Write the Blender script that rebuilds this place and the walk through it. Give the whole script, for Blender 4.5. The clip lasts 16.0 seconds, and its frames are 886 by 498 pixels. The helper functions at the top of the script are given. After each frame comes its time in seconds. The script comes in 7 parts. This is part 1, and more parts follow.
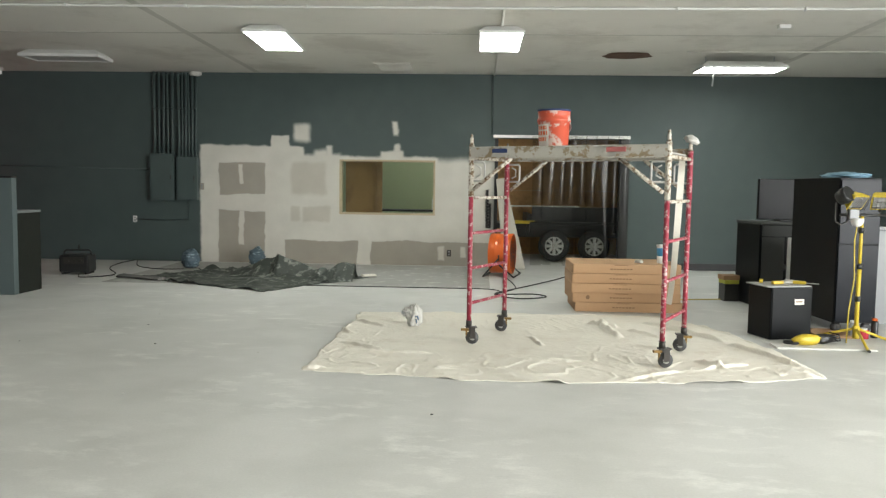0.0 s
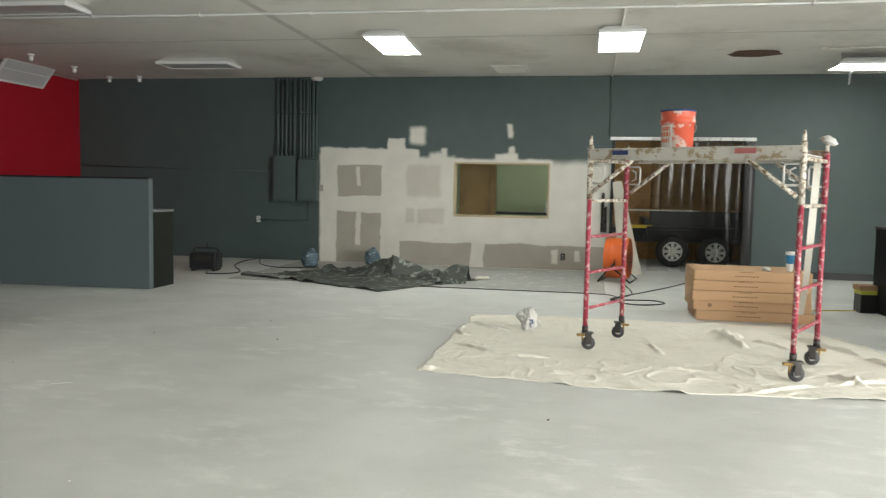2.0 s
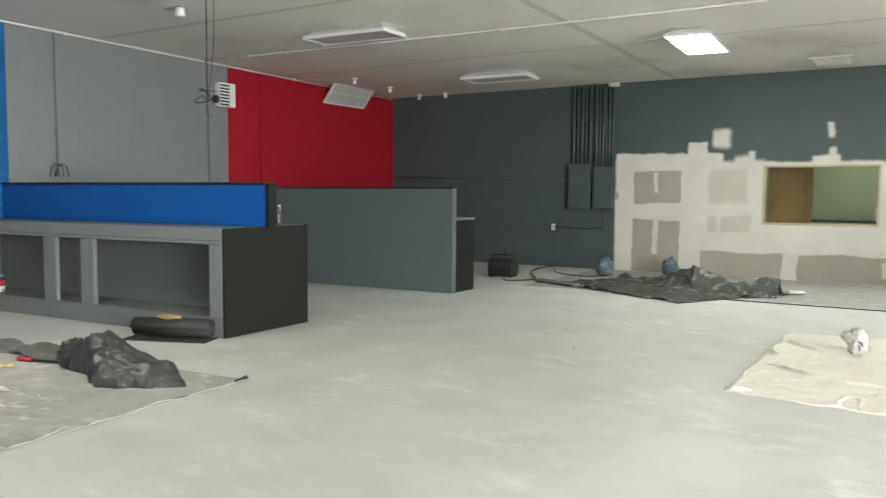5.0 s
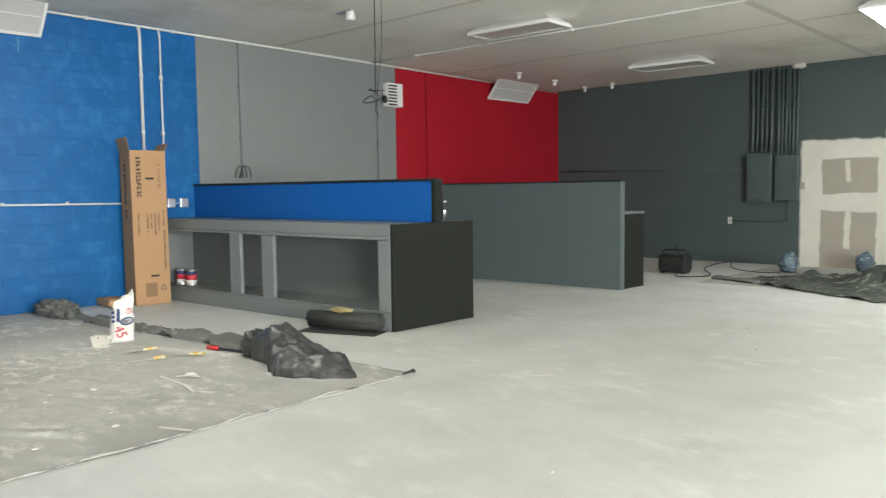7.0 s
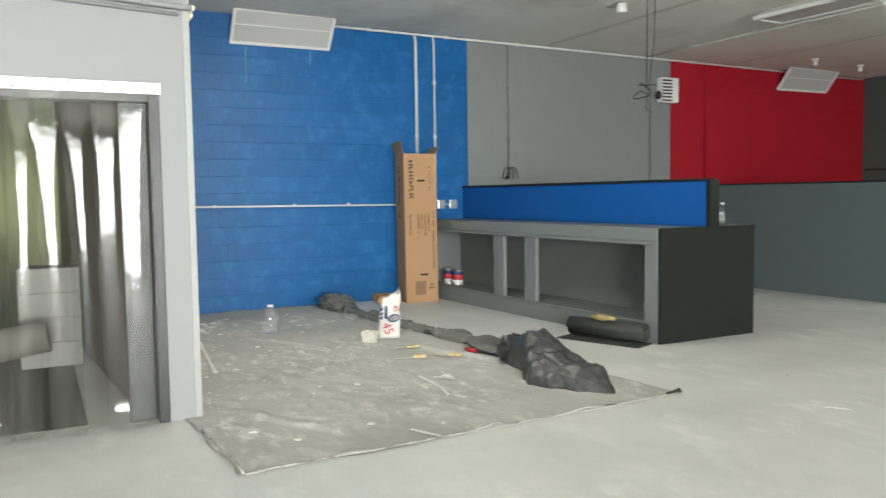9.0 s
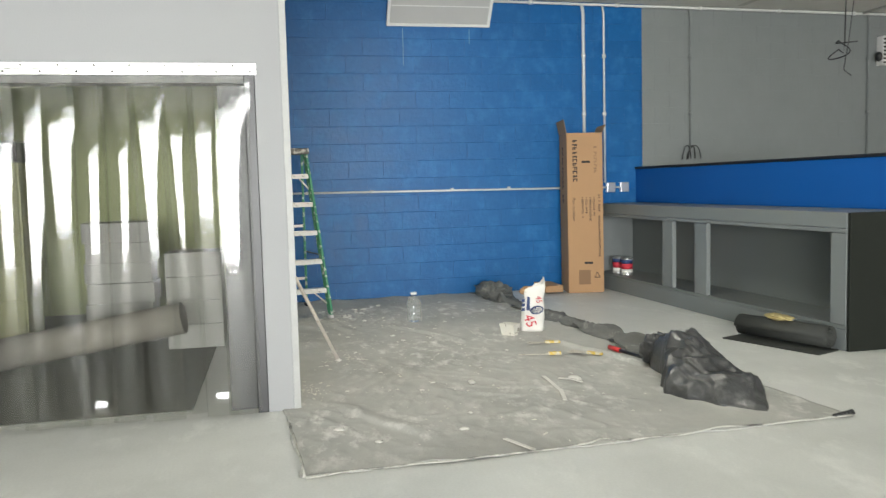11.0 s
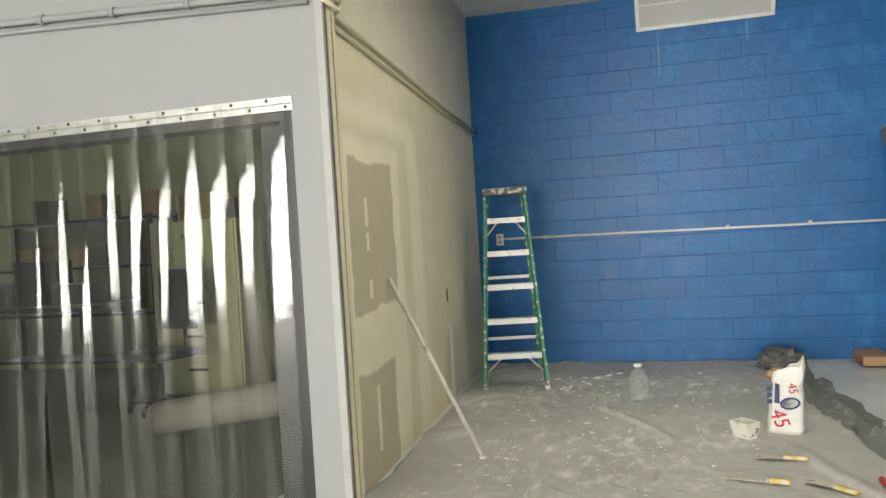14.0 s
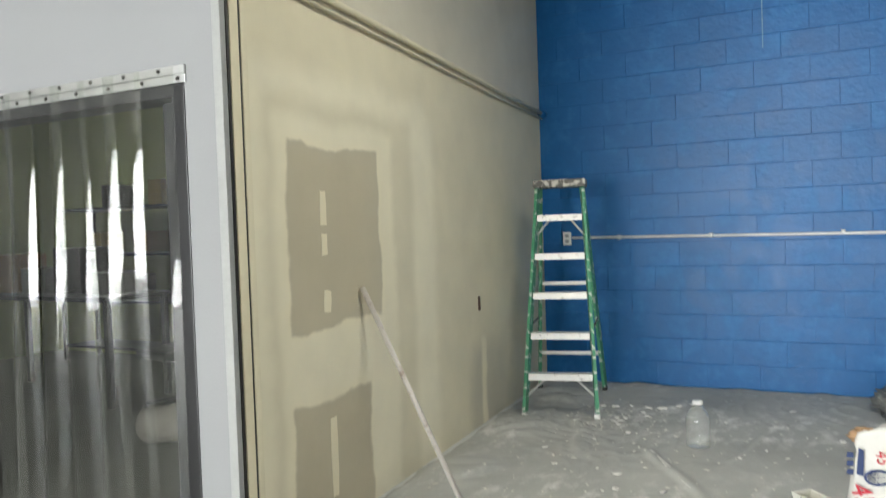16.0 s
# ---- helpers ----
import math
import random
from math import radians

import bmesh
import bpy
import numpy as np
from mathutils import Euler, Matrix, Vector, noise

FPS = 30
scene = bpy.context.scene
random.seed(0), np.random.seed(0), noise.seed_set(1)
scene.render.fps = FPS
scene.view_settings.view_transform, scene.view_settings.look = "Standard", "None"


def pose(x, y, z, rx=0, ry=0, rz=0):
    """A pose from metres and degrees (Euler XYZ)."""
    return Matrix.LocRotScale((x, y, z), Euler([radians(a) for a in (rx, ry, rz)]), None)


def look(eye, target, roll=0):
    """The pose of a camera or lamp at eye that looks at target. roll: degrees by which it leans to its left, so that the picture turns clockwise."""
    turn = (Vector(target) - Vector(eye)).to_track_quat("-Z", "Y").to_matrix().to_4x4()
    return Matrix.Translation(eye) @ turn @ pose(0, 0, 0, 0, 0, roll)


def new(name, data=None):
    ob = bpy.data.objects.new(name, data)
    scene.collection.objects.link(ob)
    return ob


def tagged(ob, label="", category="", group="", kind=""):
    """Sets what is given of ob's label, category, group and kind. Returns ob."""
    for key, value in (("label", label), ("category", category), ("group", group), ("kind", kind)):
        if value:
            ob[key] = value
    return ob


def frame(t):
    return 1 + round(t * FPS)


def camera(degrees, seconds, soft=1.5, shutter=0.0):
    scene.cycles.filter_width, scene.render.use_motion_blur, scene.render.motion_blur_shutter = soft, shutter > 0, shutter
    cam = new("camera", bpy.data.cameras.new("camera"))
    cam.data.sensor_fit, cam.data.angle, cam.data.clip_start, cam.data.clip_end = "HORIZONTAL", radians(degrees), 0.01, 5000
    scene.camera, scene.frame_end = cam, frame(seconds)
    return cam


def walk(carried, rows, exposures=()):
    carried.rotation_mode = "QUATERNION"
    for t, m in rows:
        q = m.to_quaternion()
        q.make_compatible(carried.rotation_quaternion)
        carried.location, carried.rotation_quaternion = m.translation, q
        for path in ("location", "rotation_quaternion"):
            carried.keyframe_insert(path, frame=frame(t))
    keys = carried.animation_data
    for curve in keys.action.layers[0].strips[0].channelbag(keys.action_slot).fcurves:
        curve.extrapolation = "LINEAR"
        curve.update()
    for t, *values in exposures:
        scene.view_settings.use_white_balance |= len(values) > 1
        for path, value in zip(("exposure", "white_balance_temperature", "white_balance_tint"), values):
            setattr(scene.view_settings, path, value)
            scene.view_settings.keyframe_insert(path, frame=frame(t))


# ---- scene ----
cam = camera(58.5, 16.0, soft=1.3, shutter=0.4)
PATH = [
    (0, (0.964, 1.658, 1.388), (0.877, 3.651, 1.233), 0.8),
    (0.5, (0.959, 1.664, 1.388), (0.841, 3.655, 1.234), 0.7),
    (1, (0.952, 1.679, 1.386), (0.76, 3.664, 1.235), 0.7),
    (1.5, (0.939, 1.69, 1.384), (0.66, 3.665, 1.235), 0.9),
    (2, (0.911, 1.683, 1.38), (0.548, 3.644, 1.228), 1.1),
    (2.5, (0.901, 1.685, 1.386), (0.451, 3.627, 1.229), 1.2),
    (3, (0.884, 1.688, 1.388), (0.352, 3.609, 1.229), 1.0),
    (3.5, (0.871, 1.712, 1.386), (0.246, 3.606, 1.234), 0.9),
    (4, (0.848, 1.73, 1.381), (0.093, 3.576, 1.233), 0.7),
    (4.5, (0.827, 1.75, 1.377), (-0.083, 3.525, 1.233), 0.6),
    (7, (0.741, 1.851, 1.347), (-0.627, 3.303, 1.199), -0.7),
    (7.5, (0.716, 1.875, 1.363), (-0.724, 3.253, 1.205), -0.6),
    (8, (0.742, 1.896, 1.36), (-0.774, 3.19, 1.196), -0.4),
    (8.5, (0.634, 1.976, 1.333), (-1.016, 3.096, 1.172), -0.4),
    (9, (0.551, 2.107, 1.348), (-1.224, 3.018, 1.212), -0.8),
    (11.5, (0.166, 3.137, 1.306), (-1.815, 3.393, 1.214), -1.8),
    (12, (-0.033, 3.419, 1.331), (-2.032, 3.492, 1.356), -2.0),
    (12.5, (-0.33, 3.675, 1.362), (-2.328, 3.611, 1.438), -2.6),
    (13, (-0.593, 3.971, 1.378), (-2.573, 3.702, 1.462), -4.1),
    (13.5, (-0.834, 4.201, 1.361), (-2.785, 3.765, 1.417), -4.5),
    (14, (-1.093, 4.432, 1.359), (-3.012, 3.87, 1.317), -3.5),
    (14.5, (-1.401, 4.638, 1.358), (-3.27, 3.934, 1.244), -3.0),
    (15, (-1.721, 4.734, 1.351), (-3.552, 3.946, 1.185), -2.2),
    (15.5, (-1.989, 4.857, 1.367), (-3.798, 4.025, 1.185), -1.9),
    (16, (-2.214, 4.949, 1.398), (-3.993, 4.036, 1.34), -2.0),
]
walk(cam, [(t, look(eye, target, roll)) for t, eye, target, roll in PATH],
     exposures=[(0.0, -0.25, 6500, 10), (3.0, -0.14, 6500, 10), (4.5, 0.15, 6500, 10), (7.0, 0.43, 6500, 10), (9.0, 0.28, 6500, 10), (11.5, 0.16, 6500, 10), (12.5, 0.06, 6500, 10),
                (13.5, 0.07, 6650, 10), (14.5, 0.10, 7100, 10), (15.0, 0.13, 7000, 10), (15.5, 0.16, 6700, 10), (16.0, 0.2, 6350, 10)])

# ---- world, sun, daylight in the shop front ----
WEST, WESTROOM, NORTH, EAST, SOUTH, TOP = -8.90, -4.40, 15.64, 9.6, -4.0, 3.60

world = bpy.data.worlds.new("sky")
scene.world = world
world.use_nodes = True
wn = world.node_tree.nodes
sky = wn.new("ShaderNodeTexSky")
sky.sky_type, sky.sun_disc = "NISHITA", False
sky.sun_elevation, sky.sun_rotation = radians(48), radians(255)
world.node_tree.links.new(sky.outputs["Color"], wn["Background"].inputs["Color"])
wn["Background"].inputs["Strength"].default_value = 0.12

sun = new("sun", bpy.data.lights.new("sun", "SUN"))
sun.data.energy, sun.data.angle, sun.data.color = 3.0, radians(0.5), (1.0, 0.95, 0.88)
sun.matrix_world = look((-20, -5, 25), (0, 0, 0))


def window_lamp(m, width, height, watts, colour):
    lamp = new("daylight", bpy.data.lights.new("daylight", "AREA"))
    lamp.data.shape, lamp.data.size, lamp.data.size_y = "RECTANGLE", width, height
    lamp.data.energy, lamp.data.color, lamp.data.spread = watts, colour, radians(160)
    lamp.matrix_world = m
    return lamp


EAST_BAYS = [(-2.2, 5.6)]
DAY = (0.97, 0.985, 0.97)
for y0, y1 in EAST_BAYS:
    window_lamp(pose(EAST - 0.02, (y0 + y1) / 2, 1.55, 0, 76, 0), 2.9, y1 - y0, 1760, DAY)


# ---- materials ----
def colour_of(c):
    return (*c, 1.0)


def mat(name, base, rough=0.6, metal=0.0, vary=0.12, scale=3.0, bump=0.15, grain=60.0, second=None, spread=0.5, edge=0.08,
        blotch=2.0, gloss_vary=0.1, per_object=0.0, coat=0.0, shine=0.5, world_space=False):
    """Paint, concrete, cloth and the like: two scales of colour change, an optional second colour in stains, and fine relief."""
    m = bpy.data.materials.new(name)
    m.use_nodes = True
    n, l = m.node_tree.nodes, m.node_tree.links
    b = n["Principled BSDF"]
    b.inputs["Metallic"].default_value = metal
    b.inputs["Coat Weight"].default_value = coat
    b.inputs["Specular IOR Level"].default_value = shine
    co = n.new("ShaderNodeNewGeometry" if world_space else "ShaderNodeTexCoord")

    def noise_at(s, detail=5.0, rough_=0.6):
        t = n.new("ShaderNodeTexNoise")
        t.inputs["Scale"].default_value, t.inputs["Detail"].default_value, t.inputs["Roughness"].default_value = s, detail, rough_
        l.new(co.outputs["Position" if world_space else "Object"], t.inputs["Vector"])
        return t

    big, fine = noise_at(scale), noise_at(grain, 3.0)
    mul = n.new("ShaderNodeMath"); mul.operation = "MULTIPLY_ADD"
    l.new(big.outputs["Fac"], mul.inputs[0]); mul.inputs[1].default_value = vary * 2; mul.inputs[2].default_value = 1 - vary
    mul2 = n.new("ShaderNodeMath"); mul2.operation = "MULTIPLY_ADD"
    l.new(fine.outputs["Fac"], mul2.inputs[0]); mul2.inputs[1].default_value = vary; mul2.inputs[2].default_value = 1 - vary / 2
    both = n.new("ShaderNodeMath"); both.operation = "MULTIPLY"
    l.new(mul.outputs[0], both.inputs[0]); l.new(mul2.outputs[0], both.inputs[1])
    last = both.outputs[0]
    if per_object:
        info = n.new("ShaderNodeObjectInfo")
        mo = n.new("ShaderNodeMath"); mo.operation = "MULTIPLY_ADD"
        l.new(info.outputs["Random"], mo.inputs[0]); mo.inputs[1].default_value = per_object; mo.inputs[2].default_value = 1 - per_object / 2
        m3 = n.new("ShaderNodeMath"); m3.operation = "MULTIPLY"
        l.new(last, m3.inputs[0]); l.new(mo.outputs[0], m3.inputs[1])
        last = m3.outputs[0]
    source = None
    if second:
        st = noise_at(blotch, 7.0, 0.65)
        ramp = n.new("ShaderNodeMapRange")
        ramp.inputs["From Min"].default_value, ramp.inputs["From Max"].default_value = spread, spread + edge
        l.new(st.outputs["Fac"], ramp.inputs["Value"])
        mix = n.new("ShaderNodeMix"); mix.data_type = "RGBA"
        mix.inputs["A"].default_value, mix.inputs["B"].default_value = colour_of(base), colour_of(second)
        l.new(ramp.outputs["Result"], mix.inputs["Factor"])
        source = mix.outputs["Result"]
    scaled = n.new("ShaderNodeVectorMath"); scaled.operation = "SCALE"
    if source:
        l.new(source, scaled.inputs[0])
    else:
        scaled.inputs[0].default_value = base
    l.new(last, scaled.inputs["Scale"])
    l.new(scaled.outputs["Vector"], b.inputs["Base Color"])
    r = n.new("ShaderNodeMath"); r.operation = "MULTIPLY_ADD"; r.use_clamp = True
    l.new(big.outputs["Fac"], r.inputs[0]); r.inputs[1].default_value = gloss_vary; r.inputs[2].default_value = rough - gloss_vary / 2
    l.new(r.outputs[0], b.inputs["Roughness"])
    if bump:
        bp = n.new("ShaderNodeBump")
        bp.inputs["Strength"].default_value, bp.inputs["Distance"].default_value = bump, 0.01
        l.new(fine.outputs["Fac"], bp.inputs["Height"])
        l.new(bp.outputs["Normal"], b.inputs["Normal"])
    return m


def glass(name, tint=(1, 1, 1), rough=0.03, ior=1.45, boost=1.0, ripple=0.0, haze=0.0):
    """A thin clear sheet: it lets light through and mirrors by Fresnel."""
    m = bpy.data.materials.new(name)
    m.use_nodes = True
    n, l = m.node_tree.nodes, m.node_tree.links
    n.remove(n["Principled BSDF"])
    clear, gloss, mix = n.new("ShaderNodeBsdfTransparent"), n.new("ShaderNodeBsdfGlossy"), n.new("ShaderNodeMixShader")
    facing, steep, fres = n.new("ShaderNodeLayerWeight"), n.new("ShaderNodeMath"), n.new("ShaderNodeMath")
    clear.inputs["Color"].default_value = colour_of(tint)
    gloss.inputs["Roughness"].default_value = rough
    facing.inputs["Blend"].default_value = 0.5
    if ripple:
        co, tex, bmp = n.new("ShaderNodeTexCoord"), n.new("ShaderNodeTexNoise"), n.new("ShaderNodeBump")
        tex.inputs["Scale"].default_value, tex.inputs["Detail"].default_value = 16.0, 3.0
        bmp.inputs["Strength"].default_value, bmp.inputs["Distance"].default_value = ripple, 0.01
        l.new(co.outputs["Object"], tex.inputs["Vector"]); l.new(tex.outputs["Fac"], bmp.inputs["Height"])
        l.new(bmp.outputs["Normal"], gloss.inputs["Normal"])
    steep.operation, fres.operation = "POWER", "MULTIPLY_ADD"
    steep.inputs[1].default_value = 4.5
    base = ((ior - 1) / (ior + 1)) ** 2
    l.new(facing.outputs["Facing"], steep.inputs[0]); l.new(steep.outputs[0], fres.inputs[0])
    fres.inputs[1].default_value, fres.inputs[2].default_value = 1 - base, base
    mul = n.new("ShaderNodeMath"); mul.operation = "MULTIPLY"; mul.use_clamp = True
    mul.inputs[1].default_value = boost
    l.new(fres.outputs[0], mul.inputs[0])
    l.new(mul.outputs[0], mix.inputs["Fac"])
    l.new(clear.outputs[0], mix.inputs[1]); l.new(gloss.outputs[0], mix.inputs[2])
    veil, both = n.new("ShaderNodeBsdfDiffuse"), n.new("ShaderNodeMixShader")
    veil.inputs["Color"].default_value, both.inputs["Fac"].default_value = (0.55, 0.55, 0.53, 1), haze
    l.new(mix.outputs[0], both.inputs[1]); l.new(veil.outputs[0], both.inputs[2])
    l.new((both if haze else mix).outputs[0], n["Material Output"].inputs["Surface"])
    return m


def smeared(name, base, pale, dark, rough, amount, fine, broad, bump):
    """Worn concrete or cloth: broad grey clouds, pale scuffs and smears that gather in zones, small dark stains and a fine grain."""
    m = bpy.data.materials.new(name)
    m.use_nodes = True
    n, l = m.node_tree.nodes, m.node_tree.links
    b = n["Principled BSDF"]
    co = n.new("ShaderNodeNewGeometry")

    def cloud(s, detail, r, lo, hi, stretch=None):
        t = n.new("ShaderNodeTexNoise")
        t.inputs["Scale"].default_value, t.inputs["Detail"].default_value, t.inputs["Roughness"].default_value = s, detail, r
        source = co.outputs["Position"]
        if stretch:
            mp = n.new("ShaderNodeMapping")
            mp.inputs["Rotation"].default_value, mp.inputs["Scale"].default_value = (0, 0, radians(stretch[0])), (stretch[1], 1.0, 1.0)
            l.new(source, mp.inputs["Vector"])
            source = mp.outputs["Vector"]
        l.new(source, t.inputs["Vector"])
        k = n.new("ShaderNodeMapRange")
        k.inputs["From Min"].default_value, k.inputs["From Max"].default_value = lo, hi
        l.new(t.outputs["Fac"], k.inputs["Value"])
        return k.outputs["Result"], t.outputs["Fac"]

    def times(a, c):
        k = n.new("ShaderNodeMath"); k.operation = "MULTIPLY"
        l.new(a, k.inputs[0])
        if isinstance(c, float):
            k.inputs[1].default_value = c
        else:
            l.new(c, k.inputs[1])
        return k.outputs[0]

    def blend(a, colour, fac):
        k = n.new("ShaderNodeMix"); k.data_type = "RGBA"
        if isinstance(a, tuple):
            k.inputs["A"].default_value = colour_of(a)
        else:
            l.new(a, k.inputs["A"])
        k.inputs["B"].default_value = colour_of(colour)
        l.new(fac, k.inputs["Factor"])
        return k.outputs["Result"]

    shade, _ = cloud(broad * 1.6, 4.0, 0.55, 0.42, 0.68)
    zone, _ = cloud(broad * 1.1, 3.0, 0.5, 0.40, 0.62)
    smear, relief = cloud(fine, 8.0, 0.68, 0.50, 0.66, (35, 0.55))
    spot, _ = cloud(fine * 0.8, 6.0, 0.7, 0.63, 0.72, (-20, 0.7))
    grain, grit = cloud(fine * 14, 3.0, 0.6, 0.2, 0.8)
    colour = blend(base, dark, times(shade, 0.6))
    colour = blend(colour, pale, times(times(smear, zone), amount))
    colour = blend(colour, dark, times(spot, 0.5 * amount))
    light = n.new("ShaderNodeMath"); light.operation = "MULTIPLY_ADD"
    l.new(grain, light.inputs[0]); light.inputs[1].default_value, light.inputs[2].default_value = 0.12, 0.94
    sc = n.new("ShaderNodeVectorMath"); sc.operation = "SCALE"
    l.new(colour, sc.inputs[0]); l.new(light.outputs[0], sc.inputs["Scale"])
    l.new(sc.outputs["Vector"], b.inputs["Base Color"])
    r = n.new("ShaderNodeMath"); r.operation = "MULTIPLY_ADD"; r.use_clamp = True
    l.new(smear, r.inputs[0]); r.inputs[1].default_value, r.inputs[2].default_value = 0.12, rough - 0.06
    l.new(r.outputs[0], b.inputs["Roughness"])
    bp = n.new("ShaderNodeBump")
    bp.inputs["Strength"].default_value, bp.inputs["Distance"].default_value = bump, 0.01
    l.new(relief, bp.inputs["Height"]); l.new(bp.outputs["Normal"], b.inputs["Normal"])
    return m


def feathered(name, base, patches, rough=0.8):
    """Taped and skimmed drywall: each coat or tone zone (x0, x1, z0, z1, feather, colour) thins out over its feather,
    with a ragged hand-trowelled edge.
    """
    m = bpy.data.materials.new(name)
    m.use_nodes = True
    n, l = m.node_tree.nodes, m.node_tree.links
    b = n["Principled BSDF"]
    co, parts = n.new("ShaderNodeNewGeometry"), n.new("ShaderNodeSeparateXYZ")
    wob, wob2, warp, warp2 = n.new("ShaderNodeTexNoise"), n.new("ShaderNodeTexNoise"), n.new("ShaderNodeVectorMath"), n.new("ShaderNodeVectorMath")
    for t, s, d in ((wob, 2.6, 2.0), (wob2, 14.0, 4.0)):
        t.inputs["Scale"].default_value, t.inputs["Detail"].default_value = s, d
        l.new(co.outputs["Position"], t.inputs["Vector"])
    for w, t, k in ((warp, wob, 0.10), (warp2, wob2, 0.03)):
        w.operation = "MULTIPLY_ADD"
        l.new(t.outputs["Color"], w.inputs[0]); w.inputs[1].default_value = (k, 0, k)
    warp.inputs[2].default_value = (-0.065, 0, -0.065)
    l.new(warp.outputs["Vector"], warp2.inputs[2])
    add = n.new("ShaderNodeVectorMath"); add.operation = "ADD"
    l.new(co.outputs["Position"], add.inputs[0]); l.new(warp2.outputs["Vector"], add.inputs[1])
    l.new(add.outputs["Vector"], parts.inputs[0])
    last = None
    for x0, x1, z0, z1, soft, colour in patches:
        mask = None
        for axis, edge, way in (("X", x0, 1), ("X", x1, -1), ("Z", z0, 1), ("Z", z1, -1)):
            k = n.new("ShaderNodeMapRange"); k.interpolation_type = "SMOOTHSTEP"
            k.inputs["From Min"].default_value, k.inputs["From Max"].default_value = edge - way * soft, edge + way * soft
            l.new(parts.outputs[axis], k.inputs["Value"])
            if mask is None:
                mask = k.outputs["Result"]
            else:
                q = n.new("ShaderNodeMath"); q.operation = "MULTIPLY"
                l.new(mask, q.inputs[0]); l.new(k.outputs["Result"], q.inputs[1])
                mask = q.outputs[0]
        mix = n.new("ShaderNodeMix"); mix.data_type = "RGBA"
        if last is None:
            mix.inputs["A"].default_value = colour_of(base)
        else:
            l.new(last, mix.inputs["A"])
        mix.inputs["B"].default_value = colour_of(colour)
        l.new(mask, mix.inputs["Factor"])
        last = mix.outputs["Result"]
    tone, sc = n.new("ShaderNodeMapRange"), n.new("ShaderNodeVectorMath")
    fine = n.new("ShaderNodeTexNoise")
    fine.inputs["Scale"].default_value, fine.inputs["Detail"].default_value = 3.5, 9.0
    l.new(co.outputs["Position"], fine.inputs["Vector"]); l.new(fine.outputs["Fac"], tone.inputs["Value"])
    tone.inputs["To Min"].default_value, tone.inputs["To Max"].default_value = 0.88, 1.12
    sc.operation = "SCALE"
    l.new(last, sc.inputs[0]); l.new(tone.outputs["Result"], sc.inputs["Scale"])
    l.new(sc.outputs["Vector"], b.inputs["Base Color"])
    b.inputs["Roughness"].default_value = rough
    bp = n.new("ShaderNodeBump")
    bp.inputs["Strength"].default_value, bp.inputs["Distance"].default_value = 0.12, 0.01
    l.new(wob2.outputs["Fac"], bp.inputs["Height"]); l.new(bp.outputs["Normal"], b.inputs["Normal"])
    return m


def lamp_face(name, colour, strength):
    m = bpy.data.materials.new(name)
    m.use_nodes = True
    b = m.node_tree.nodes["Principled BSDF"]
    b.inputs["Base Color"].default_value = (0.8, 0.8, 0.8, 1)
    b.inputs["Emission Color"].default_value = colour_of(colour)
    b.inputs["Emission Strength"].default_value = strength
    return m


M_FLOOR = smeared("concrete_floor", (0.585, 0.59, 0.565), (0.74, 0.745, 0.715), (0.475, 0.482, 0.457), 0.52, 1.0, 5.0, 0.9, 0.06)
M_CEIL = mat("ceiling_paint", (0.74, 0.725, 0.67), 0.8, vary=0.06, scale=1.2, bump=0.1, grain=50, second=(0.60, 0.58, 0.525), spread=0.53, edge=0.12, blotch=0.55)
M_SLATE = mat("slate_grey_paint", (0.064, 0.090, 0.088), 0.5, vary=0.10, scale=1.5, bump=0.12, grain=90)
# second, paler blue: scuffs, plus the sheen of glossy patches put into the colour
M_BLUE = mat("blue_block_paint", (0.004, 0.097, 0.285), 0.42, shine=0.32, world_space=True, gloss_vary=0.35, vary=0.16, scale=6, bump=0.38, grain=26, second=(0.013, 0.121, 0.322), spread=0.51, edge=0.16, blotch=6.0, per_object=0.10)
M_GREYBLOCK = mat("grey_block_paint", (0.19, 0.204, 0.201), 0.6, vary=0.08, scale=4, bump=0.35, grain=55, per_object=0.06)
M_RED = mat("red_block_paint", (0.33, 0.008, 0.018), 0.55, shine=0.25, vary=0.10, scale=4, bump=0.3, grain=55)
M_WHITEWALL = mat("pale_grey_wall_paint", (0.25, 0.252, 0.256), 0.6, vary=0.04, scale=2, bump=0.08, grain=90)
M_DRYWALL = mat("skimmed_drywall", (0.74, 0.67, 0.49), 0.75, vary=0.06, scale=1.6, bump=0.08, grain=60, second=(0.68, 0.61, 0.44), spread=0.52, edge=0.12, blotch=1.4)
M_TAN = mat("bare_drywall_paper", (0.36, 0.33, 0.28), 0.85, vary=0.05, scale=2, bump=0.05, grain=80)
M_LIME = mat("lime_green_paint", (0.30, 0.325, 0.15), 0.6, vary=0.07, scale=2)
M_PALEGREEN = mat("pale_green_paint", (0.42, 0.45, 0.27), 0.6, vary=0.07, scale=2)
M_WOOD = mat("plywood", (0.44, 0.25, 0.09), 0.6, vary=0.2, scale=4, bump=0.1, grain=40, second=(0.27, 0.14, 0.05), spread=0.5, edge=0.2, blotch=3)
M_BLACKTRIM = mat("black_trim_paint", (0.012, 0.012, 0.013), 0.4)
M_ASPHALT = mat("asphalt", (0.05, 0.05, 0.05), 0.9, vary=0.2, scale=2)


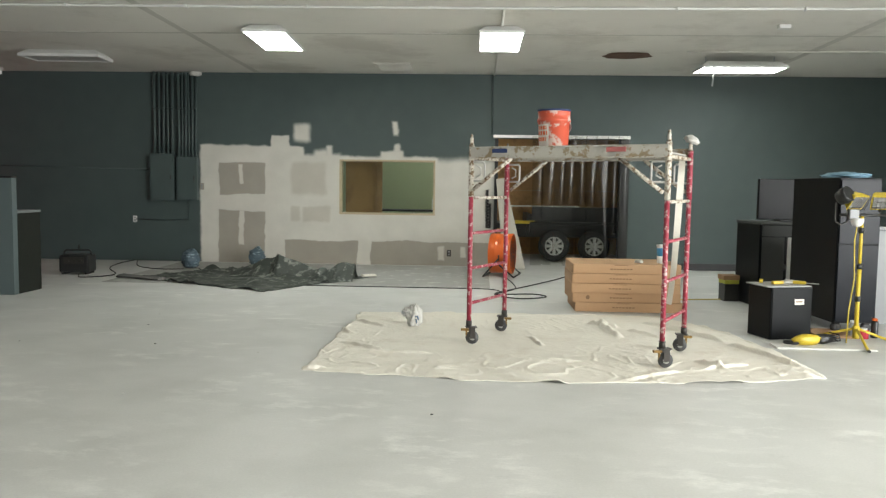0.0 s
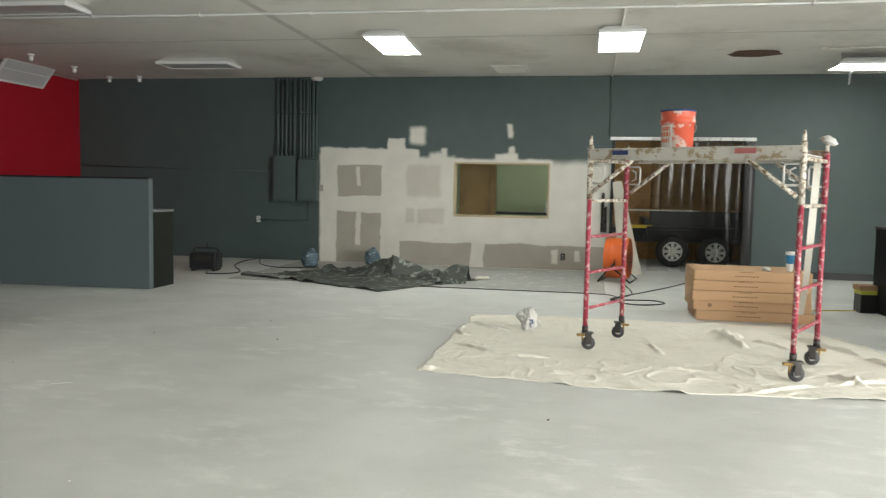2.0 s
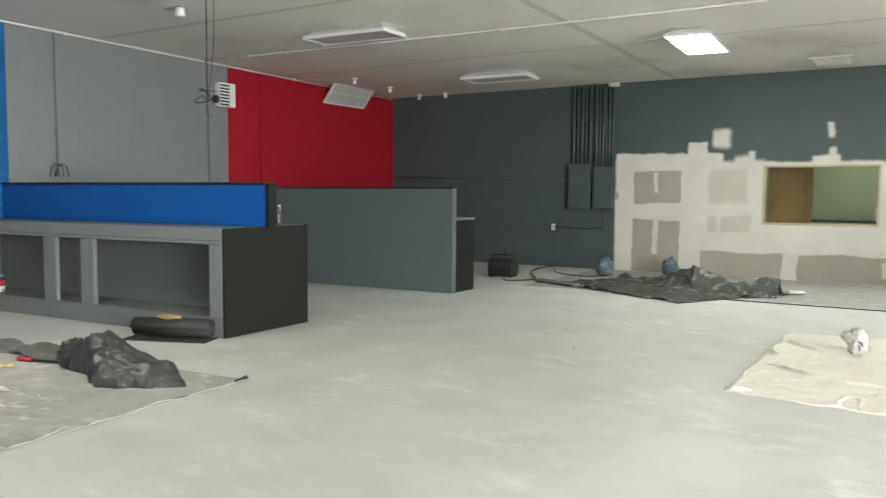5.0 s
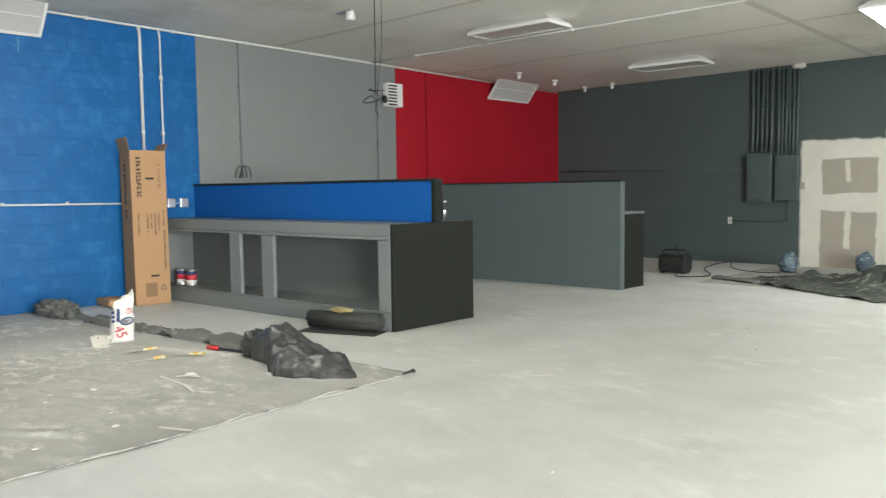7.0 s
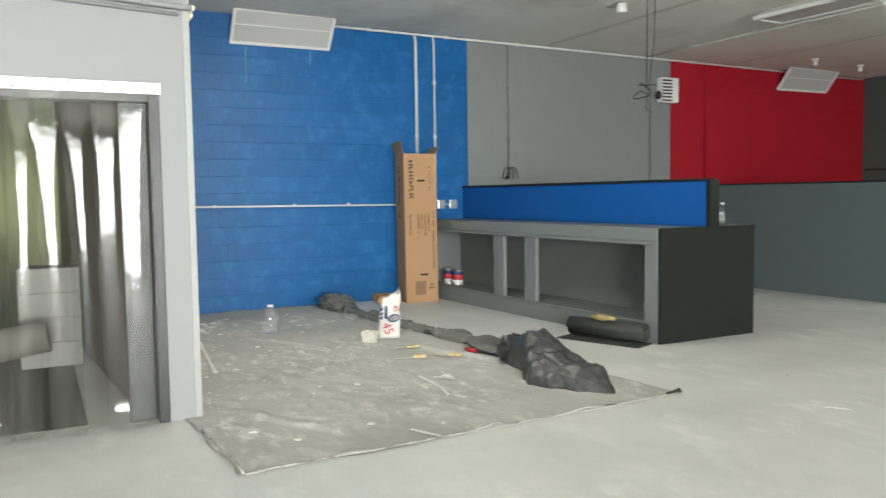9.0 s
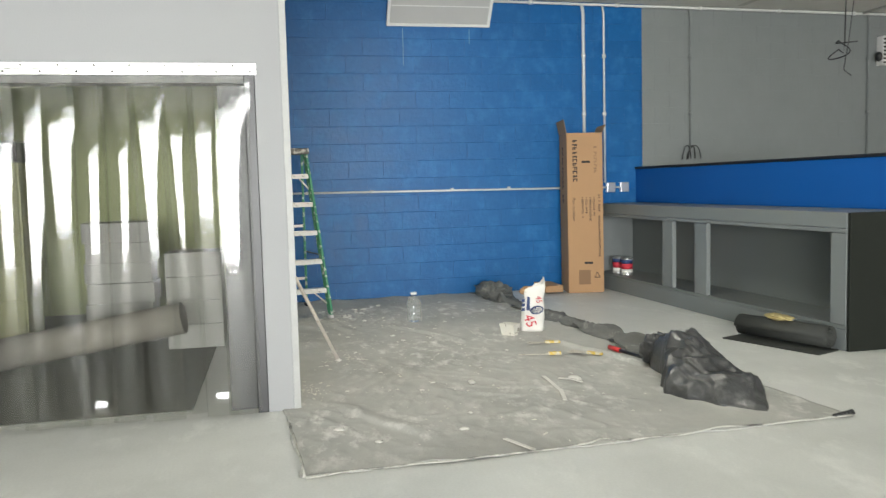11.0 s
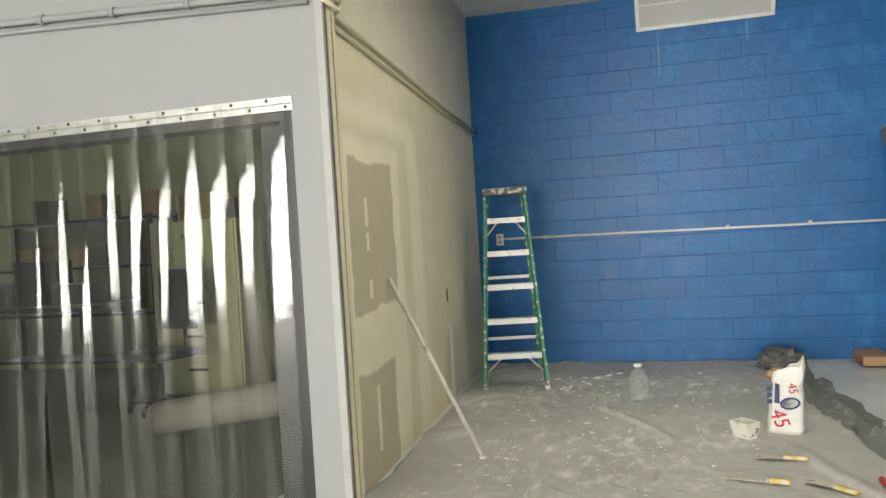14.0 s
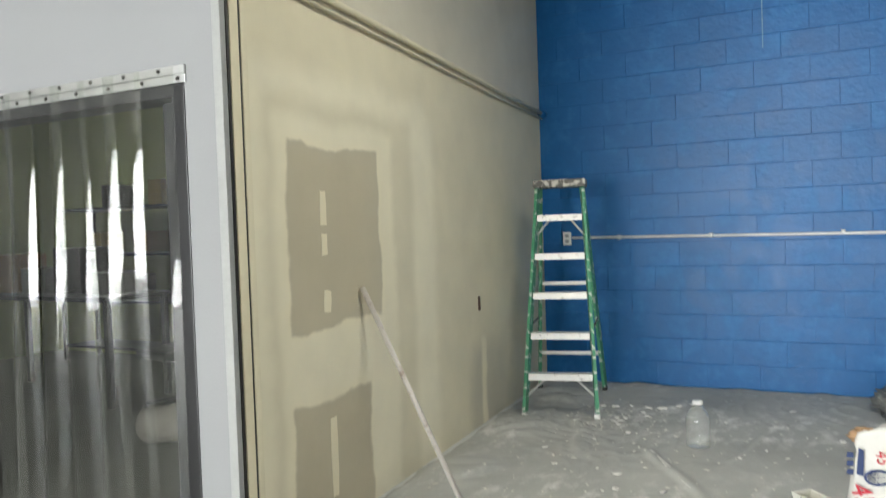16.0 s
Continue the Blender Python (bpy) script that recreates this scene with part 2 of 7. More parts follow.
# ---- building blocks ----
def box(bm, a, b, bevel=0.0):
    """An upright box from corner a to corner b in bm."""
    c = [(x, y, z) for x in (a[0], b[0]) for y in (a[1], b[1]) for z in (a[2], b[2])]
    v = [bm.verts.new(p) for p in c]
    faces = [bm.faces.new([v[i] for i in q]) for q in ((0, 1, 3, 2), (4, 6, 7, 5), (0, 4, 5, 1), (2, 3, 7, 6), (0, 2, 6, 4), (1, 5, 7, 3))]
    if bevel:
        edges = list({e for f in faces for e in f.edges})
        bmesh.ops.bevel(bm, geom=edges, offset=bevel, segments=2, affect="EDGES", profile=0.6)
    return v


def rod(bm, a, b, r, sides=10, r2=None, caps=True):
    """A round bar from a to b."""
    a, b = Vector(a), Vector(b)
    turn = (b - a).to_track_quat("Z", "Y").to_matrix()
    r2 = r if r2 is None else r2
    rings = []
    for p, q in ((a, r), (b, r2)):
        rings.append([bm.verts.new(p + turn @ Vector((math.cos(i * math.tau / sides) * q, math.sin(i * math.tau / sides) * q, 0))) for i in range(sides)])
    for i in range(sides):
        f = bm.faces.new((rings[0][i], rings[0][(i + 1) % sides], rings[1][(i + 1) % sides], rings[1][i]))
        f.smooth = True
    if caps:
        bm.faces.new(rings[0][::-1]); bm.faces.new(rings[1])


def pipe(bm, points, r, sides=8):
    """A round tube along a line of points, mitred at its bends."""
    pts = [Vector(p) for p in points]
    rings = []
    up = Vector((0.123, 0.456, 0.88)).normalized()
    for i, p in enumerate(pts):
        d = (pts[min(i + 1, len(pts) - 1)] - pts[max(i - 1, 0)]).normalized()
        s = d.cross(up).normalized(); u = s.cross(d).normalized()
        rings.append([bm.verts.new(p + s * math.cos(k * math.tau / sides) * r + u * math.sin(k * math.tau / sides) * r) for k in range(sides)])
    for ra, rb in zip(rings, rings[1:]):
        for k in range(sides):
            f = bm.faces.new((ra[k], ra[(k + 1) % sides], rb[(k + 1) % sides], rb[k])); f.smooth = True
    bm.faces.new(rings[0][::-1]); bm.faces.new(rings[-1])


def lathe(bm, profile, sides=24, centre=(0, 0, 0), smooth=True):
    """A turned body from (radius, height) pairs."""
    c = Vector(centre)
    rings = [[bm.verts.new(c + Vector((r * math.cos(k * math.tau / sides), r * math.sin(k * math.tau / sides), z))) for k in range(sides)] for r, z in profile]
    for ra, rb in zip(rings, rings[1:]):
        for k in range(sides):
            f = bm.faces.new((ra[k], ra[(k + 1) % sides], rb[(k + 1) % sides], rb[k])); f.smooth = smooth
    bm.faces.new(rings[0][::-1]); bm.faces.new(rings[-1])


def mesh_of(name, bm, material):
    bmesh.ops.recalc_face_normals(bm, faces=bm.faces)
    me = bpy.data.meshes.new(name)
    bm.to_mesh(me)
    bm.free()
    me.materials.append(material)
    return me


def solid(name, bm, material, label="", category="", group="", kind=""):
    return tagged(new(name, mesh_of(name, bm, material)), label, category, group, kind)


def part(name, bm, material, parent, label=""):
    ob = new(name, mesh_of(name, bm, material))
    ob.parent = parent
    return tagged(ob, label)


def thing(name, label, category, m=None, group=""):
    ob = tagged(new(name), label, category, group)
    ob.empty_display_size = 0.1
    if m is not None:
        ob.matrix_world = m
    return ob


def box_part(name, a, b, material, parent, label="", bevel=0.004):
    bm = bmesh.new()
    box(bm, a, b, bevel)
    return part(name, bm, material, parent, label)


def boxes(*pairs, bevel=0.0):
    bm = bmesh.new()
    for a, b in pairs:
        box(bm, a, b, bevel)
    return bm


# ---- structure ----
solid("ground", boxes(((-400, -400, -0.6), (400, 400, -0.32))), M_ASPHALT, "flat asphalt ground outside the shop", kind="structure")
solid("floor", boxes(((-9.1, -4.2, -0.3), (9.8, 15.9, 0.0))), M_FLOOR, "pale smooth worn concrete floor", kind="structure")
solid("floor_back_room", boxes(((-9.1, 15.904, -0.3), (9.8, 20.2, -0.001))), M_FLOOR, "pale concrete floor of the room behind", kind="structure")


def ceil_at(y):
    """The ceiling falls slightly towards the slate wall."""
    return 3.36 + (NORTH - y) * 0.0112


bm = boxes(((-9.1, -4.2, 3.4), (9.8, 20.2, 3.9)))
for v in bm.verts:
    if v.co.z < 3.5:
        v.co.z = ceil_at(v.co.y)
solid("ceiling", bm, M_CEIL, "stained off-white ceiling board", kind="structure")

# the north wall with its inner window and the strip door
WX0, WX1, WZ0, WZ1 = -1.50, 0.20, 0.89, 1.86
DX0, DX1, DZ = 1.24, 3.58, 2.26
SLATE, PLASTER, PAPER, THIN = (0.064, 0.090, 0.088), (0.63, 0.61, 0.55), (0.36, 0.33, 0.28), (0.53, 0.50, 0.435)
M_NORTHWALL = feathered("patched_slate_wall", SLATE, (
    (-4.00, -2.14, -0.3, 2.09, 0.025, PLASTER), (-2.36, -1.47, -0.3, 1.95, 0.05, PLASTER), (-1.60, 0.26, -0.3, 1.92, 0.03, PLASTER), (0.16, 1.22, -0.3, 1.88, 0.09, PLASTER),
    (-2.70, -2.40, 1.90, 2.27, 0.02, PLASTER), (-2.30, -2.03, 2.18, 2.46, 0.05, PLASTER), (-1.95, -1.70, 1.85, 2.03, 0.05, PLASTER), (-1.72, -1.62, 1.80, 2.10, 0.03, PLASTER),
    (-0.78, -0.38, 1.80, 2.02, 0.03, PLASTER), (-0.555, -0.465, 2.28, 2.53, 0.03, PLASTER), (-0.55, -0.45, 2.0, 2.13, 0.03, PLASTER),
    (-3.65, -2.82, 1.22, 1.78, 0.012, PAPER), (-3.67, -2.83, -0.3, 0.93, 0.012, PAPER), (-2.48, -1.17, -0.3, 0.42, 0.012, PAPER), (-0.93, 1.2, -0.3, 0.42, 0.012, PAPER),
    (-2.36, -1.74, 1.23, 1.80, 0.05, THIN), (-2.15, -1.66, 0.74, 1.02, 0.03, THIN), (-2.37, -2.2, 0.76, 1.02, 0.03, THIN),
    (-3.31, -3.24, 1.4, 1.74, 0.014, PLASTER), (-3.31, -3.22, 0.33, 0.93, 0.014, PLASTER), (0.26, 0.36, 0.1, 0.34, 0.02, PLASTER), (0.66, 0.76, 0.16, 0.34, 0.02, PLASTER)), 0.55)
wall_north = solid("wall_north", boxes(
    ((WEST - 0.2, NORTH, 0), (WX0, NORTH + 0.16, TOP)), ((WX0, NORTH, 0), (WX1, NORTH + 0.16, WZ0)), ((WX0, NORTH, WZ1), (WX1, NORTH + 0.16, TOP)),
    ((WX1, NORTH, 0), (DX0, NORTH + 0.16, TOP)), ((DX0, NORTH, DZ), (DX1, NORTH + 0.16, TOP)), ((DX1, NORTH, 0), (EAST + 0.2, NORTH + 0.16, TOP))),
    M_NORTHWALL, "slate grey painted wall, partly patched with plaster", kind="structure")
solid("wall_back_room_north", boxes(((-9.1, 19.2, 0), (9.8, 19.4, TOP))), M_PALEGREEN, "pale green wall of the room behind", kind="structure")
solid("wall_back_room_west", boxes(((-4.2, 15.81, 0), (-4.0, 19.2, TOP))), M_LIME, kind="structure")
solid("wall_back_room_east", boxes(((6.0, 15.81, 0), (6.2, 19.2, TOP))), M_LIME, kind="structure")

# west wall: a mortar plane with the blocks in front of it
wall_west = solid("wall_west", boxes(((WEST - 0.25, -4.2, 0), (WEST - 0.012, 15.64, TOP))), M_GREYBLOCK, "concrete block wall painted blue, grey and red", kind="structure")

solid("mortar_blue", boxes(((WEST - 0.0119, 2.48, 0.0), (WEST - 0.0030, 7.36, TOP - 0.002))), M_BLUE, "blue painted mortar joints", kind="structure")
solid("mortar_grey", boxes(((WEST - 0.0119, 7.361, 0.0), (WEST - 0.0016, 10.979, TOP - 0.002))), M_GREYBLOCK, "grey painted mortar joints", kind="structure")
solid("mortar_red", boxes(((WEST - 0.0119, 10.98, 0.0), (WEST - 0.0018, 15.63, TOP - 0.002))), M_RED, "red painted mortar joints", kind="structure")

# the built-in room: its east wall with the doorway, its north wall of skimmed drywall
RY1, RY0 = 2.78, 0.62
RZ = 1.965
CORNER, ROOMY, FAREND = 2.955, 2.845, 2.525
solid("wall_room_east", boxes(((WESTROOM - 0.14, RY1, 0), (WESTROOM, CORNER - 0.004, TOP)), ((WESTROOM - 0.14, RY0, RZ), (WESTROOM, RY1, TOP)), ((WESTROOM - 0.14, -4.0, 0), (WESTROOM, RY0, TOP))),
      M_WHITEWALL, "pale grey painted wall with a doorway", kind="structure")


def slanted(bm, x0, x1, z0, z1, out0, out1):
    """A slab on the room's north wall, from out0 to out1 proud of its face."""
    def at(x, o):
        return ROOMY + (FAREND - ROOMY) * (x - WESTROOM) / (WEST - WESTROOM) + o
    v = [bm.verts.new((x, at(x, o), z)) for x in (x0, x1) for o in (out0, out1) for z in (z0, z1)]
    for q in ((0, 1, 3, 2), (4, 6, 7, 5), (0, 4, 5, 1), (2, 3, 7, 6), (0, 2, 6, 4), (1, 5, 7, 3)):
        bm.faces.new([v[i] for i in q])


bm = bmesh.new()
slanted(bm, WESTROOM - 0.144, WEST, 0, TOP, -0.16, 0.0)
BARE, COAT, SANDED = (0.52, 0.462, 0.335), (0.80, 0.735, 0.56), (0.69, 0.625, 0.46)
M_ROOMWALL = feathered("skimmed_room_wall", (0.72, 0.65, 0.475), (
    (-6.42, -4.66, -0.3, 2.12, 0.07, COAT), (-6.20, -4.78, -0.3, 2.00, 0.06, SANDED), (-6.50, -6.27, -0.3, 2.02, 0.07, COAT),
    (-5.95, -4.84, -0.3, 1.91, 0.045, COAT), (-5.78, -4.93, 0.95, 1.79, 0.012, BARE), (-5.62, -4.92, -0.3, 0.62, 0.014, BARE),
    # two greyer, darker zones low on the wall, with a pale coat strip between
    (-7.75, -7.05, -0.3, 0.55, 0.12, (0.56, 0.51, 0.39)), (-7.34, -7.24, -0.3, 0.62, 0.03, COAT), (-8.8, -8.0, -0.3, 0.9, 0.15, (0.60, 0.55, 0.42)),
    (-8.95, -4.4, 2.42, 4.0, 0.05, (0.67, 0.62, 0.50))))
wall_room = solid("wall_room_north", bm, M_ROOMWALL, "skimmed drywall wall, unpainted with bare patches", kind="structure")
def wall_with_bays(bays, start, end, place):
    """Boxes of a wall round floor-to-lintel window bays; place turns a stretch and two heights into a box."""
    bm = bmesh.new()
    box(bm, *place(start, end, 3.02, TOP))
    stops = [start] + [v for b in bays for v in b] + [end]
    for a, b in zip(stops[::2], stops[1::2]):
        box(bm, *place(a, b, 0.0, 3.02))
    return bm


solid("wall_south", wall_with_bays([], -9.1, 9.8, lambda a, b, z0, z1: ((a, SOUTH - 0.2, z0), (b, SOUTH, z1))), M_WHITEWALL, "plain pale south wall", kind="structure")
bm = wall_with_bays(EAST_BAYS, SOUTH, 15.64, lambda a, b, z0, z1: ((EAST, a, z0), (EAST + 0.2, b, z1)))
solid("wall_east", bm, M_WHITEWALL, kind="structure")

# ---- more materials ----
M_WHITEPAINT = mat("white_enamel", (0.72, 0.72, 0.70), 0.4, vary=0.04)
M_CONDUIT = mat("white_painted_conduit", (0.62, 0.62, 0.60), 0.45, vary=0.08, scale=6)
M_DIFFUSER = mat("unlit_diffuser", (0.47, 0.47, 0.455), 0.35, vary=0.05, bump=0.3, grain=140)
M_LIT = lamp_face("lit_diffuser", (0.95, 0.985, 0.93), 27.0)
M_LITWARM = lamp_face("lit_yellowed_diffuser", (0.98, 0.97, 0.86), 25.0)
M_LITDIM = lamp_face("dim_lit_diffuser", (0.95, 0.985, 0.90), 15.0)
M_STEEL = mat("galvanised_steel", (0.62, 0.62, 0.62), 0.32, metal=0.9, vary=0.1, scale=12)
M_DARKSTEEL = mat("dark_steel", (0.06, 0.055, 0.05), 0.45, metal=0.6, vary=0.2, scale=20)
M_BRASS = mat("ochre_caster_lock", (0.28, 0.17, 0.05), 0.5, metal=0.4, vary=0.25, scale=30)
M_RUBBER = mat("black_rubber", (0.02, 0.02, 0.02), 0.7)
M_GREYRUBBER = mat("grey_tyre", (0.05, 0.05, 0.05), 0.6)
M_REDSTEEL = mat("red_scaffold_paint_splashed_white", (0.31, 0.03, 0.055), 0.5, vary=0.25, scale=8, bump=0.3, second=(0.58, 0.42, 0.40), spread=0.545, edge=0.05, blotch=34)
M_CRUSTED = mat("paint_crusted_steel", (0.62, 0.58, 0.50), 0.6, vary=0.15, scale=8, bump=0.5, grain=45, second=(0.16, 0.10, 0.05), spread=0.485, edge=0.07, blotch=30)
M_DECKSIDE = mat("pale_deck_rail", (0.50, 0.48, 0.43), 0.55, vary=0.1, scale=5, second=(0.30, 0.23, 0.14), spread=0.53, edge=0.05, blotch=13)
M_ORANGEBUCKET = mat("orange_bucket_plastic", (0.62, 0.10, 0.05), 0.5, vary=0.1, scale=6, second=(0.62, 0.48, 0.42), spread=0.53, edge=0.05, blotch=9)
M_ORANGE = mat("orange_fan_paint", (0.70, 0.13, 0.02), 0.35, vary=0.06)
M_CARD = mat("corrugated_cardboard", (0.46, 0.285, 0.155), 0.8, vary=0.07, scale=3, bump=0.08, grain=70)
# the cardboard colour scaled down, shade on carton sides put into it
M_CARDDARK = mat("darkened_cardboard", (0.36, 0.22, 0.12), 0.85, vary=0.08, scale=3)
M_INK = mat("printed_ink", (0.02, 0.016, 0.013), 0.7, vary=0.05, bump=0)
M_INKFAINT = mat("faded_ink", (0.22, 0.13, 0.07), 0.8, vary=0.05, bump=0)
M_CANVAS = mat("cream_canvas", (0.76, 0.73, 0.645), 0.9, vary=0.07, scale=3, bump=0.55, grain=17, second=(0.68, 0.635, 0.54), spread=0.55, edge=0.15, blotch=2.5)
M_DARKCLOTH = mat("dark_green_tarpaulin", (0.036, 0.044, 0.036), 0.62, vary=0.3, scale=6, bump=0.9, grain=13, second=(0.20, 0.21, 0.185), spread=0.535, edge=0.07, blotch=8)
M_GREYCLOTH = smeared("grey_drop_cloth", (0.40, 0.397, 0.37), (0.68, 0.675, 0.64), (0.28, 0.279, 0.26), 0.9, 0.95, 8.0, 1.0, 0.5)
M_PAPER = mat("splattered_floor_paper", (0.36, 0.36, 0.335), 0.85, vary=0.12, scale=3, second=(0.5, 0.5, 0.47), spread=0.55, edge=0.1, blotch=5)
M_BAG = mat("dusty_black_bin_bag", (0.045, 0.046, 0.046), 0.30, vary=0.25, scale=8, bump=0.5, grain=30, second=(0.11, 0.11, 0.106), spread=0.53, edge=0.15, blotch=6)
M_MAT = mat("dark_rolled_rubber_mat", (0.028, 0.03, 0.026), 0.75, vary=0.15, scale=8)
M_COUNTERGREY = mat("grey_counter_paint", (0.17, 0.185, 0.185), 0.45, vary=0.06, scale=3, bump=0.05)
M_COUNTERIN = mat("grey_shelf_paint", (0.15, 0.165, 0.16), 0.5, vary=0.06, scale=3, bump=0.05)
M_COUNTEREND = mat("dark_olive_panel_paint", (0.013, 0.015, 0.012), 0.5, shine=0.18, vary=0.08, scale=3, bump=0.08)
M_BLUEFLAT = mat("blue_panel_paint", (0.005, 0.085, 0.33), 0.55, shine=0.25, vary=0.06, scale=3, bump=0.06)
M_TEAL = mat("slate_partition_paint", (0.088, 0.115, 0.116), 0.5, vary=0.06, scale=2, bump=0.05)
M_GREENRAIL = mat("green_fibreglass", (0.06, 0.26, 0.14), 0.5, vary=0.2, scale=10, second=(0.55, 0.58, 0.52), spread=0.55, edge=0.04, blotch=20)
M_ALU = mat("spattered_aluminium", (0.66, 0.65, 0.62), 0.45, metal=0.35, vary=0.12, scale=14, second=(0.3, 0.28, 0.25), spread=0.6, edge=0.05, blotch=25)
M_CLEAR = glass("clear_plastic", (0.92, 0.94, 0.95), 0.08, 1.5, 2.2)
M_JUG = glass("scuffed_clear_plastic", (0.94, 0.955, 0.955), 0.10, 1.5, 1.5, 0.0, 0.13)
M_PVC = glass("clear_pvc_strip", (0.95, 0.955, 0.94), 0.06, 1.52, 0.65, 0.08, 0.010)
M_PVCOLD = glass("dull_pvc_strip", (0.90, 0.90, 0.88), 0.16, 1.45, 0.42, 0.3)
M_PANE = glass("window_glass", (0.9, 0.95, 0.93), 0.01, 1.45)
M_WHITEPAPER = mat("white_paper_sack", (0.64, 0.63, 0.59), 0.75, vary=0.08, scale=8, bump=0.4, grain=25)
M_REDINK = mat("red_print", (0.50, 0.03, 0.05), 0.7, bump=0)
M_BLUEINK = mat("dark_blue_print", (0.025, 0.045, 0.13), 0.7, bump=0)
M_YELLOW = mat("yellow_plastic", (0.60, 0.45, 0.04), 0.4, vary=0.1)
M_REDHANDLE = mat("red_plastic", (0.5, 0.03, 0.03), 0.4)
M_BLACKMETAL = mat("black_lacquered_steel", (0.006, 0.007, 0.008), 0.32, shine=0.12, vary=0.2, scale=3, bump=0.04, gloss_vary=0.15)
M_GREYPLASTIC = mat("grey_plastic", (0.3, 0.31, 0.32), 0.4)
M_BLUEPLASTIC = mat("blue_plastic", (0.09, 0.135, 0.165), 0.45, vary=0.3, scale=9, bump=0.4, grain=30, second=(0.33, 0.42, 0.46), spread=0.55, edge=0.1, blotch=9)
M_BLACKPLASTIC = mat("black_plastic", (0.015, 0.016, 0.016), 0.4, vary=0.2)
M_SCRAP = mat("plaster_scrap", (0.62, 0.61, 0.57), 0.9, vary=0.1)
M_DARKHOLE = mat("torn_board_edge", (0.13, 0.075, 0.05), 0.9, vary=0.4, scale=12, bump=0.8)
M_LENS = mat("lamp_reflector", (0.55, 0.55, 0.55), 0.2, metal=0.7)
M_RIM = mat("white_wheel_rim", (0.55, 0.55, 0.53), 0.4)
M_CARPET = mat("dark_speckled_carpet", (0.115, 0.115, 0.095), 0.95, vary=0.3, scale=30, bump=0.5, grain=150)
M_BLUETAPE = mat("masking_blue", (0.20, 0.34, 0.44), 0.7)


# ---- helpers for flat, irregular and soft shapes ----
def blob_outline(x0, x1, z0, z1, wobble, seed, step=0.06, corner=0.04):
    """A rectangle with ragged sides, as a list of points."""
    rnd = random.Random(seed)
    pts = []
    for ax, ay, bx, by in ((x0, z0, x1, z0), (x1, z0, x1, z1), (x1, z1, x0, z1), (x0, z1, x0, z0)):
        n = max(2, int(math.hypot(bx - ax, by - ay) / step))
        for i in range(n):
            f = i / n
            px, pz = ax + (bx - ax) * f, ay + (by - ay) * f
            w = wobble * (noise.noise(Vector((px * 3 + seed * 7.1, pz * 3, seed))) * 1.2 + rnd.uniform(-0.35, 0.35))
            nx, nz = (by - ay), -(bx - ax)
            d = math.hypot(nx, nz)
            pts.append((px + nx / d * w, pz + nz / d * w))
    return pts


def plate(bm, outline, to3d, depth):
    """A thin plate with that outline; to3d(u, v, out) gives the place."""
    a = [bm.verts.new(to3d(u, v, 0.0)) for u, v in outline]
    b = [bm.verts.new(to3d(u, v, depth)) for u, v in outline]
    bm.faces.new(b)
    for i in range(len(a)):
        j = (i + 1) % len(a)
        bm.faces.new((a[i], a[j], b[j], b[i]))


def on_room(u, v, out):
    return (u, ROOMY + (FAREND - ROOMY) * (u - WESTROOM) / (WEST - WESTROOM) + out, v)


def skim(x0, x1, z0, z1, material, parent, name, to3d, depth, wobble, seed):
    bm = bmesh.new()
    plate(bm, blob_outline(x0, x1, z0, z1, wobble, seed), to3d, depth)
    bmesh.ops.triangulate(bm, faces=[f for f in bm.faces if len(f.verts) > 4])
    return part(name, bm, material, parent)


def crease_height(p, creases):
    """Height that a few long folds add at p: a steep face on one side, a soft one on the other."""
    z = 0.0
    for ax, ay, bx, by, width, tall in creases:
        dx, dy = bx - ax, by - ay
        size = math.hypot(dx, dy)
        along = ((p.x - ax) * dx + (p.y - ay) * dy) / (size * size)
        if not -0.15 < along < 1.15:
            continue
        bend = 0.5 * width * noise.noise(Vector((along * 3.1 + ax, ay, 1.7)))
        off = ((p.x - ax) * -dy + (p.y - ay) * dx) / size + bend
        taper = max(0.0, 1 - (2 * along - 1) ** 4 * 0.75) * (0.8 + 0.4 * noise.noise(Vector((along * 5, ax, ay))))
        d = off / (width * (0.45 if off < 0 else 1.0))
        if abs(d) < 1:
            z += tall * taper * (1 - d * d) ** 1.5
    return z


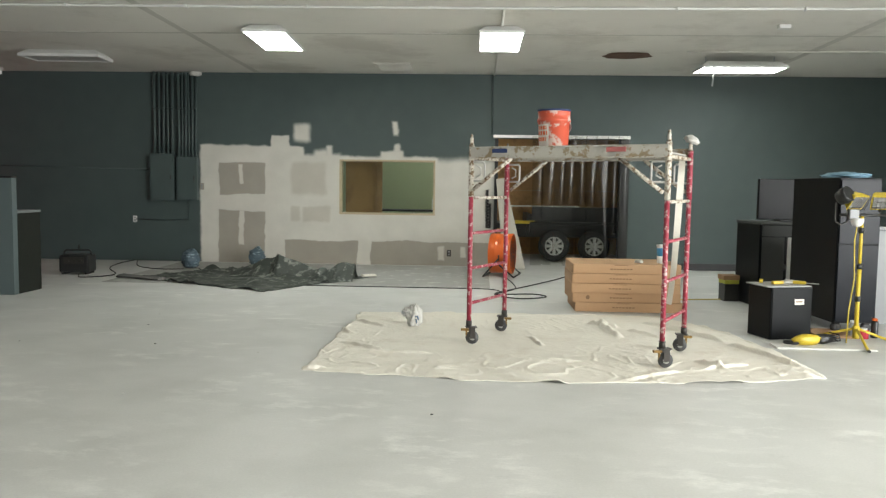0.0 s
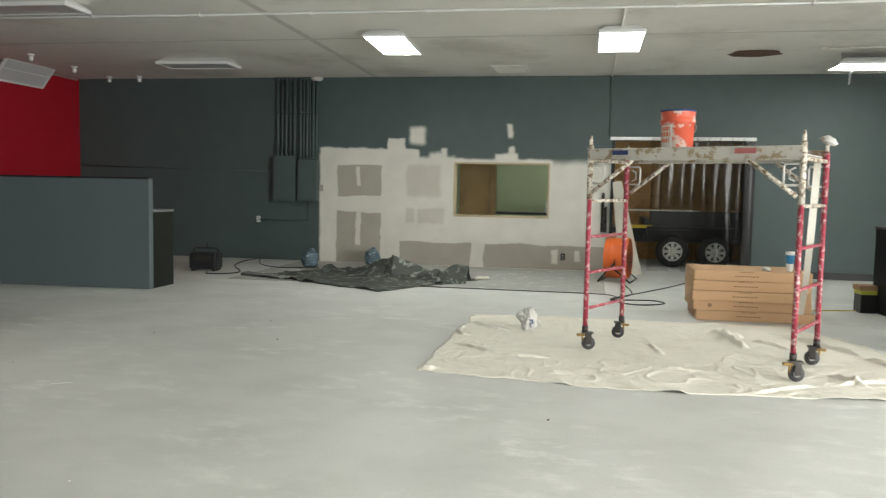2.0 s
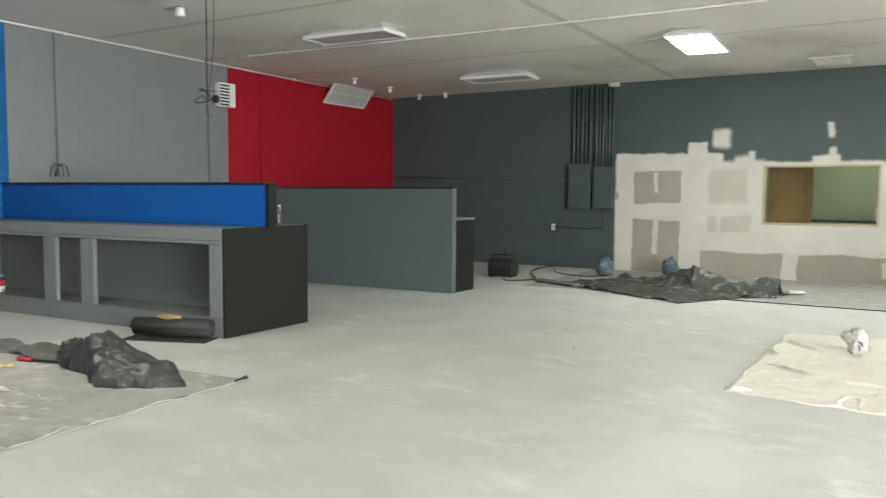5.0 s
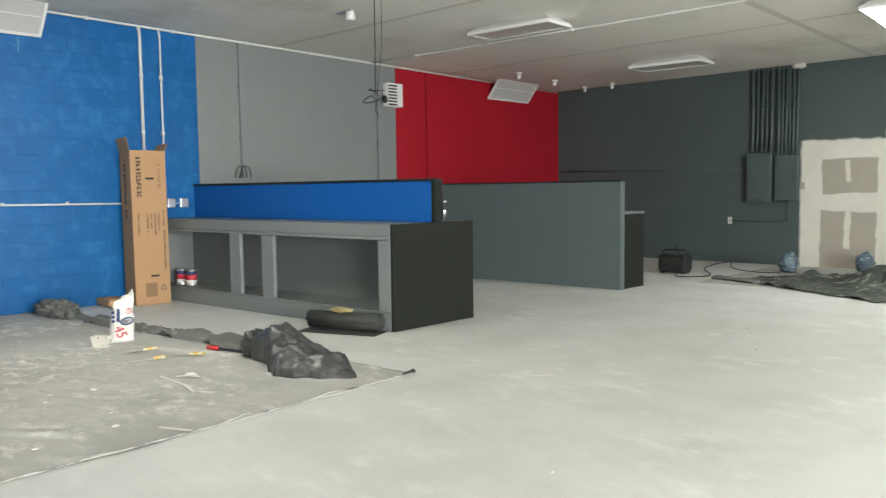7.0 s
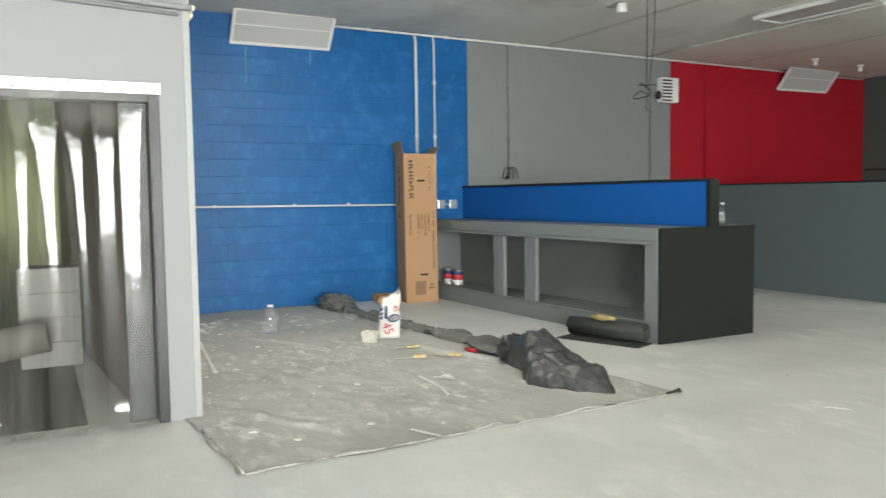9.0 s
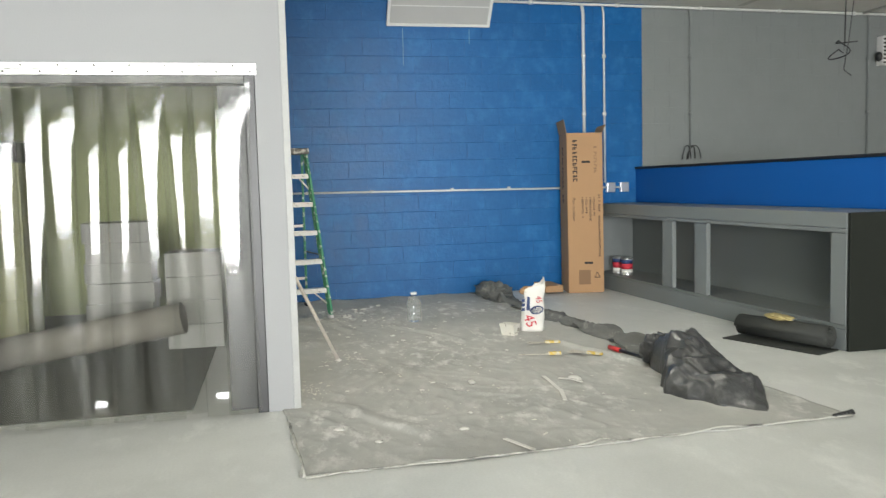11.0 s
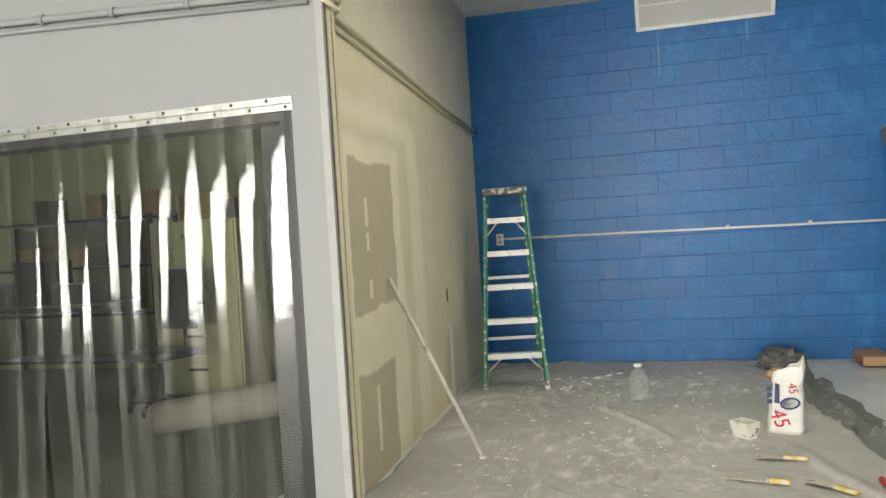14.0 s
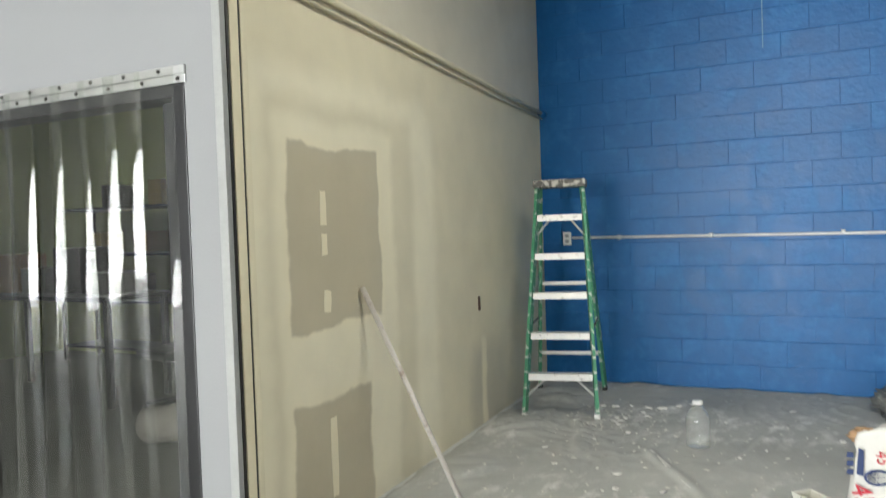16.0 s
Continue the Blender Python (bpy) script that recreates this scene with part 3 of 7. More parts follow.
def cloth(name, corners, nu, nv, height, wave, seed, material, label, creases=(), folds=(), wobble=0.05, base=0.006, category="drop cloth", rumple=1.0, bow=(0.0, 0.0), lift=0.02):
    """A sheet lying on the floor, spanned by four corners, softly rumpled, with folds and an edge that lifts here and there."""
    bm = bmesh.new()
    c = [Vector((*p, 0)) for p in corners]
    grid = []
    for i in range(nu + 1):
        row = []
        for j in range(nv + 1):
            u, v = i / nu, j / nv
            p = (c[0] * (1 - u) + c[1] * u) * (1 - v) + (c[3] * (1 - u) + c[2] * u) * v
            p.y -= bow[0] * math.sin(math.pi * u) * (1 - v)
            p.x += bow[1] * math.sin(math.pi * v) * u
            rim = min(u * nu, nu - u * nu, v * nv, nv - v * nv)
            q = Vector((p.x * 1.7, p.y * 1.7, seed * 3.3))
            edge = max(0.0, 1 - rim / 6)
            p = p + Vector((noise.noise(q * 1.3) + 0.4 * noise.noise(q * 5.0), noise.noise(q * 1.3 + Vector((9, 2, 4))) + 0.4 * noise.noise(q * 5.0 + Vector((3, 3, 3))), 0)) * wobble * edge
            warp = Vector((noise.noise(q * 0.8), noise.noise(q * 0.8 + Vector((5, 1, 2))), 0)) * 0.7
            zone = max(0.0, min(1.0, 0.45 + 1.5 * noise.noise(Vector((p.x * 0.6, p.y * 0.6, seed + 1.1)))))
            soft = noise.noise((q + warp) * wave * 0.6) + 0.5 * noise.noise((q + warp) * wave * 1.5)
            ridge = max(0.0, 1 - abs(noise.noise((q + warp * 1.6) * wave * 0.75 + Vector((0, 0, 4)))) * 7.0)
            small = max(0.0, 1 - abs(noise.noise((q + warp * 0.8) * wave * 2.1 + Vector((6, 0, 4)))) * 5.0)
            z = base + height * rumple * (0.40 * (soft + 0.4) + (0.7 * ridge ** 2 + 0.4 * small ** 2) * zone)
            z += crease_height(p, creases)
            for fx, fy, fr, fh, fk in folds:
                d = math.hypot(p.x - fx, p.y - fy) / fr
                if d < 1:
                    z += fh * (1 - d * d) ** 2 * (0.55 + 0.45 * abs(math.sin(fk * (p.x + p.y * 0.6) + noise.noise(q * 2) * 3)))
            z = max(base, z)
            if rim < 3:
                rise = max(0.0, noise.noise(q * 2.2 + Vector((1, 7, 3))) - 0.05)
                z = base + (z - base) * (0.35 + 0.2 * rim) + lift * 2.2 * rise * (1 - rim / 3)
            row.append(bm.verts.new((p.x, p.y, z)))
        grid.append(row)
    for i in range(nu):
        for j in range(nv):
            f = bm.faces.new((grid[i][j], grid[i + 1][j], grid[i + 1][j + 1], grid[i][j + 1])); f.smooth = True
    rim_edges = [e for e in bm.edges if len(e.link_faces) == 1]
    made = bmesh.ops.extrude_edge_only(bm, edges=rim_edges)
    for v in (g for g in made["geom"] if isinstance(g, bmesh.types.BMVert)):
        v.co.z -= 0.0045
        v.co.x -= 0.004 * math.copysign(1, v.co.x - c[0].x - (c[2].x - c[0].x) / 2)
    return solid(name, bm, material, label, category)


def lump(bm, centre, size, seed, rough=0.25, freq=2.2, rings=18, sides=26, flat=True):
    """A crumpled closed shape."""
    c, s = Vector(centre), Vector(size)
    grid = []
    for i in range(rings + 1):
        th = math.pi * i / rings
        row = []
        for k in range(sides):
            ph = math.tau * k / sides
            d = Vector((math.sin(th) * math.cos(ph), math.sin(th) * math.sin(ph), math.cos(th)))
            q = d * freq + Vector((seed, seed * 2, 0))
            r = 1 + rough * noise.noise(q) + rough * 0.8 * (1 - abs(noise.noise(q * 2.3)) * 3)
            p = Vector((d.x * s.x * r, d.y * s.y * r, d.z * s.z * r))
            if flat:
                p.z = max(p.z, -s.z * 0.92)
            row.append(bm.verts.new(c + p))
        grid.append(row)
    for i in range(rings):
        for k in range(sides):
            f = bm.faces.new((grid[i][k], grid[i + 1][k], grid[i + 1][(k + 1) % sides], grid[i][(k + 1) % sides])); f.smooth = True
    bmesh.ops.remove_doubles(bm, verts=bm.verts, dist=0.0005)


def lettering(name, words, size, m, material, parent, label=""):
    """Raised print in the built-in font, as a mesh part."""
    cu = bpy.data.curves.new(name, "FONT")
    cu.body, cu.size, cu.extrude = words, size, 0.0006
    tmp = bpy.data.objects.new("print", cu)
    scene.collection.objects.link(tmp)
    bpy.context.view_layer.update()
    me = bpy.data.meshes.new_from_object(tmp.evaluated_get(bpy.context.evaluated_depsgraph_get()))
    bpy.data.objects.remove(tmp)
    me.materials.clear()
    me.materials.append(material)
    ob = new(name, me)
    ob.parent = parent
    ob.matrix_local = m
    return tagged(ob, label)


# ---- north wall: plaster repairs, inner window, strip door ----
M_TANPALE = mat("thinly_skimmed_board", (0.54, 0.51, 0.44), 0.8, vary=0.08, scale=2.5)
window_1 = thing("window_1", "inner window in a bare wooden frame", "window")
tagged(window_1, kind="structure")
for nm, a, b in (("frame_left", (WX0, NORTH - 0.015, WZ0), (WX0 + 0.035, NORTH + 0.17, WZ1)), ("frame_right", (WX1 - 0.035, NORTH - 0.015, WZ0), (WX1, NORTH + 0.17, WZ1)),
                 ("frame_top", (WX0 + 0.036, NORTH - 0.015, WZ1 - 0.032), (WX1 - 0.036, NORTH + 0.17, WZ1)), ("frame_sill", (WX0 + 0.036, NORTH - 0.02, WZ0), (WX1 - 0.036, NORTH + 0.17, WZ0 + 0.035))):
    box_part(nm, a, b, mat("raw_pine_frame", (0.50, 0.41, 0.27), 0.6, vary=0.15, scale=6) if nm == "frame_left" else bpy.data.materials["raw_pine_frame"], window_1)
pane = box_part("pane", (WX0 + 0.036, NORTH + 0.08, WZ0 + 0.036), (WX1 - 0.036, NORTH + 0.086, WZ1 - 0.033), M_PANE, window_1, bevel=0)
pane.visible_shadow = False
solid("plywood_sheet", boxes(((-1.65, 17.2, 0.0), (-1.05, 17.24, 2.44)), bevel=0.003), M_WOOD, "upright plywood sheet behind the inner window", "plywood")
solid("plywood_sheet", boxes(((-1.045, 17.2, 0.0), (-0.93, 17.26, 2.44)), bevel=0.003), M_WOOD, "narrow plywood offcut beside the larger sheet", "plywood")
counter_b = thing("work_bench", "dark bench seen through the inner window", "bench")
box_part("bench_top", (-1.2, 18.0, 0.88), (0.6, 18.6, 0.92), M_BLACKPLASTIC, counter_b)
for x in (-1.15, 0.55):
    box_part("leg", (x - 0.03, 18.1, 0.0), (x + 0.03, 18.5, 0.88), M_BLACKPLASTIC, counter_b)
solid("white_carton", boxes(((0.0, 18.05, 0.92), (0.32, 18.4, 1.15)), bevel=0.006), M_WHITEPAPER, "small white carton on the bench", "box")

door_frame = thing("strip_door_2", "doorway hung with clear plastic strips", "door")
tagged(door_frame, kind="structure")
for nm, a, b in (("jamb", (DX0 - 0.0, NORTH - 0.004, 0), (DX0 + 0.06, NORTH + 0.17, DZ)), ("jamb", (DX1 - 0.16, NORTH - 0.004, 0), (DX1, NORTH + 0.17, DZ))):
    box_part(nm, a, b, M_BLACKTRIM, door_frame)
box_part("header_rail", (DX0 - 0.03, NORTH - 0.05, DZ + 0.005), (DX1 + 0.0, NORTH - 0.005, DZ + 0.06), M_STEEL, door_frame)


def strip_sheet(w, h, seed, curl, material=None):
    """One hanging strip: flat where it is clamped, bowed and twisting further down, its foot kicked out. The width is along x, the front is -y."""
    bm = bmesh.new()
    rnd = random.Random(seed)
    phase, sway, open_ = rnd.uniform(0, 6.28), rnd.uniform(-0.05, 0.05), rnd.uniform(0.7, 1.3)
    late, twist, kick = rnd.uniform(0.45, 0.85), rnd.uniform(-0.16, 0.16), 0.045 if seed % 4 == 1 else 0.0
    nu, nv = 12, 40
    rows = []
    for j in range(nv + 1):
        t = j / nv
        f = min(1.0, t / late)
        grow = 0.22 + 0.78 * f * (2 - f)
        bend = twist * grow * math.sin(phase * 1.7 + t * 2.4)
        foot = max(0.0, t - 0.92) / 0.08
        row = []
        for i in range(nu + 1):
            u = i / nu * 2 - 1
            bow = curl * open_ * (1 - u * u) * grow * (0.85 + 0.3 * math.sin(phase + t * 2.8))
            x0, y0 = u * w / 2 * (1 - 0.14 * grow * open_), -bow + 0.0008 * math.sin(5 * u + phase) * grow
            x = x0 * math.cos(bend) - y0 * math.sin(bend) + sway * t * t + 0.012 * math.sin(phase + t * 3.4) * grow
            y = x0 * math.sin(bend) + y0 * math.cos(bend) + 0.012 * math.sin(phase * 2 + t * 2.6) * grow - kick * foot * foot
            row.append((x, y, 0.05 - (h + 0.05) * t))
        rows.append(row)
    for side in (0, 1):
        vs = [[bm.verts.new((x, y + side * 0.002, z)) for x, y, z in row] for row in rows]
        for j in range(nv):
            for i in range(nu):
                q = (vs[j][i], vs[j][i + 1], vs[j + 1][i + 1], vs[j + 1][i])
                f = bm.faces.new(q if side else q[::-1]); f.smooth = True
    me = bpy.data.meshes.new("strip")
    bm.to_mesh(me); bm.free()
    me.materials.append(material or M_PVC)
    return me


def strip(parent, me, m, label=""):
    ob = new("strip", me)
    ob.parent = parent
    ob.matrix_local = m
    ob.visible_shadow = False
    return tagged(ob, label)


for i in range(9):
    x = DX0 + 0.75 + i * 0.185
    strip(door_frame, strip_sheet(0.22, DZ - 0.05 - 0.02 * (i % 3), 100 + i, 0.03, M_PVCOLD), pose(x, NORTH - 0.075 - 0.012 * (i % 2), DZ + 0.0))

# room behind: wood board wall and a tandem trailer
solid("wood_board_wall", boxes(((0.6, 18.6, 0.0), (5.4, 18.66, 1.35)), ((0.6, 18.6, 1.355), (5.4, 18.66, 2.9)), bevel=0.004), M_WOOD, "brown plywood boarding behind the strip door", "boarding")
trailer = thing("trailer", "black tandem-axle utility trailer parked behind the strip door", "trailer")
box_part("bed", (1.0, 16.95, 0.62), (4.6, 18.3, 0.72), M_BLACKPLASTIC, trailer)
box_part("side_wall", (2.0, 16.9, 0.72), (4.6, 16.95, 1.05), M_BLACKPLASTIC, trailer)
box_part("front_wall", (1.9, 16.9, 0.5), (2.0, 18.3, 0.9), M_BLACKPLASTIC, trailer)
box_part("chassis", (1.5, 17.1, 0.45), (4.5, 17.2, 0.62), M_BLACKPLASTIC, trailer)
bm = bmesh.new()
box(bm, (1.95, 16.8, 0.70), (3.62, 17.05, 0.76), 0.02)
box(bm, (1.95, 16.8, 0.55), (2.0, 17.05, 0.71), 0.01)
box(bm, (3.57, 16.8, 0.55), (3.62, 17.05, 0.71), 0.01)
part("mudguard", bm, M_BLACKPLASTIC, trailer)
for x in (2.43, 3.19):
    bm = bmesh.new()
    lathe(bm, [(0.20, -0.10), (0.31, -0.10), (0.345, -0.06), (0.345, 0.06), (0.31, 0.10), (0.20, 0.10)], 28)
    tyre = part("wheel", bm, M_RUBBER, trailer)
    tyre.matrix_local = pose(x, 16.95, 0.30, 90, 0, 0) @ Matrix.Diagonal((0.87, 0.87, 1.0, 1.0))
    bm = bmesh.new()
    lathe(bm, [(0.205, 0.101), (0.205, 0.125), (0.185, 0.125), (0.18, 0.103)], 28)
    bmesh.ops.delete(bm, geom=[f for f in bm.faces if len(f.verts) > 4], context="FACES")
    lathe(bm, [(0.06, 0.102), (0.065, 0.13), (0.03, 0.145), (0.01, 0.145)], 16)
    for k in range(8):
        a = k * math.tau / 8
        d, s = Vector((math.cos(a), math.sin(a), 0)), Vector((-math.sin(a), math.cos(a), 0)) * 0.028
        quad = [bm.verts.new(d * r + s * q + Vector((0, 0, zz))) for zz in (0.103, 0.122) for r, q in ((0.055, -1), (0.195, -1.3), (0.195, 1.3), (0.055, 1))]
        for f in ((0, 1, 2, 3), (4, 5, 6, 7), (0, 1, 5, 4), (1, 2, 6, 5), (2, 3, 7, 6), (3, 0, 4, 7)):
            bm.faces.new([quad[i] for i in f])
    part("rim", bm, M_RIM, tyre, "white eight-spoke rim")
solid("white_board_offcut", boxes(((1.6, 16.9, 0.94), (2.9, 17.4, 0.96)), bevel=0.002), M_WHITEPAPER, "white sheet lying across the trailer", "board").location.z = 0.1
solid("yellow_level", boxes(((1.65, 16.85, 0.72), (2.05, 16.89, 0.78)), bevel=0.004), M_YELLOW, "yellow spirit level on the trailer bed", "level")
bm = bmesh.new()
v = [bm.verts.new(p) for p in ((1.27, NORTH - 0.02, 1.55), (1.42, NORTH - 0.02, 1.57), (1.80, NORTH - 0.32, 0.0), (1.42, NORTH - 0.32, 0.0),
                              (1.27, NORTH - 0.04, 1.55), (1.42, NORTH - 0.04, 1.57), (1.80, NORTH - 0.34, 0.0), (1.42, NORTH - 0.34, 0.0))]
for q in ((0, 1, 2, 3), (4, 7, 6, 5), (0, 4, 5, 1), (1, 5, 6, 2), (2, 6, 7, 3), (3, 7, 4, 0)):
    bm.faces.new([v[i] for i in q])
solid("plasterboard_offcut", bm, M_TANPALE, "tapered plasterboard offcut leaning in the doorway", "board")

bm = bmesh.new()
pipe(bm, [(1.12 + 0.028 * math.cos(k * 1.15), NORTH - 0.035 + 0.02 * math.sin(k * 1.15), 1.36 - 0.0048 * k) for k in range(140)] +
     [(1.17 + 0.028 * math.cos(k * 1.15), NORTH - 0.035 + 0.02 * math.sin(k * 1.15), 0.69 + 0.0048 * k) for k in range(90)], 0.007, 5)
solid("coiled_cord", bm, M_RUBBER, "black coiled cord hanging on the patched wall", "cord")
bm = bmesh.new()
rod(bm, (1.19, NORTH - 0.018, DZ + 0.07), (1.19, NORTH - 0.018, ceil_at(NORTH)), 0.014)
solid("wall_conduit", bm, M_SLATE, "thin slate grey conduit running up the wall", "conduit")
bm = bmesh.new()
rod(bm, (-8.85, NORTH - 0.014, 1.70), (-4.88, NORTH - 0.014, 1.64), 0.011)
solid("wall_conduit", bm, M_SLATE, "thin slate grey conduit running along the wall", "conduit")
solid("baseboard_north", boxes(((DX1 + 0.004, NORTH - 0.016, 0.0), (EAST - 0.01, NORTH - 0.002, 0.12)), bevel=0.003), M_BLACKTRIM, "black rubber baseboard", kind="structure")

# electrical panels with their conduits
def panel_box(x0, x1, z0, z1, label):
    p = thing("electrical_panel", label, "electrical panel", group="electrical panels")
    box_part("enclosure", (x0, NORTH - 0.13, z0), (x1, NORTH - 0.002, z1), M_SLATE, p, bevel=0.006)
    box_part("door", (x0 + 0.03, NORTH - 0.142, z0 + 0.03), (x1 - 0.03, NORTH - 0.132, z1 - 0.03), M_SLATE, p)
    box_part("latch", (x1 - 0.055, NORTH - 0.152, (z0 + z1) / 2 - 0.04), (x1 - 0.04, NORTH - 0.143, (z0 + z1) / 2 + 0.04), M_DARKSTEEL, p)
    return p


panel_box(-4.87, -4.44, 1.09, 1.92, "slate grey painted electrical panel with conduits above")
panel_box(-4.39, -4.02, 1.11, 1.86, "narrower slate grey electrical panel beside the plaster")
for x0, x1, n, z in ((-4.80, -4.48, 5, 1.92), (-4.36, -4.06, 6, 1.86)):
    for k in range(n):
        x = x0 + (x1 - x0) * k / (n - 1)
        bm = bmesh.new()
        r = 0.019 if k % 2 else 0.026
        pipe(bm, [(x, NORTH - 0.06, z), (x, NORTH - 0.05, z + 0.35), (x + 0.012 * (k % 3 - 1), NORTH - 0.045, ceil_at(NORTH))], r)
        for zz in (z + 0.01, 2.7, ceil_at(NORTH) - 0.05):
            rod(bm, (x, NORTH - 0.05, zz), (x, NORTH - 0.05, zz + 0.035), r + 0.008)
        solid("riser_conduit", bm, M_SLATE, "slate grey conduit rising from the electrical panel", "conduit", "riser conduits")
bm = bmesh.new()
lump(bm, (-4.05, NORTH - 0.06, ceil_at(NORTH) - 0.03), (0.10, 0.07, 0.04), 4, 0.3, flat=False)
solid("foam_filler", bm, M_SCRAP, "pale filler foam round conduits at the ceiling", "filler")


def wall_outlet(at, m, label, material=None):
    o = thing("outlet", label, "outlet", m)
    o.location = at
    box_part("cover_plate", (-0.037, -0.012, -0.058), (0.037, -0.001, 0.058), material or M_WHITEPAINT, o, bevel=0.004)
    for z in (-0.024, 0.024):
        box_part("socket", (-0.016, -0.016, z - 0.014), (0.016, -0.0125, z + 0.014), M_GREYPLASTIC, o, bevel=0.002)
    return o


wall_outlet((-5.20, NORTH, 0.75), pose(0, 0, 0), "white outlet with a plugged cable on the slate wall")
wall_outlet((0.46, NORTH - 0.01, 0.23), pose(0, 0, 0), "outlet without cover plate in bare plasterboard", M_DARKSTEEL)
wall_outlet((-3.97, NORTH - 0.006, 1.35), pose(0, 0, 0), "tan switch at the edge of the plaster", M_TAN)
bm = bmesh.new()
pipe(bm, [(-5.18, NORTH - 0.02, 0.75), (-4.6, NORTH - 0.02, 0.74), (-4.22, NORTH - 0.02, 0.76), (-4.21, NORTH - 0.02, 1.11)], 0.009, 6)
solid("wall_conduit", bm, M_SLATE, "thin slate grey conduit between outlet and panel", "conduit")

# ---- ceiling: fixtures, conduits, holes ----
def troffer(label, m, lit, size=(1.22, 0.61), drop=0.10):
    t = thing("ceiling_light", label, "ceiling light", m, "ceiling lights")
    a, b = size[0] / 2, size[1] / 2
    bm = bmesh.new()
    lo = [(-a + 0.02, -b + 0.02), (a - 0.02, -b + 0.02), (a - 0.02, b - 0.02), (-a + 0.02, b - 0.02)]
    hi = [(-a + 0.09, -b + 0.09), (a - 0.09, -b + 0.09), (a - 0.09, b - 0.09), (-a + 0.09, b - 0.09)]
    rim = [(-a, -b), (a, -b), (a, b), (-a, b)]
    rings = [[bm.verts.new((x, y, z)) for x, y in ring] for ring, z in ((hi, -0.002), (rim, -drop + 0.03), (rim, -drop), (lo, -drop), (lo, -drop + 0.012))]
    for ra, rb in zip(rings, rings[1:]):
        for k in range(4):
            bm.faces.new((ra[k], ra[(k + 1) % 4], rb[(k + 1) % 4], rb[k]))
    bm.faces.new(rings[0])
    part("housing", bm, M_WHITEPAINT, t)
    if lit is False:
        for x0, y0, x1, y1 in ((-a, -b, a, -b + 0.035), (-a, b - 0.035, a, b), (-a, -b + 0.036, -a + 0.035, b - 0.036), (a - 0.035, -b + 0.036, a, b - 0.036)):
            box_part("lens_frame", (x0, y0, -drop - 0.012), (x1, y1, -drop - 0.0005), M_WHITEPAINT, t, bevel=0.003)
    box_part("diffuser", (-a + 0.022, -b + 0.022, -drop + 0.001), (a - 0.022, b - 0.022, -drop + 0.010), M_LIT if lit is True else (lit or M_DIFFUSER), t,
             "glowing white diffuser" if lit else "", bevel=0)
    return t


troffer("lit white ceiling light with a flat diffuser", pose(-1.79, 12.30, ceil_at(12.30), 0, 0, 93), True, (1.40, 0.56))
troffer("lit white ceiling light with a flat diffuser", pose(1.22, 12.28, ceil_at(12.28), 0, 0, 90), True, (1.38, 0.57))
troffer("lit white light hung on stems below the ceiling", pose(4.80, 13.75, ceil_at(13.75) - 0.10, 0, 0, 0), True)
troffer("lit white ceiling light over the drop cloth", pose(-5.55, 4.80, ceil_at(4.80), 0, 0, 0), M_LITWARM, (1.27, 0.57))
# added fixture, never in view: it brightens the room behind the inner window
troffer("added unseen light that brightens the room behind", pose(-0.4, 17.6, ceil_at(17.6), 0, 0, 90), True, (0.95, 0.45))
# another added, unseen fixture; lifts the green walls behind the strip door
troffer("added unseen light that brightens the built-in room", pose(-6.7, -2.2, ceil_at(-2.2), 0, 0, 90), M_LITDIM, (0.95, 0.45))
troffer("unlit white ceiling light over the grey partition", pose(-5.46, 9.85, ceil_at(9.85), 0, 0, 2), False, (1.24, 0.5))
troffer("unlit white ceiling light near the slate wall", pose(-5.38, 13.70, ceil_at(13.70), 0, 0, 3), False, (1.20, 0.56))
for x in (4.3, 5.3):
    bm = bmesh.new(); rod(bm, (x, 13.75, ceil_at(13.75) - 0.102), (x, 13.75, ceil_at(13.75)), 0.008)
    solid("light_stem", bm, M_STEEL, "thin steel stem holding a hung light", "stem")
bm = bmesh.new(); pipe(bm, [(4.35, 13.5, ceil_at(13.5) - 0.2), (4.35, 13.5, ceil_at(13.5) - 0.32), (4.34, 13.5, ceil_at(13.5) - 0.47)], 0.012)
solid("pull_cord", bm, M_GREYPLASTIC, "pull cord hanging from a light", "cord")
for y, lab in ((4.80, "unlit troffer set aslant between blue wall and ceiling"), (13.95, "unlit troffer set aslant between red wall and ceiling")):
    t = troffer(lab, Matrix.Translation((WEST + 0.110, y, ceil_at(y) - 0.113)) @ Euler((0, radians(-51.5), 0)).to_matrix().to_4x4() @ pose(0, 0, 0, 0, 0, 90), False, (1.22, 0.46), 0.07)
    for k in (-0.02,):
        box_part("reflector_rib", (-0.57, k - 0.006, -0.075), (0.57, k + 0.006, -0.070), M_WHITEPAINT, t)

bm = bmesh.new()
pipe(bm, [(WEST + 0.05, 10.45, ceil_at(10.6) - 0.02), (-7.6, 10.5, ceil_at(10.6) - 0.02), (-3.6, 10.64, ceil_at(10.6) - 0.02), (1.9, 10.72, ceil_at(10.6) - 0.02), (EAST - 0.1, 10.62, ceil_at(10.6) - 0.02)], 0.016)
for k in range(13):
    x = -7.9 + k * 1.38
    y = 10.45 + (x + 8.85) * 0.04 if x < -7.6 else (10.5 + (x + 7.6) * 0.035 if x < -3.6 else (10.64 + (x + 3.6) * 0.0145 if x < 1.9 else 10.72 - (x - 1.9) * 0.013))
    box(bm, (x - 0.012, y - 0.04, ceil_at(y) - 0.040), (x + 0.012, y + 0.04, ceil_at(y) - 0.002))
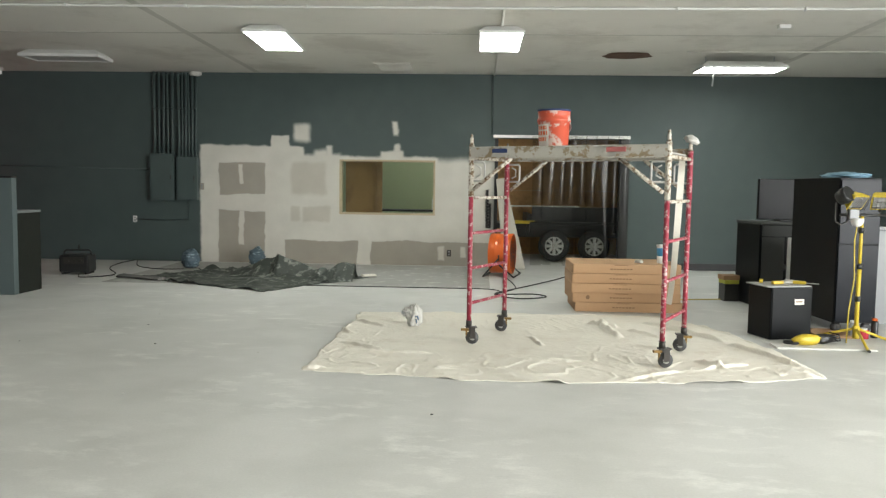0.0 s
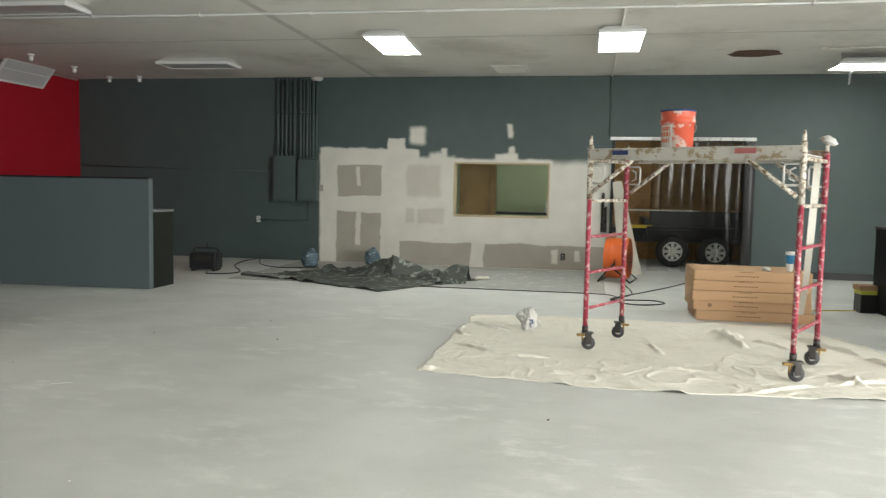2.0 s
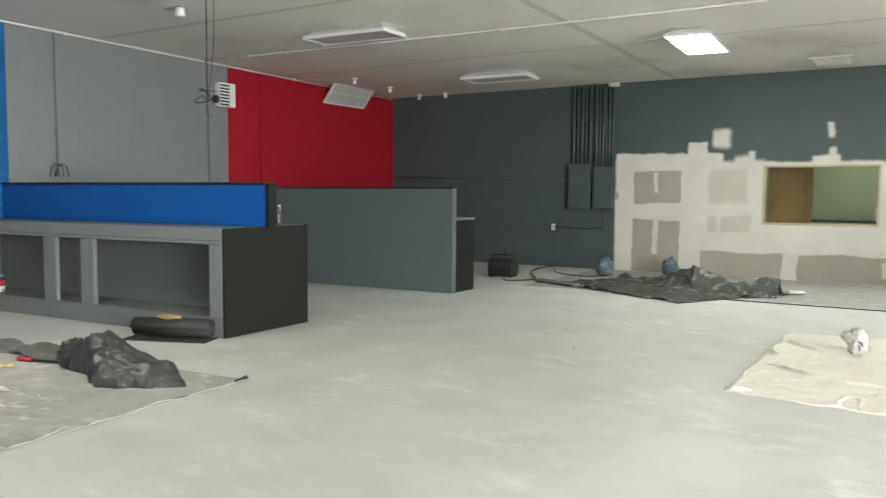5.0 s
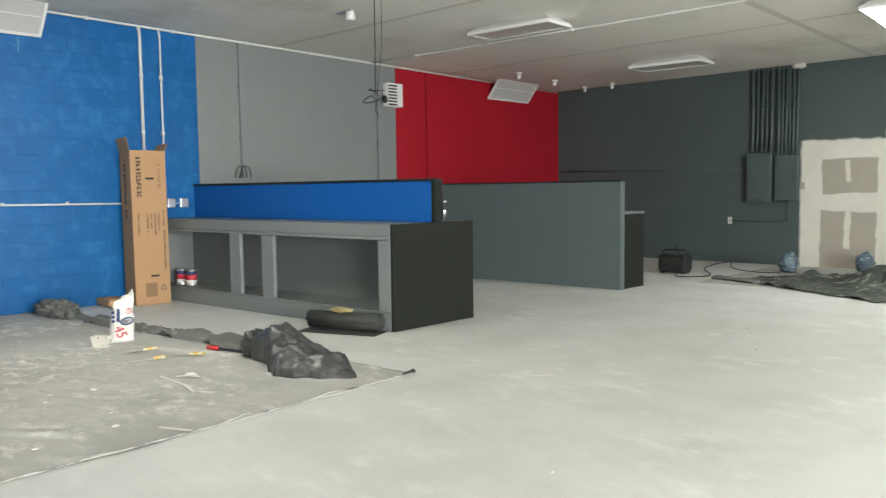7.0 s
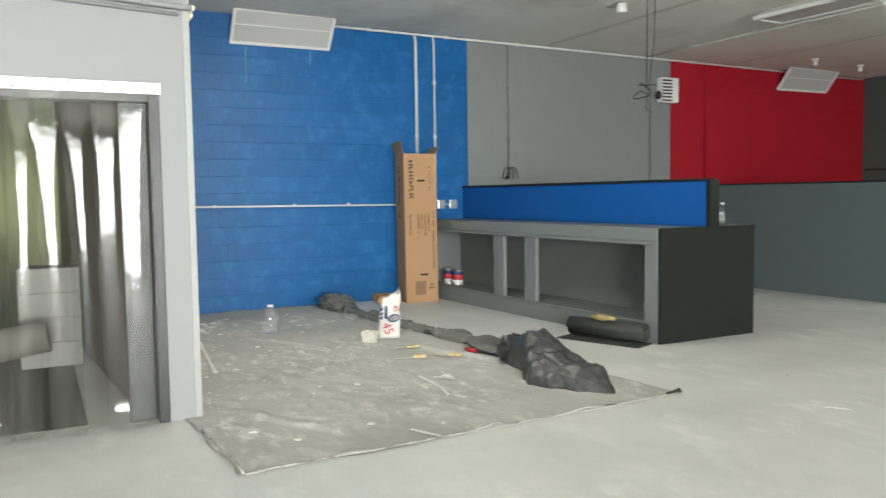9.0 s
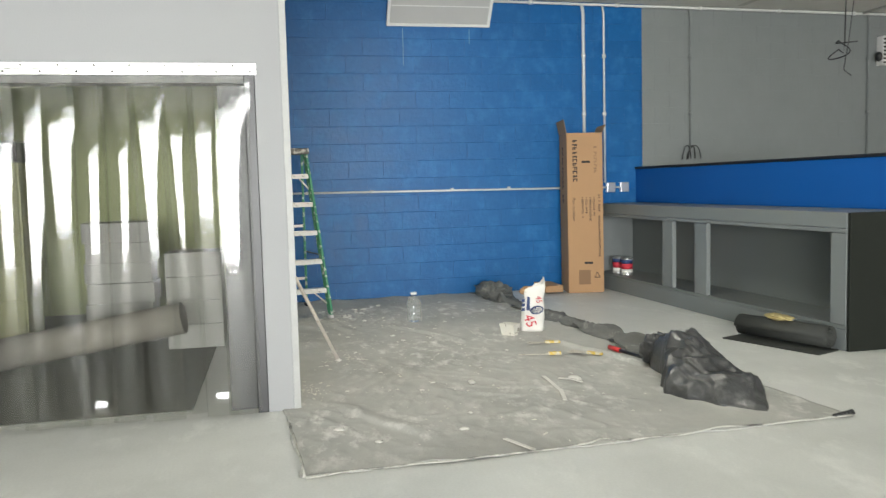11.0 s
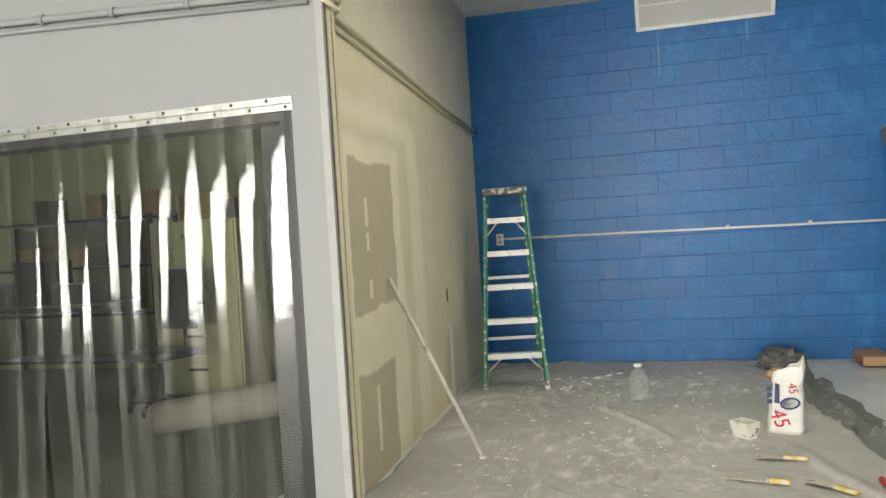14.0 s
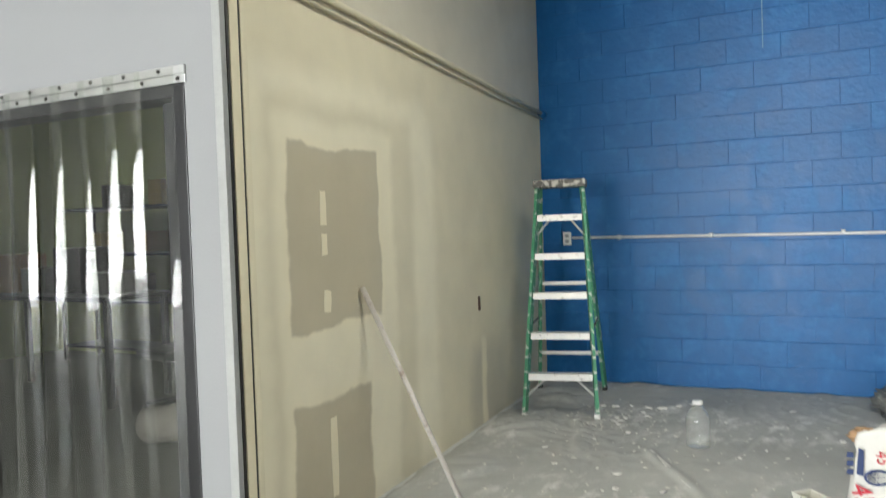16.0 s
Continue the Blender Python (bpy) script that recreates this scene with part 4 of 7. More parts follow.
solid("ceiling_conduit", bm, M_CONDUIT, "white painted conduit clipped along the ceiling", "conduit")
bm = bmesh.new()
rod(bm, (1.22, 10.74, ceil_at(10.74) - 0.012), (1.20, NORTH - 0.005, ceil_at(NORTH) - 0.012), 0.014)
solid("ceiling_conduit", bm, M_CEIL, "off-white conduit crossing the ceiling to the wall", "conduit")
bm = bmesh.new()
rod(bm, (3.9, 13.25, ceil_at(13.2) - 0.02), (EAST - 0.1, 13.1, ceil_at(13.2) - 0.02), 0.012)
solid("ceiling_conduit", bm, M_CEIL, "thin conduit along the ceiling beside a light", "conduit")
bm = bmesh.new()
pipe(bm, [(WEST + 0.03, y, ceil_at(y) - 0.03) for y in (5.45, 9.0, NORTH - 0.1)], 0.016)
for k in range(9):
    rod(bm, (WEST + 0.03, 5.9 + k * 1.1, ceil_at(5.9 + k * 1.1) - 0.03), (WEST + 0.03, 5.95 + k * 1.1, ceil_at(5.9 + k * 1.1) - 0.03), 0.024)
solid("ceiling_conduit", bm, M_CONDUIT, "white conduit along the top of the block wall", "conduit")
for x, y in ((-7.92, 13.04), (-7.99, 14.22), (-8.05, 15.33), (-7.42, 15.31)):
    h = thing("lamp_holder", "small white porcelain lamp holder on the ceiling", "lamp holder", pose(x, y, ceil_at(y)), "lamp holders")
    bm = bmesh.new(); lathe(bm, [(0.055, -0.001), (0.055, -0.02), (0.035, -0.035)], 16); part("base", bm, M_WHITEPAINT, h)
    bm = bmesh.new(); lathe(bm, [(0.033, -0.036), (0.033, -0.10), (0.02, -0.11)], 16); part("socket", bm, M_WHITEPAINT, h)
h = thing("lamp_holder", "bare lamp holder with torn plate on the ceiling", "lamp holder", pose(-6.44, 7.95, ceil_at(7.95)))
box_part("plate", (-0.22, -0.04, -0.02), (0.05, 0.04, -0.001), M_GREYPLASTIC, h)
bm = bmesh.new(); lathe(bm, [(0.05, -0.02), (0.06, -0.10), (0.05, -0.12)], 14); part("socket", bm, M_WHITEPAINT, h)
v = thing("ceiling_vent", "square white ceiling vent near the slate wall", "vent", pose(-0.46, 14.85, ceil_at(14.85)))
box_part("frame", (-0.30, -0.40, -0.022), (0.30, 0.40, -0.001), M_CEIL, v)
for k in range(7):
    box_part("slat", (-0.24, -0.33 + k * 0.1, -0.030), (0.24, -0.27 + k * 0.1, -0.0225), M_CEIL, v, bevel=0.002)
s = thing("smoke_detector", "small white box on the ceiling", "detector", pose(4.62, 11.57, ceil_at(11.57)))
box_part("housing", (-0.07, -0.05, -0.05), (0.07, 0.05, -0.001), M_WHITEPAINT, s, bevel=0.012)


def torn_hole(x, y, rx, ry, seed, label):
    o = thing("ceiling_hole", label, "hole")
    bm = bmesh.new()
    n = 22
    ring = []
    for r, z in ((1.0, ceil_at(y) - 0.003), (0.75, ceil_at(y) - 0.016), (0.5, ceil_at(y) - 0.006)):
        ring.append([bm.verts.new((x + rx * r * math.cos(k * math.tau / n) * (1 + 0.3 * noise.noise(Vector((math.cos(k * math.tau / n) * 2, math.sin(k * math.tau / n) * 2, seed)))),
                                   y + ry * r * math.sin(k * math.tau / n) * (1 + 0.3 * noise.noise(Vector((math.sin(k * math.tau / n) * 2, seed, 1)))), z - 0.012 * abs(noise.noise(Vector((k * 1.7, seed, r))))))
                     for k in range(n)])
    for ra, rb in zip(ring, ring[1:]):
        for k in range(n):
            bm.faces.new((ra[k], ra[(k + 1) % n], rb[(k + 1) % n], rb[k]))
    part("torn_rim", bm, M_CEIL if rx < 0.2 else M_DARKHOLE, o)
    bm = bmesh.new()
    vs = [bm.verts.new((x + rx * 0.72 * math.cos(k * math.tau / n), y + ry * 0.72 * math.sin(k * math.tau / n), ceil_at(y) - 0.005)) for k in range(n)]
    bm.faces.new(vs)
    part("cavity", bm, M_DARKHOLE, o)


torn_hole(3.14, 13.7, 0.36, 0.30, 2, "ragged brown hole torn in the ceiling board")
torn_hole(-6.48, 4.13, 0.11, 0.14, 5, "small torn hole in the ceiling board")
torn_hole(-7.09, 4.24, 0.09, 0.12, 8, "small torn hole in the ceiling board")
bm = bmesh.new()
pipe(bm, [(-5.80, 7.75, ceil_at(7.75)), (-5.80, 7.75, 2.9), (-5.81, 7.75, 2.42)] + [(-5.84 + 0.11 * math.cos(a) - 0.05 * math.sin(2 * a), 7.72, 2.32 + 0.055 * math.sin(a) + 0.012 * a) for a in [0.5 + 0.35 * k for k in range(25)]] + [(-5.70, 7.79, 2.44)], 0.0055, 6)
pipe(bm, [(-5.74, 7.80, ceil_at(7.80)), (-5.75, 7.80, 2.9), (-5.80, 7.78, 2.45), (-5.83, 7.76, 2.22), (-5.76, 7.78, 2.16)], 0.004, 5)
solid("hanging_cable", bm, M_BLACKPLASTIC, "dark cable hanging from the ceiling with a loop", "cable")
M_BOARDJOINT = mat("taped_ceiling_joint", (0.56, 0.55, 0.50), 0.8, vary=0.08, scale=2)
for x0, y0, x1, y1 in ((-8.8, 12.2, 9.0, 12.26), (-8.8, 8.6, 9.0, 8.68), (-3.0, 4.0, -2.9, 15.6), (5.6, 4.0, 5.7, 15.6)):
    bm = boxes(((x0, y0, -0.003), (x1, y1, -0.0005)))
    for v in bm.verts:
        v.co.z += ceil_at(v.co.y)
    solid("ceiling_joint", bm, M_BOARDJOINT, "taped joint in the ceiling boards", kind="structure")

# ---- west wall services ----
for y, z, mt, lab in ((6.585, 1.90, M_CONDUIT, "white conduit down the blue block wall"), (6.85, 1.28, M_CONDUIT, "white conduit down to wall boxes"), (8.0, 1.72, M_GREYBLOCK, "grey painted conduit down the grey block wall"),
                      (10.56, 1.5, M_GREYBLOCK, "grey painted conduit down the grey block wall"), (11.70, 1.5, M_RED, "red painted conduit on the red wall")):
    bm = bmesh.new()
    pipe(bm, [(WEST + 0.03, y - 0.02, ceil_at(y) - 0.04), (WEST + 0.022, y, ceil_at(y) - 0.14), (WEST + 0.022, y, z)], 0.013 if mt is not M_CONDUIT or y > 6.7 else 0.02)
    for zz in (2.1, 2.8):
        rod(bm, (WEST + 0.022, y, zz), (WEST + 0.022, y, zz + 0.04), 0.026)
    solid("wall_conduit", bm, mt, lab, "conduit")
bm = bmesh.new()
rod(bm, (WEST + 0.018, 2.80, 1.255), (WEST + 0.018, 7.06, 1.225), 0.012)
for y in (3.2, 3.95, 4.9, 5.6):
    rod(bm, (WEST + 0.018, y, 1.25), (WEST + 0.018, y + 0.03, 1.25), 0.019)
solid("wall_conduit", bm, M_CONDUIT, "white conduit running along the blue wall", "conduit")
for y in (6.92, 7.10):
    o = thing("junction_box", "grey metal junction box on the blue wall", "junction box", pose(WEST, y, 1.225), "junction boxes")
    box_part("body", (0.002, -0.055, -0.06), (0.05, 0.055, 0.06), M_STEEL, o, bevel=0.005)
    box_part("cover", (0.051, -0.05, -0.055), (0.056, 0.05, 0.055), M_STEEL, o)
wall_outlet((WEST, 2.75, 1.25), pose(0, 0, 0, 0, 0, 90), "white outlet on the blue wall behind the ladder")
bm = bmesh.new()
for lean, wide in ((-0.07, 0.10), (0.03, 0.16), (0.0, 0.08)):
    pipe(bm, [(WEST + 0.05 + 0.03 * math.sin(a), 8.0 + lean - wide * math.cos(a) * 0.6, 1.52 + 0.20 * math.sin(a)) for a in [0.15 + k * 0.28 for k in range(11)]], 0.006, 6)
solid("loose_wire", bm, M_BLACKPLASTIC, "loose black wire looped from the conduit end", "wire")
em = thing("louvre_box", "white louvred box fixed to the grey wall", "vent box", pose(WEST, 10.86, 2.91))
box_part("body", (0.002, -0.17, -0.19), (0.13, 0.17, 0.19), M_WHITEPAINT, em, bevel=0.02)
# proud dark bars stand in for the shaded gaps between the white slats
for k in range(7):
    box_part("louvre", (0.131, -0.166, -0.17 + k * 0.05), (0.139, 0.03, -0.145 + k * 0.05), M_DARKSTEEL, em, bevel=0.002)
bm = bmesh.new()
lump(bm, (0.10, -0.21, -0.08), (0.05, 0.04, 0.06), 3, 0.1, flat=False)
part("lamp_head", bm, M_BLACKPLASTIC, em)
for y, z0, z1 in ((4.38, 2.70, 3.12), (5.17, 2.95, 3.12)):
    solid("paint_drip", boxes(((WEST + 0.001, y - 0.003, z0), (WEST + 0.003, y + 0.003, z1))), M_BLUETAPE, "thin white drip on the blue wall", "paint drip")

# pipes round the built-in room
bm = bmesh.new()
pts = [(WESTROOM - 0.16, CORNER + 0.03, 2.475), on_room(WESTROOM - 0.35, 2.485, 0.03), on_room(-6.0, 2.452, 0.03), on_room(-7.5, 2.40, 0.03), on_room(WEST + 0.02, 2.36, 0.03)]
pipe(bm, [(WESTROOM + 0.02, CORNER + 0.03, 2.48)] + pts, 0.017)
solid("wall_pipe", bm, M_DRYWALL, "beige painted pipe along the drywall", "pipe")
bm = bmesh.new()
pipe(bm, [(WESTROOM + 0.02, CORNER + 0.025, 2.435), (WESTROOM - 0.16, CORNER + 0.025, 2.43)] + [on_room(x, z, 0.022) for x, z in ((-4.75, 2.438), (-6.0, 2.405), (-7.5, 2.355), (WEST + 0.02, 2.32))], 0.010)
solid("wall_pipe", bm, M_DRYWALL, "thinner beige pipe below the other", "pipe")
bm = bmesh.new()
lathe(bm, [(0.03, 0), (0.034, 0.01), (0.034, 0.06), (0.02, 0.07)], 14)
o = solid("pipe_end", bm, M_BLUE, "blue painted pipe end at the block wall", "pipe end")
o.matrix_world = pose(WEST + 0.001, 2.565, 2.35, 0, 90, 0)
bm = bmesh.new()
pipe(bm, [(WESTROOM + 0.02, CORNER + 0.025, 2.475), (WESTROOM + 0.025, CORNER - 0.06, 2.478), (WESTROOM + 0.025, 1.2, 2.555), (WESTROOM + 0.025, -3.9, 2.75)], 0.018)
for k in range(8):
    y = 2.7 - k * 0.42
    rod(bm, (WESTROOM + 0.025, y, 2.488 + (2.7 - y) * 0.044), (WESTROOM + 0.025, y + 0.03, 2.487 + (2.7 - y) * 0.044), 0.025)
solid("wall_pipe", bm, M_WHITEWALL, "pale grey pipe along the wall above the doorway", "pipe")
bm = bmesh.new()
pipe(bm, [(WESTROOM + 0.015, CORNER - 0.05, 2.435), (WESTROOM + 0.015, 1.2, 2.51), (WESTROOM + 0.015, -3.9, 2.70)], 0.012)
solid("wall_pipe", bm, M_WHITEWALL, "thinner pale grey pipe below the other", "pipe")
# corner bead with its open joints
solid("corner_trim", boxes(((WESTROOM - 0.022, CORNER - 0.028, 0.0), (WESTROOM + 0.007, CORNER + 0.012, ceil_at(CORNER) - 0.004)), bevel=0.004), mat("dirty_white_bead", (0.31, 0.312, 0.30), 0.5, vary=0.15, scale=9), "white corner bead", kind="structure")
bm = bmesh.new()
box(bm, (WESTROOM - 0.048, CORNER - 0.003, 0.0), (WESTROOM - 0.036, CORNER + 0.003, ceil_at(CORNER) - 0.003))
box(bm, (WESTROOM - 0.108, CORNER - 0.003, 0.0), (WESTROOM - 0.096, CORNER + 0.003, ceil_at(CORNER) - 0.003))
solid("joint_gap", bm, M_DARKSTEEL, "dark open joint beside the corner bead", kind="structure")
bm = bmesh.new()
box(bm, (WESTROOM - 0.095, CORNER - 0.003, 0.0), (WESTROOM - 0.050, CORNER + 0.007, ceil_at(CORNER) - 0.003))
box(bm, (WESTROOM - 0.140, CORNER - 0.003, 0.0), (WESTROOM - 0.109, CORNER + 0.007, ceil_at(CORNER) - 0.003))
solid("corner_board", bm, M_DRYWALL, "narrow drywall strip at the corner", kind="structure")
M_COMPOUNDROOM = mat("dry_compound_on_drywall", (0.80, 0.735, 0.56), 0.75, vary=0.05, scale=2.2, bump=0.1, grain=40)
for i, (x0, x1, z0, z1) in enumerate(((-5.25, -5.20, 1.42, 1.58), (-5.25, -5.20, 1.28, 1.38), (-5.26, -5.21, 1.02, 1.11), (-5.27, -5.22, 0.15, 0.52))):
    skim(x0, x1, z0, z1, M_COMPOUNDROOM, wall_room, "compound_dab", on_room, 0.0016, 0.010, 90 + i)
o = thing("cable_hole", "small cut-out with wires in the drywall", "outlet hole")
bm = bmesh.new(); plate(bm, blob_outline(-7.25, -7.21, 0.80, 0.90, 0.008, 5), on_room, 0.004)
part("cavity", bm, M_DARKHOLE, o)

# ---- the doorway of the built-in room ----
strip_door = thing("strip_door_1", "doorway hung with clear plastic strips from a steel rail", "door")
tagged(strip_door, kind="structure")
bm = boxes(((WESTROOM + 0.001, RY0 - 0.1, RZ - 0.004), (WESTROOM + 0.008, RY1 + 0.01, RZ + 0.026)), ((WESTROOM + 0.001, RY0 - 0.1, RZ + 0.028), (WESTROOM + 0.013, RY1 + 0.01, RZ + 0.060)), bevel=0.002)
part("header_rail", bm, M_STEEL, strip_door)
for k in range(24):
    y = RY0 + 0.02 + k * 0.092
    bm = bmesh.new(); lathe(bm, [(0.008, 0), (0.008, 0.004), (0.003, 0.007)], 8)
    r = part("rivet", bm, M_DARKSTEEL, strip_door)
    r.matrix_local = pose(WESTROOM + (0.0085 if k % 2 else 0.0135), y, RZ + (0.012 if k % 2 else 0.046), 0, 90, 0)
box_part("jamb", (WESTROOM - 0.15, RY1 - 0.062, 0), (WESTROOM + 0.004, RY1 - 0.001, RZ - 0.006), M_BLACKTRIM, strip_door)
box_part("door_stop", (WESTROOM - 0.143, 2.56, 0), (WESTROOM - 0.10, RY1 - 0.063, RZ - 0.006), M_BLACKTRIM, strip_door)
box_part("jamb", (WESTROOM - 0.15, RY0 + 0.001, 0), (WESTROOM - 0.004, RY0 + 0.05, RZ - 0.012), M_BLACKTRIM, strip_door)
box_part("jamb_head", (WESTROOM - 0.15, RY0 + 0.05, RZ - 0.05), (WESTROOM - 0.004, RY1 - 0.05, RZ - 0.001), M_BLACKTRIM, strip_door)
for k in range(13):
    y = RY1 - 0.125 - k * 0.156
    strip(strip_door, strip_sheet(0.205, RZ - 0.012 - 0.012 * ((k * 7) % 3), 300 + k, 0.027), pose(WESTROOM + 0.032 + 0.012 * (k % 2), y, RZ + 0.0, 0, 0, 90))

# inside the built-in room
solid("carpet", boxes(((WEST + 0.002, -3.99, 0.001), (WESTROOM - 0.15, 2.33, 0.008))), M_CARPET, "dark speckled carpet", kind="structure")
solid("room_wall_west", boxes(((WEST + 0.001, -3.99, 0.0), (WEST + 0.05, 2.35, 3.50))), M_LIME, "lime green painted wall of the built-in room", kind="structure")
solid("room_wall_south", boxes(((WEST + 0.052, -3.998, 0.0), (WESTROOM - 0.142, -3.95, 3.50))), M_LIME, "lime green painted wall of the built-in room", kind="structure")
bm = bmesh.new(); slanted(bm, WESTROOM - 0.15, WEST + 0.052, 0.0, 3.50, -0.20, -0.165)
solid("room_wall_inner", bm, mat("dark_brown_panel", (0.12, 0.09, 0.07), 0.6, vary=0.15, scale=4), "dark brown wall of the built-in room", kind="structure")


def shelf_unit(at, w, d, h, n, label, material):
    s = thing("shelf_unit", label, "shelf", pose(*at))
    for x in (0, w):
        for y in (0, d):
            box_part("post", (x - 0.02, y - 0.02, 0), (x + 0.02, y + 0.02, h), material, s)
    for k in range(n):
        z = 0.15 + (h - 0.2) * k / (n - 1)
        box_part("shelf", (0.022, -0.02, z), (w - 0.022, d + 0.02, z + 0.03), material, s)
    return s


shelf_unit((-8.30, -3.1, 0.008, 0, 0, 90), 2.2, 0.45, 1.75, 4, "dark shelf unit against the green wall", M_BLACKPLASTIC)
# carton white toned well down to an even dull grey
M_DULLCARTON = mat("dull_white_carton", (0.26, 0.255, 0.235), 0.8, vary=0.08)
M_OCHREBOX = mat("ochre_box_board", (0.22, 0.15, 0.035), 0.7, vary=0.1)
rnd = random.Random(5)
for k in range(9):
    y = -2.95 + 0.24 * k
    z = 0.008 + 0.15 + 1.55 * (1 + k % 3) / 3 + 0.031
    hh = 0.12 + 0.16 * rnd.random()
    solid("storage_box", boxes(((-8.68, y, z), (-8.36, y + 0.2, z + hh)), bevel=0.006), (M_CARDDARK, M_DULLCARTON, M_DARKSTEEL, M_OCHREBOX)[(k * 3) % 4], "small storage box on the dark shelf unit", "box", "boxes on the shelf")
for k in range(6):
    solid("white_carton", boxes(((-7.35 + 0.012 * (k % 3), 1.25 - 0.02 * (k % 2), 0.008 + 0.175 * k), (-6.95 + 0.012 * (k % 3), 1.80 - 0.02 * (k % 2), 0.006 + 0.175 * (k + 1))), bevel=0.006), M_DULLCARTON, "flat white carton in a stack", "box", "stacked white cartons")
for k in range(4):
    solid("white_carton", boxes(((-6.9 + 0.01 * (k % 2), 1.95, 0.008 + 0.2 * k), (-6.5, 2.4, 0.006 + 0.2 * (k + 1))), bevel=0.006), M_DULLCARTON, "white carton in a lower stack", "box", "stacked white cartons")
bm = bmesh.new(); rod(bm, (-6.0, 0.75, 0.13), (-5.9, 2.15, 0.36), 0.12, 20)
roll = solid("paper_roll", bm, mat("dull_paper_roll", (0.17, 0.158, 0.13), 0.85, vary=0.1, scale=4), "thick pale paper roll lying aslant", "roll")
desk = thing("work_table", "dark work table with clutter inside the room", "table")
box_part("tabletop", (-7.3, -2.3, 0.88), (-6.6, -0.35, 0.92), M_BLACKPLASTIC, desk)
for x in (-7.25, -6.65):
    for y in (-2.25, -0.40):
        box_part("leg", (x - 0.025, y - 0.025, 0.008), (x + 0.025, y + 0.025, 0.88), M_BLACKPLASTIC, desk)
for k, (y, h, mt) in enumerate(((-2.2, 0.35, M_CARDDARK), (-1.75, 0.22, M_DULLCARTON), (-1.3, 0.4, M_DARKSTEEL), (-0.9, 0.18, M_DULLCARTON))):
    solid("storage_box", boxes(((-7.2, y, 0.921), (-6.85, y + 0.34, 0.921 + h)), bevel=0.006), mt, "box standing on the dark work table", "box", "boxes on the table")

M_FILE = mat("yellowed_green_enamel", (0.40, 0.40, 0.20), 0.5, vary=0.08, scale=4)
files = thing("filing_cabinet", "yellow-green steel filing cabinet with five drawers", "cabinet", pose(-7.95, -0.30, 0.008))
box_part("body", (0, 0, 0), (0.48, 0.92, 1.60), M_FILE, files, bevel=0.006)
for k in range(5):
    d = box_part("drawer_front", (0.481, 0.02, 0.05 + k * 0.31), (0.500, 0.90, 0.345 + k * 0.31), M_FILE, files, bevel=0.005)
    box_part("handle", (0.501, 0.36, 0.21 + k * 0.31), (0.522, 0.56, 0.235 + k * 0.31), M_DARKSTEEL, d)
solid("storage_box", boxes(((-7.85, 0.02, 1.609), (-7.5, 0.36, 1.86)), bevel=0.006), M_OCHREBOX, "ochre box on top of the filing cabinet", "box")
solid("storage_box", boxes(((-7.85, 0.40, 1.609), (-7.5, 0.60, 1.80)), bevel=0.006), M_DARKSTEEL, "dark box on top of the filing cabinet", "box")
chair = thing("office_chair", "dark office chair before the filing cabinet", "chair", pose(-6.75, 0.25, 0.008, 0, 0, 75))
box_part("seat", (-0.24, -0.23, 0.44), (0.24, 0.23, 0.52), M_BLACKPLASTIC, chair, bevel=0.03)
box_part("backrest", (-0.21, 0.20, 0.66), (0.21, 0.26, 1.18), M_BLACKPLASTIC, chair, bevel=0.025)
bm = bmesh.new(); pipe(bm, [(0, 0.12, 0.46), (0, 0.27, 0.48), (0, 0.285, 0.62), (0, 0.265, 0.95)], 0.018); part("back_stem", bm, M_DARKSTEEL, chair)
bm = bmesh.new(); rod(bm, (0, 0, 0.09), (0, 0, 0.44), 0.026); part("column", bm, M_DARKSTEEL, chair)
for k in range(5):
    a = math.tau * k / 5
    bm = bmesh.new(); rod(bm, (0, 0, 0.12), (0.27 * math.cos(a), 0.27 * math.sin(a), 0.075), 0.018); part("leg", bm, M_BLACKPLASTIC, chair)
    bm = bmesh.new(); lathe(bm, [(0.01, -0.014), (0.03, -0.012), (0.032, 0), (0.03, 0.012), (0.01, 0.014)], 14)
    o = part("caster", bm, M_RUBBER, chair); o.matrix_local = pose(0.27 * math.cos(a), 0.27 * math.sin(a), 0.032, 90, 0, 40 * k)

# ---- counter, partition ----
CX, CY0, CY1, CZ = -4.73, 6.96, 8.12, 1.03
counter = thing("counter", "grey built-in counter with open shelves and a dark end panel", "counter")
box_part("end_panel", (CX - 0.03, CY0 + 0.002, 0.0), (CX, CY1, CZ), M_COUNTEREND, counter, "dark olive end panel")
box_part("worktop", (WEST + 0.005, CY0 - 0.005, CZ - 0.115), (CX - 0.032, 7.47, CZ), M_COUNTERGREY, counter)
box_part("trim_strip", (WEST + 0.005, CY0 - 0.012, CZ - 0.15), (CX - 0.032, CY0 + 0.02, CZ - 0.118), M_COUNTERGREY, counter)
box_part("shelf_board", (WEST + 0.005, CY0 + 0.002, 0.16), (CX - 0.032, 7.44, 0.19), M_COUNTERIN, counter)
box_part("plinth", (WEST + 0.005, CY0, 0.0), (CX - 0.032, CY0 + 0.03, 0.158), M_COUNTERGREY, counter)
box_part("back_panel", (WEST + 0.005, 7.445, 0.0), (CX - 0.032, 7.465, CZ - 0.117), M_COUNTERIN, counter)
for x0, x1 in ((-7.33, -7.13), (-6.73, -6.53), (-4.92, CX - 0.033)):
    box_part("stile", (x0, CY0 - 0.003, 0.192), (x1, CY0 + 0.04, CZ - 0.152), M_COUNTERGREY, counter)
box_part("side_panel", (WEST + 0.005, CY0 + 0.045, 0.192), (WEST + 0.03, 7.443, CZ - 0.117), M_COUNTERGREY, counter)
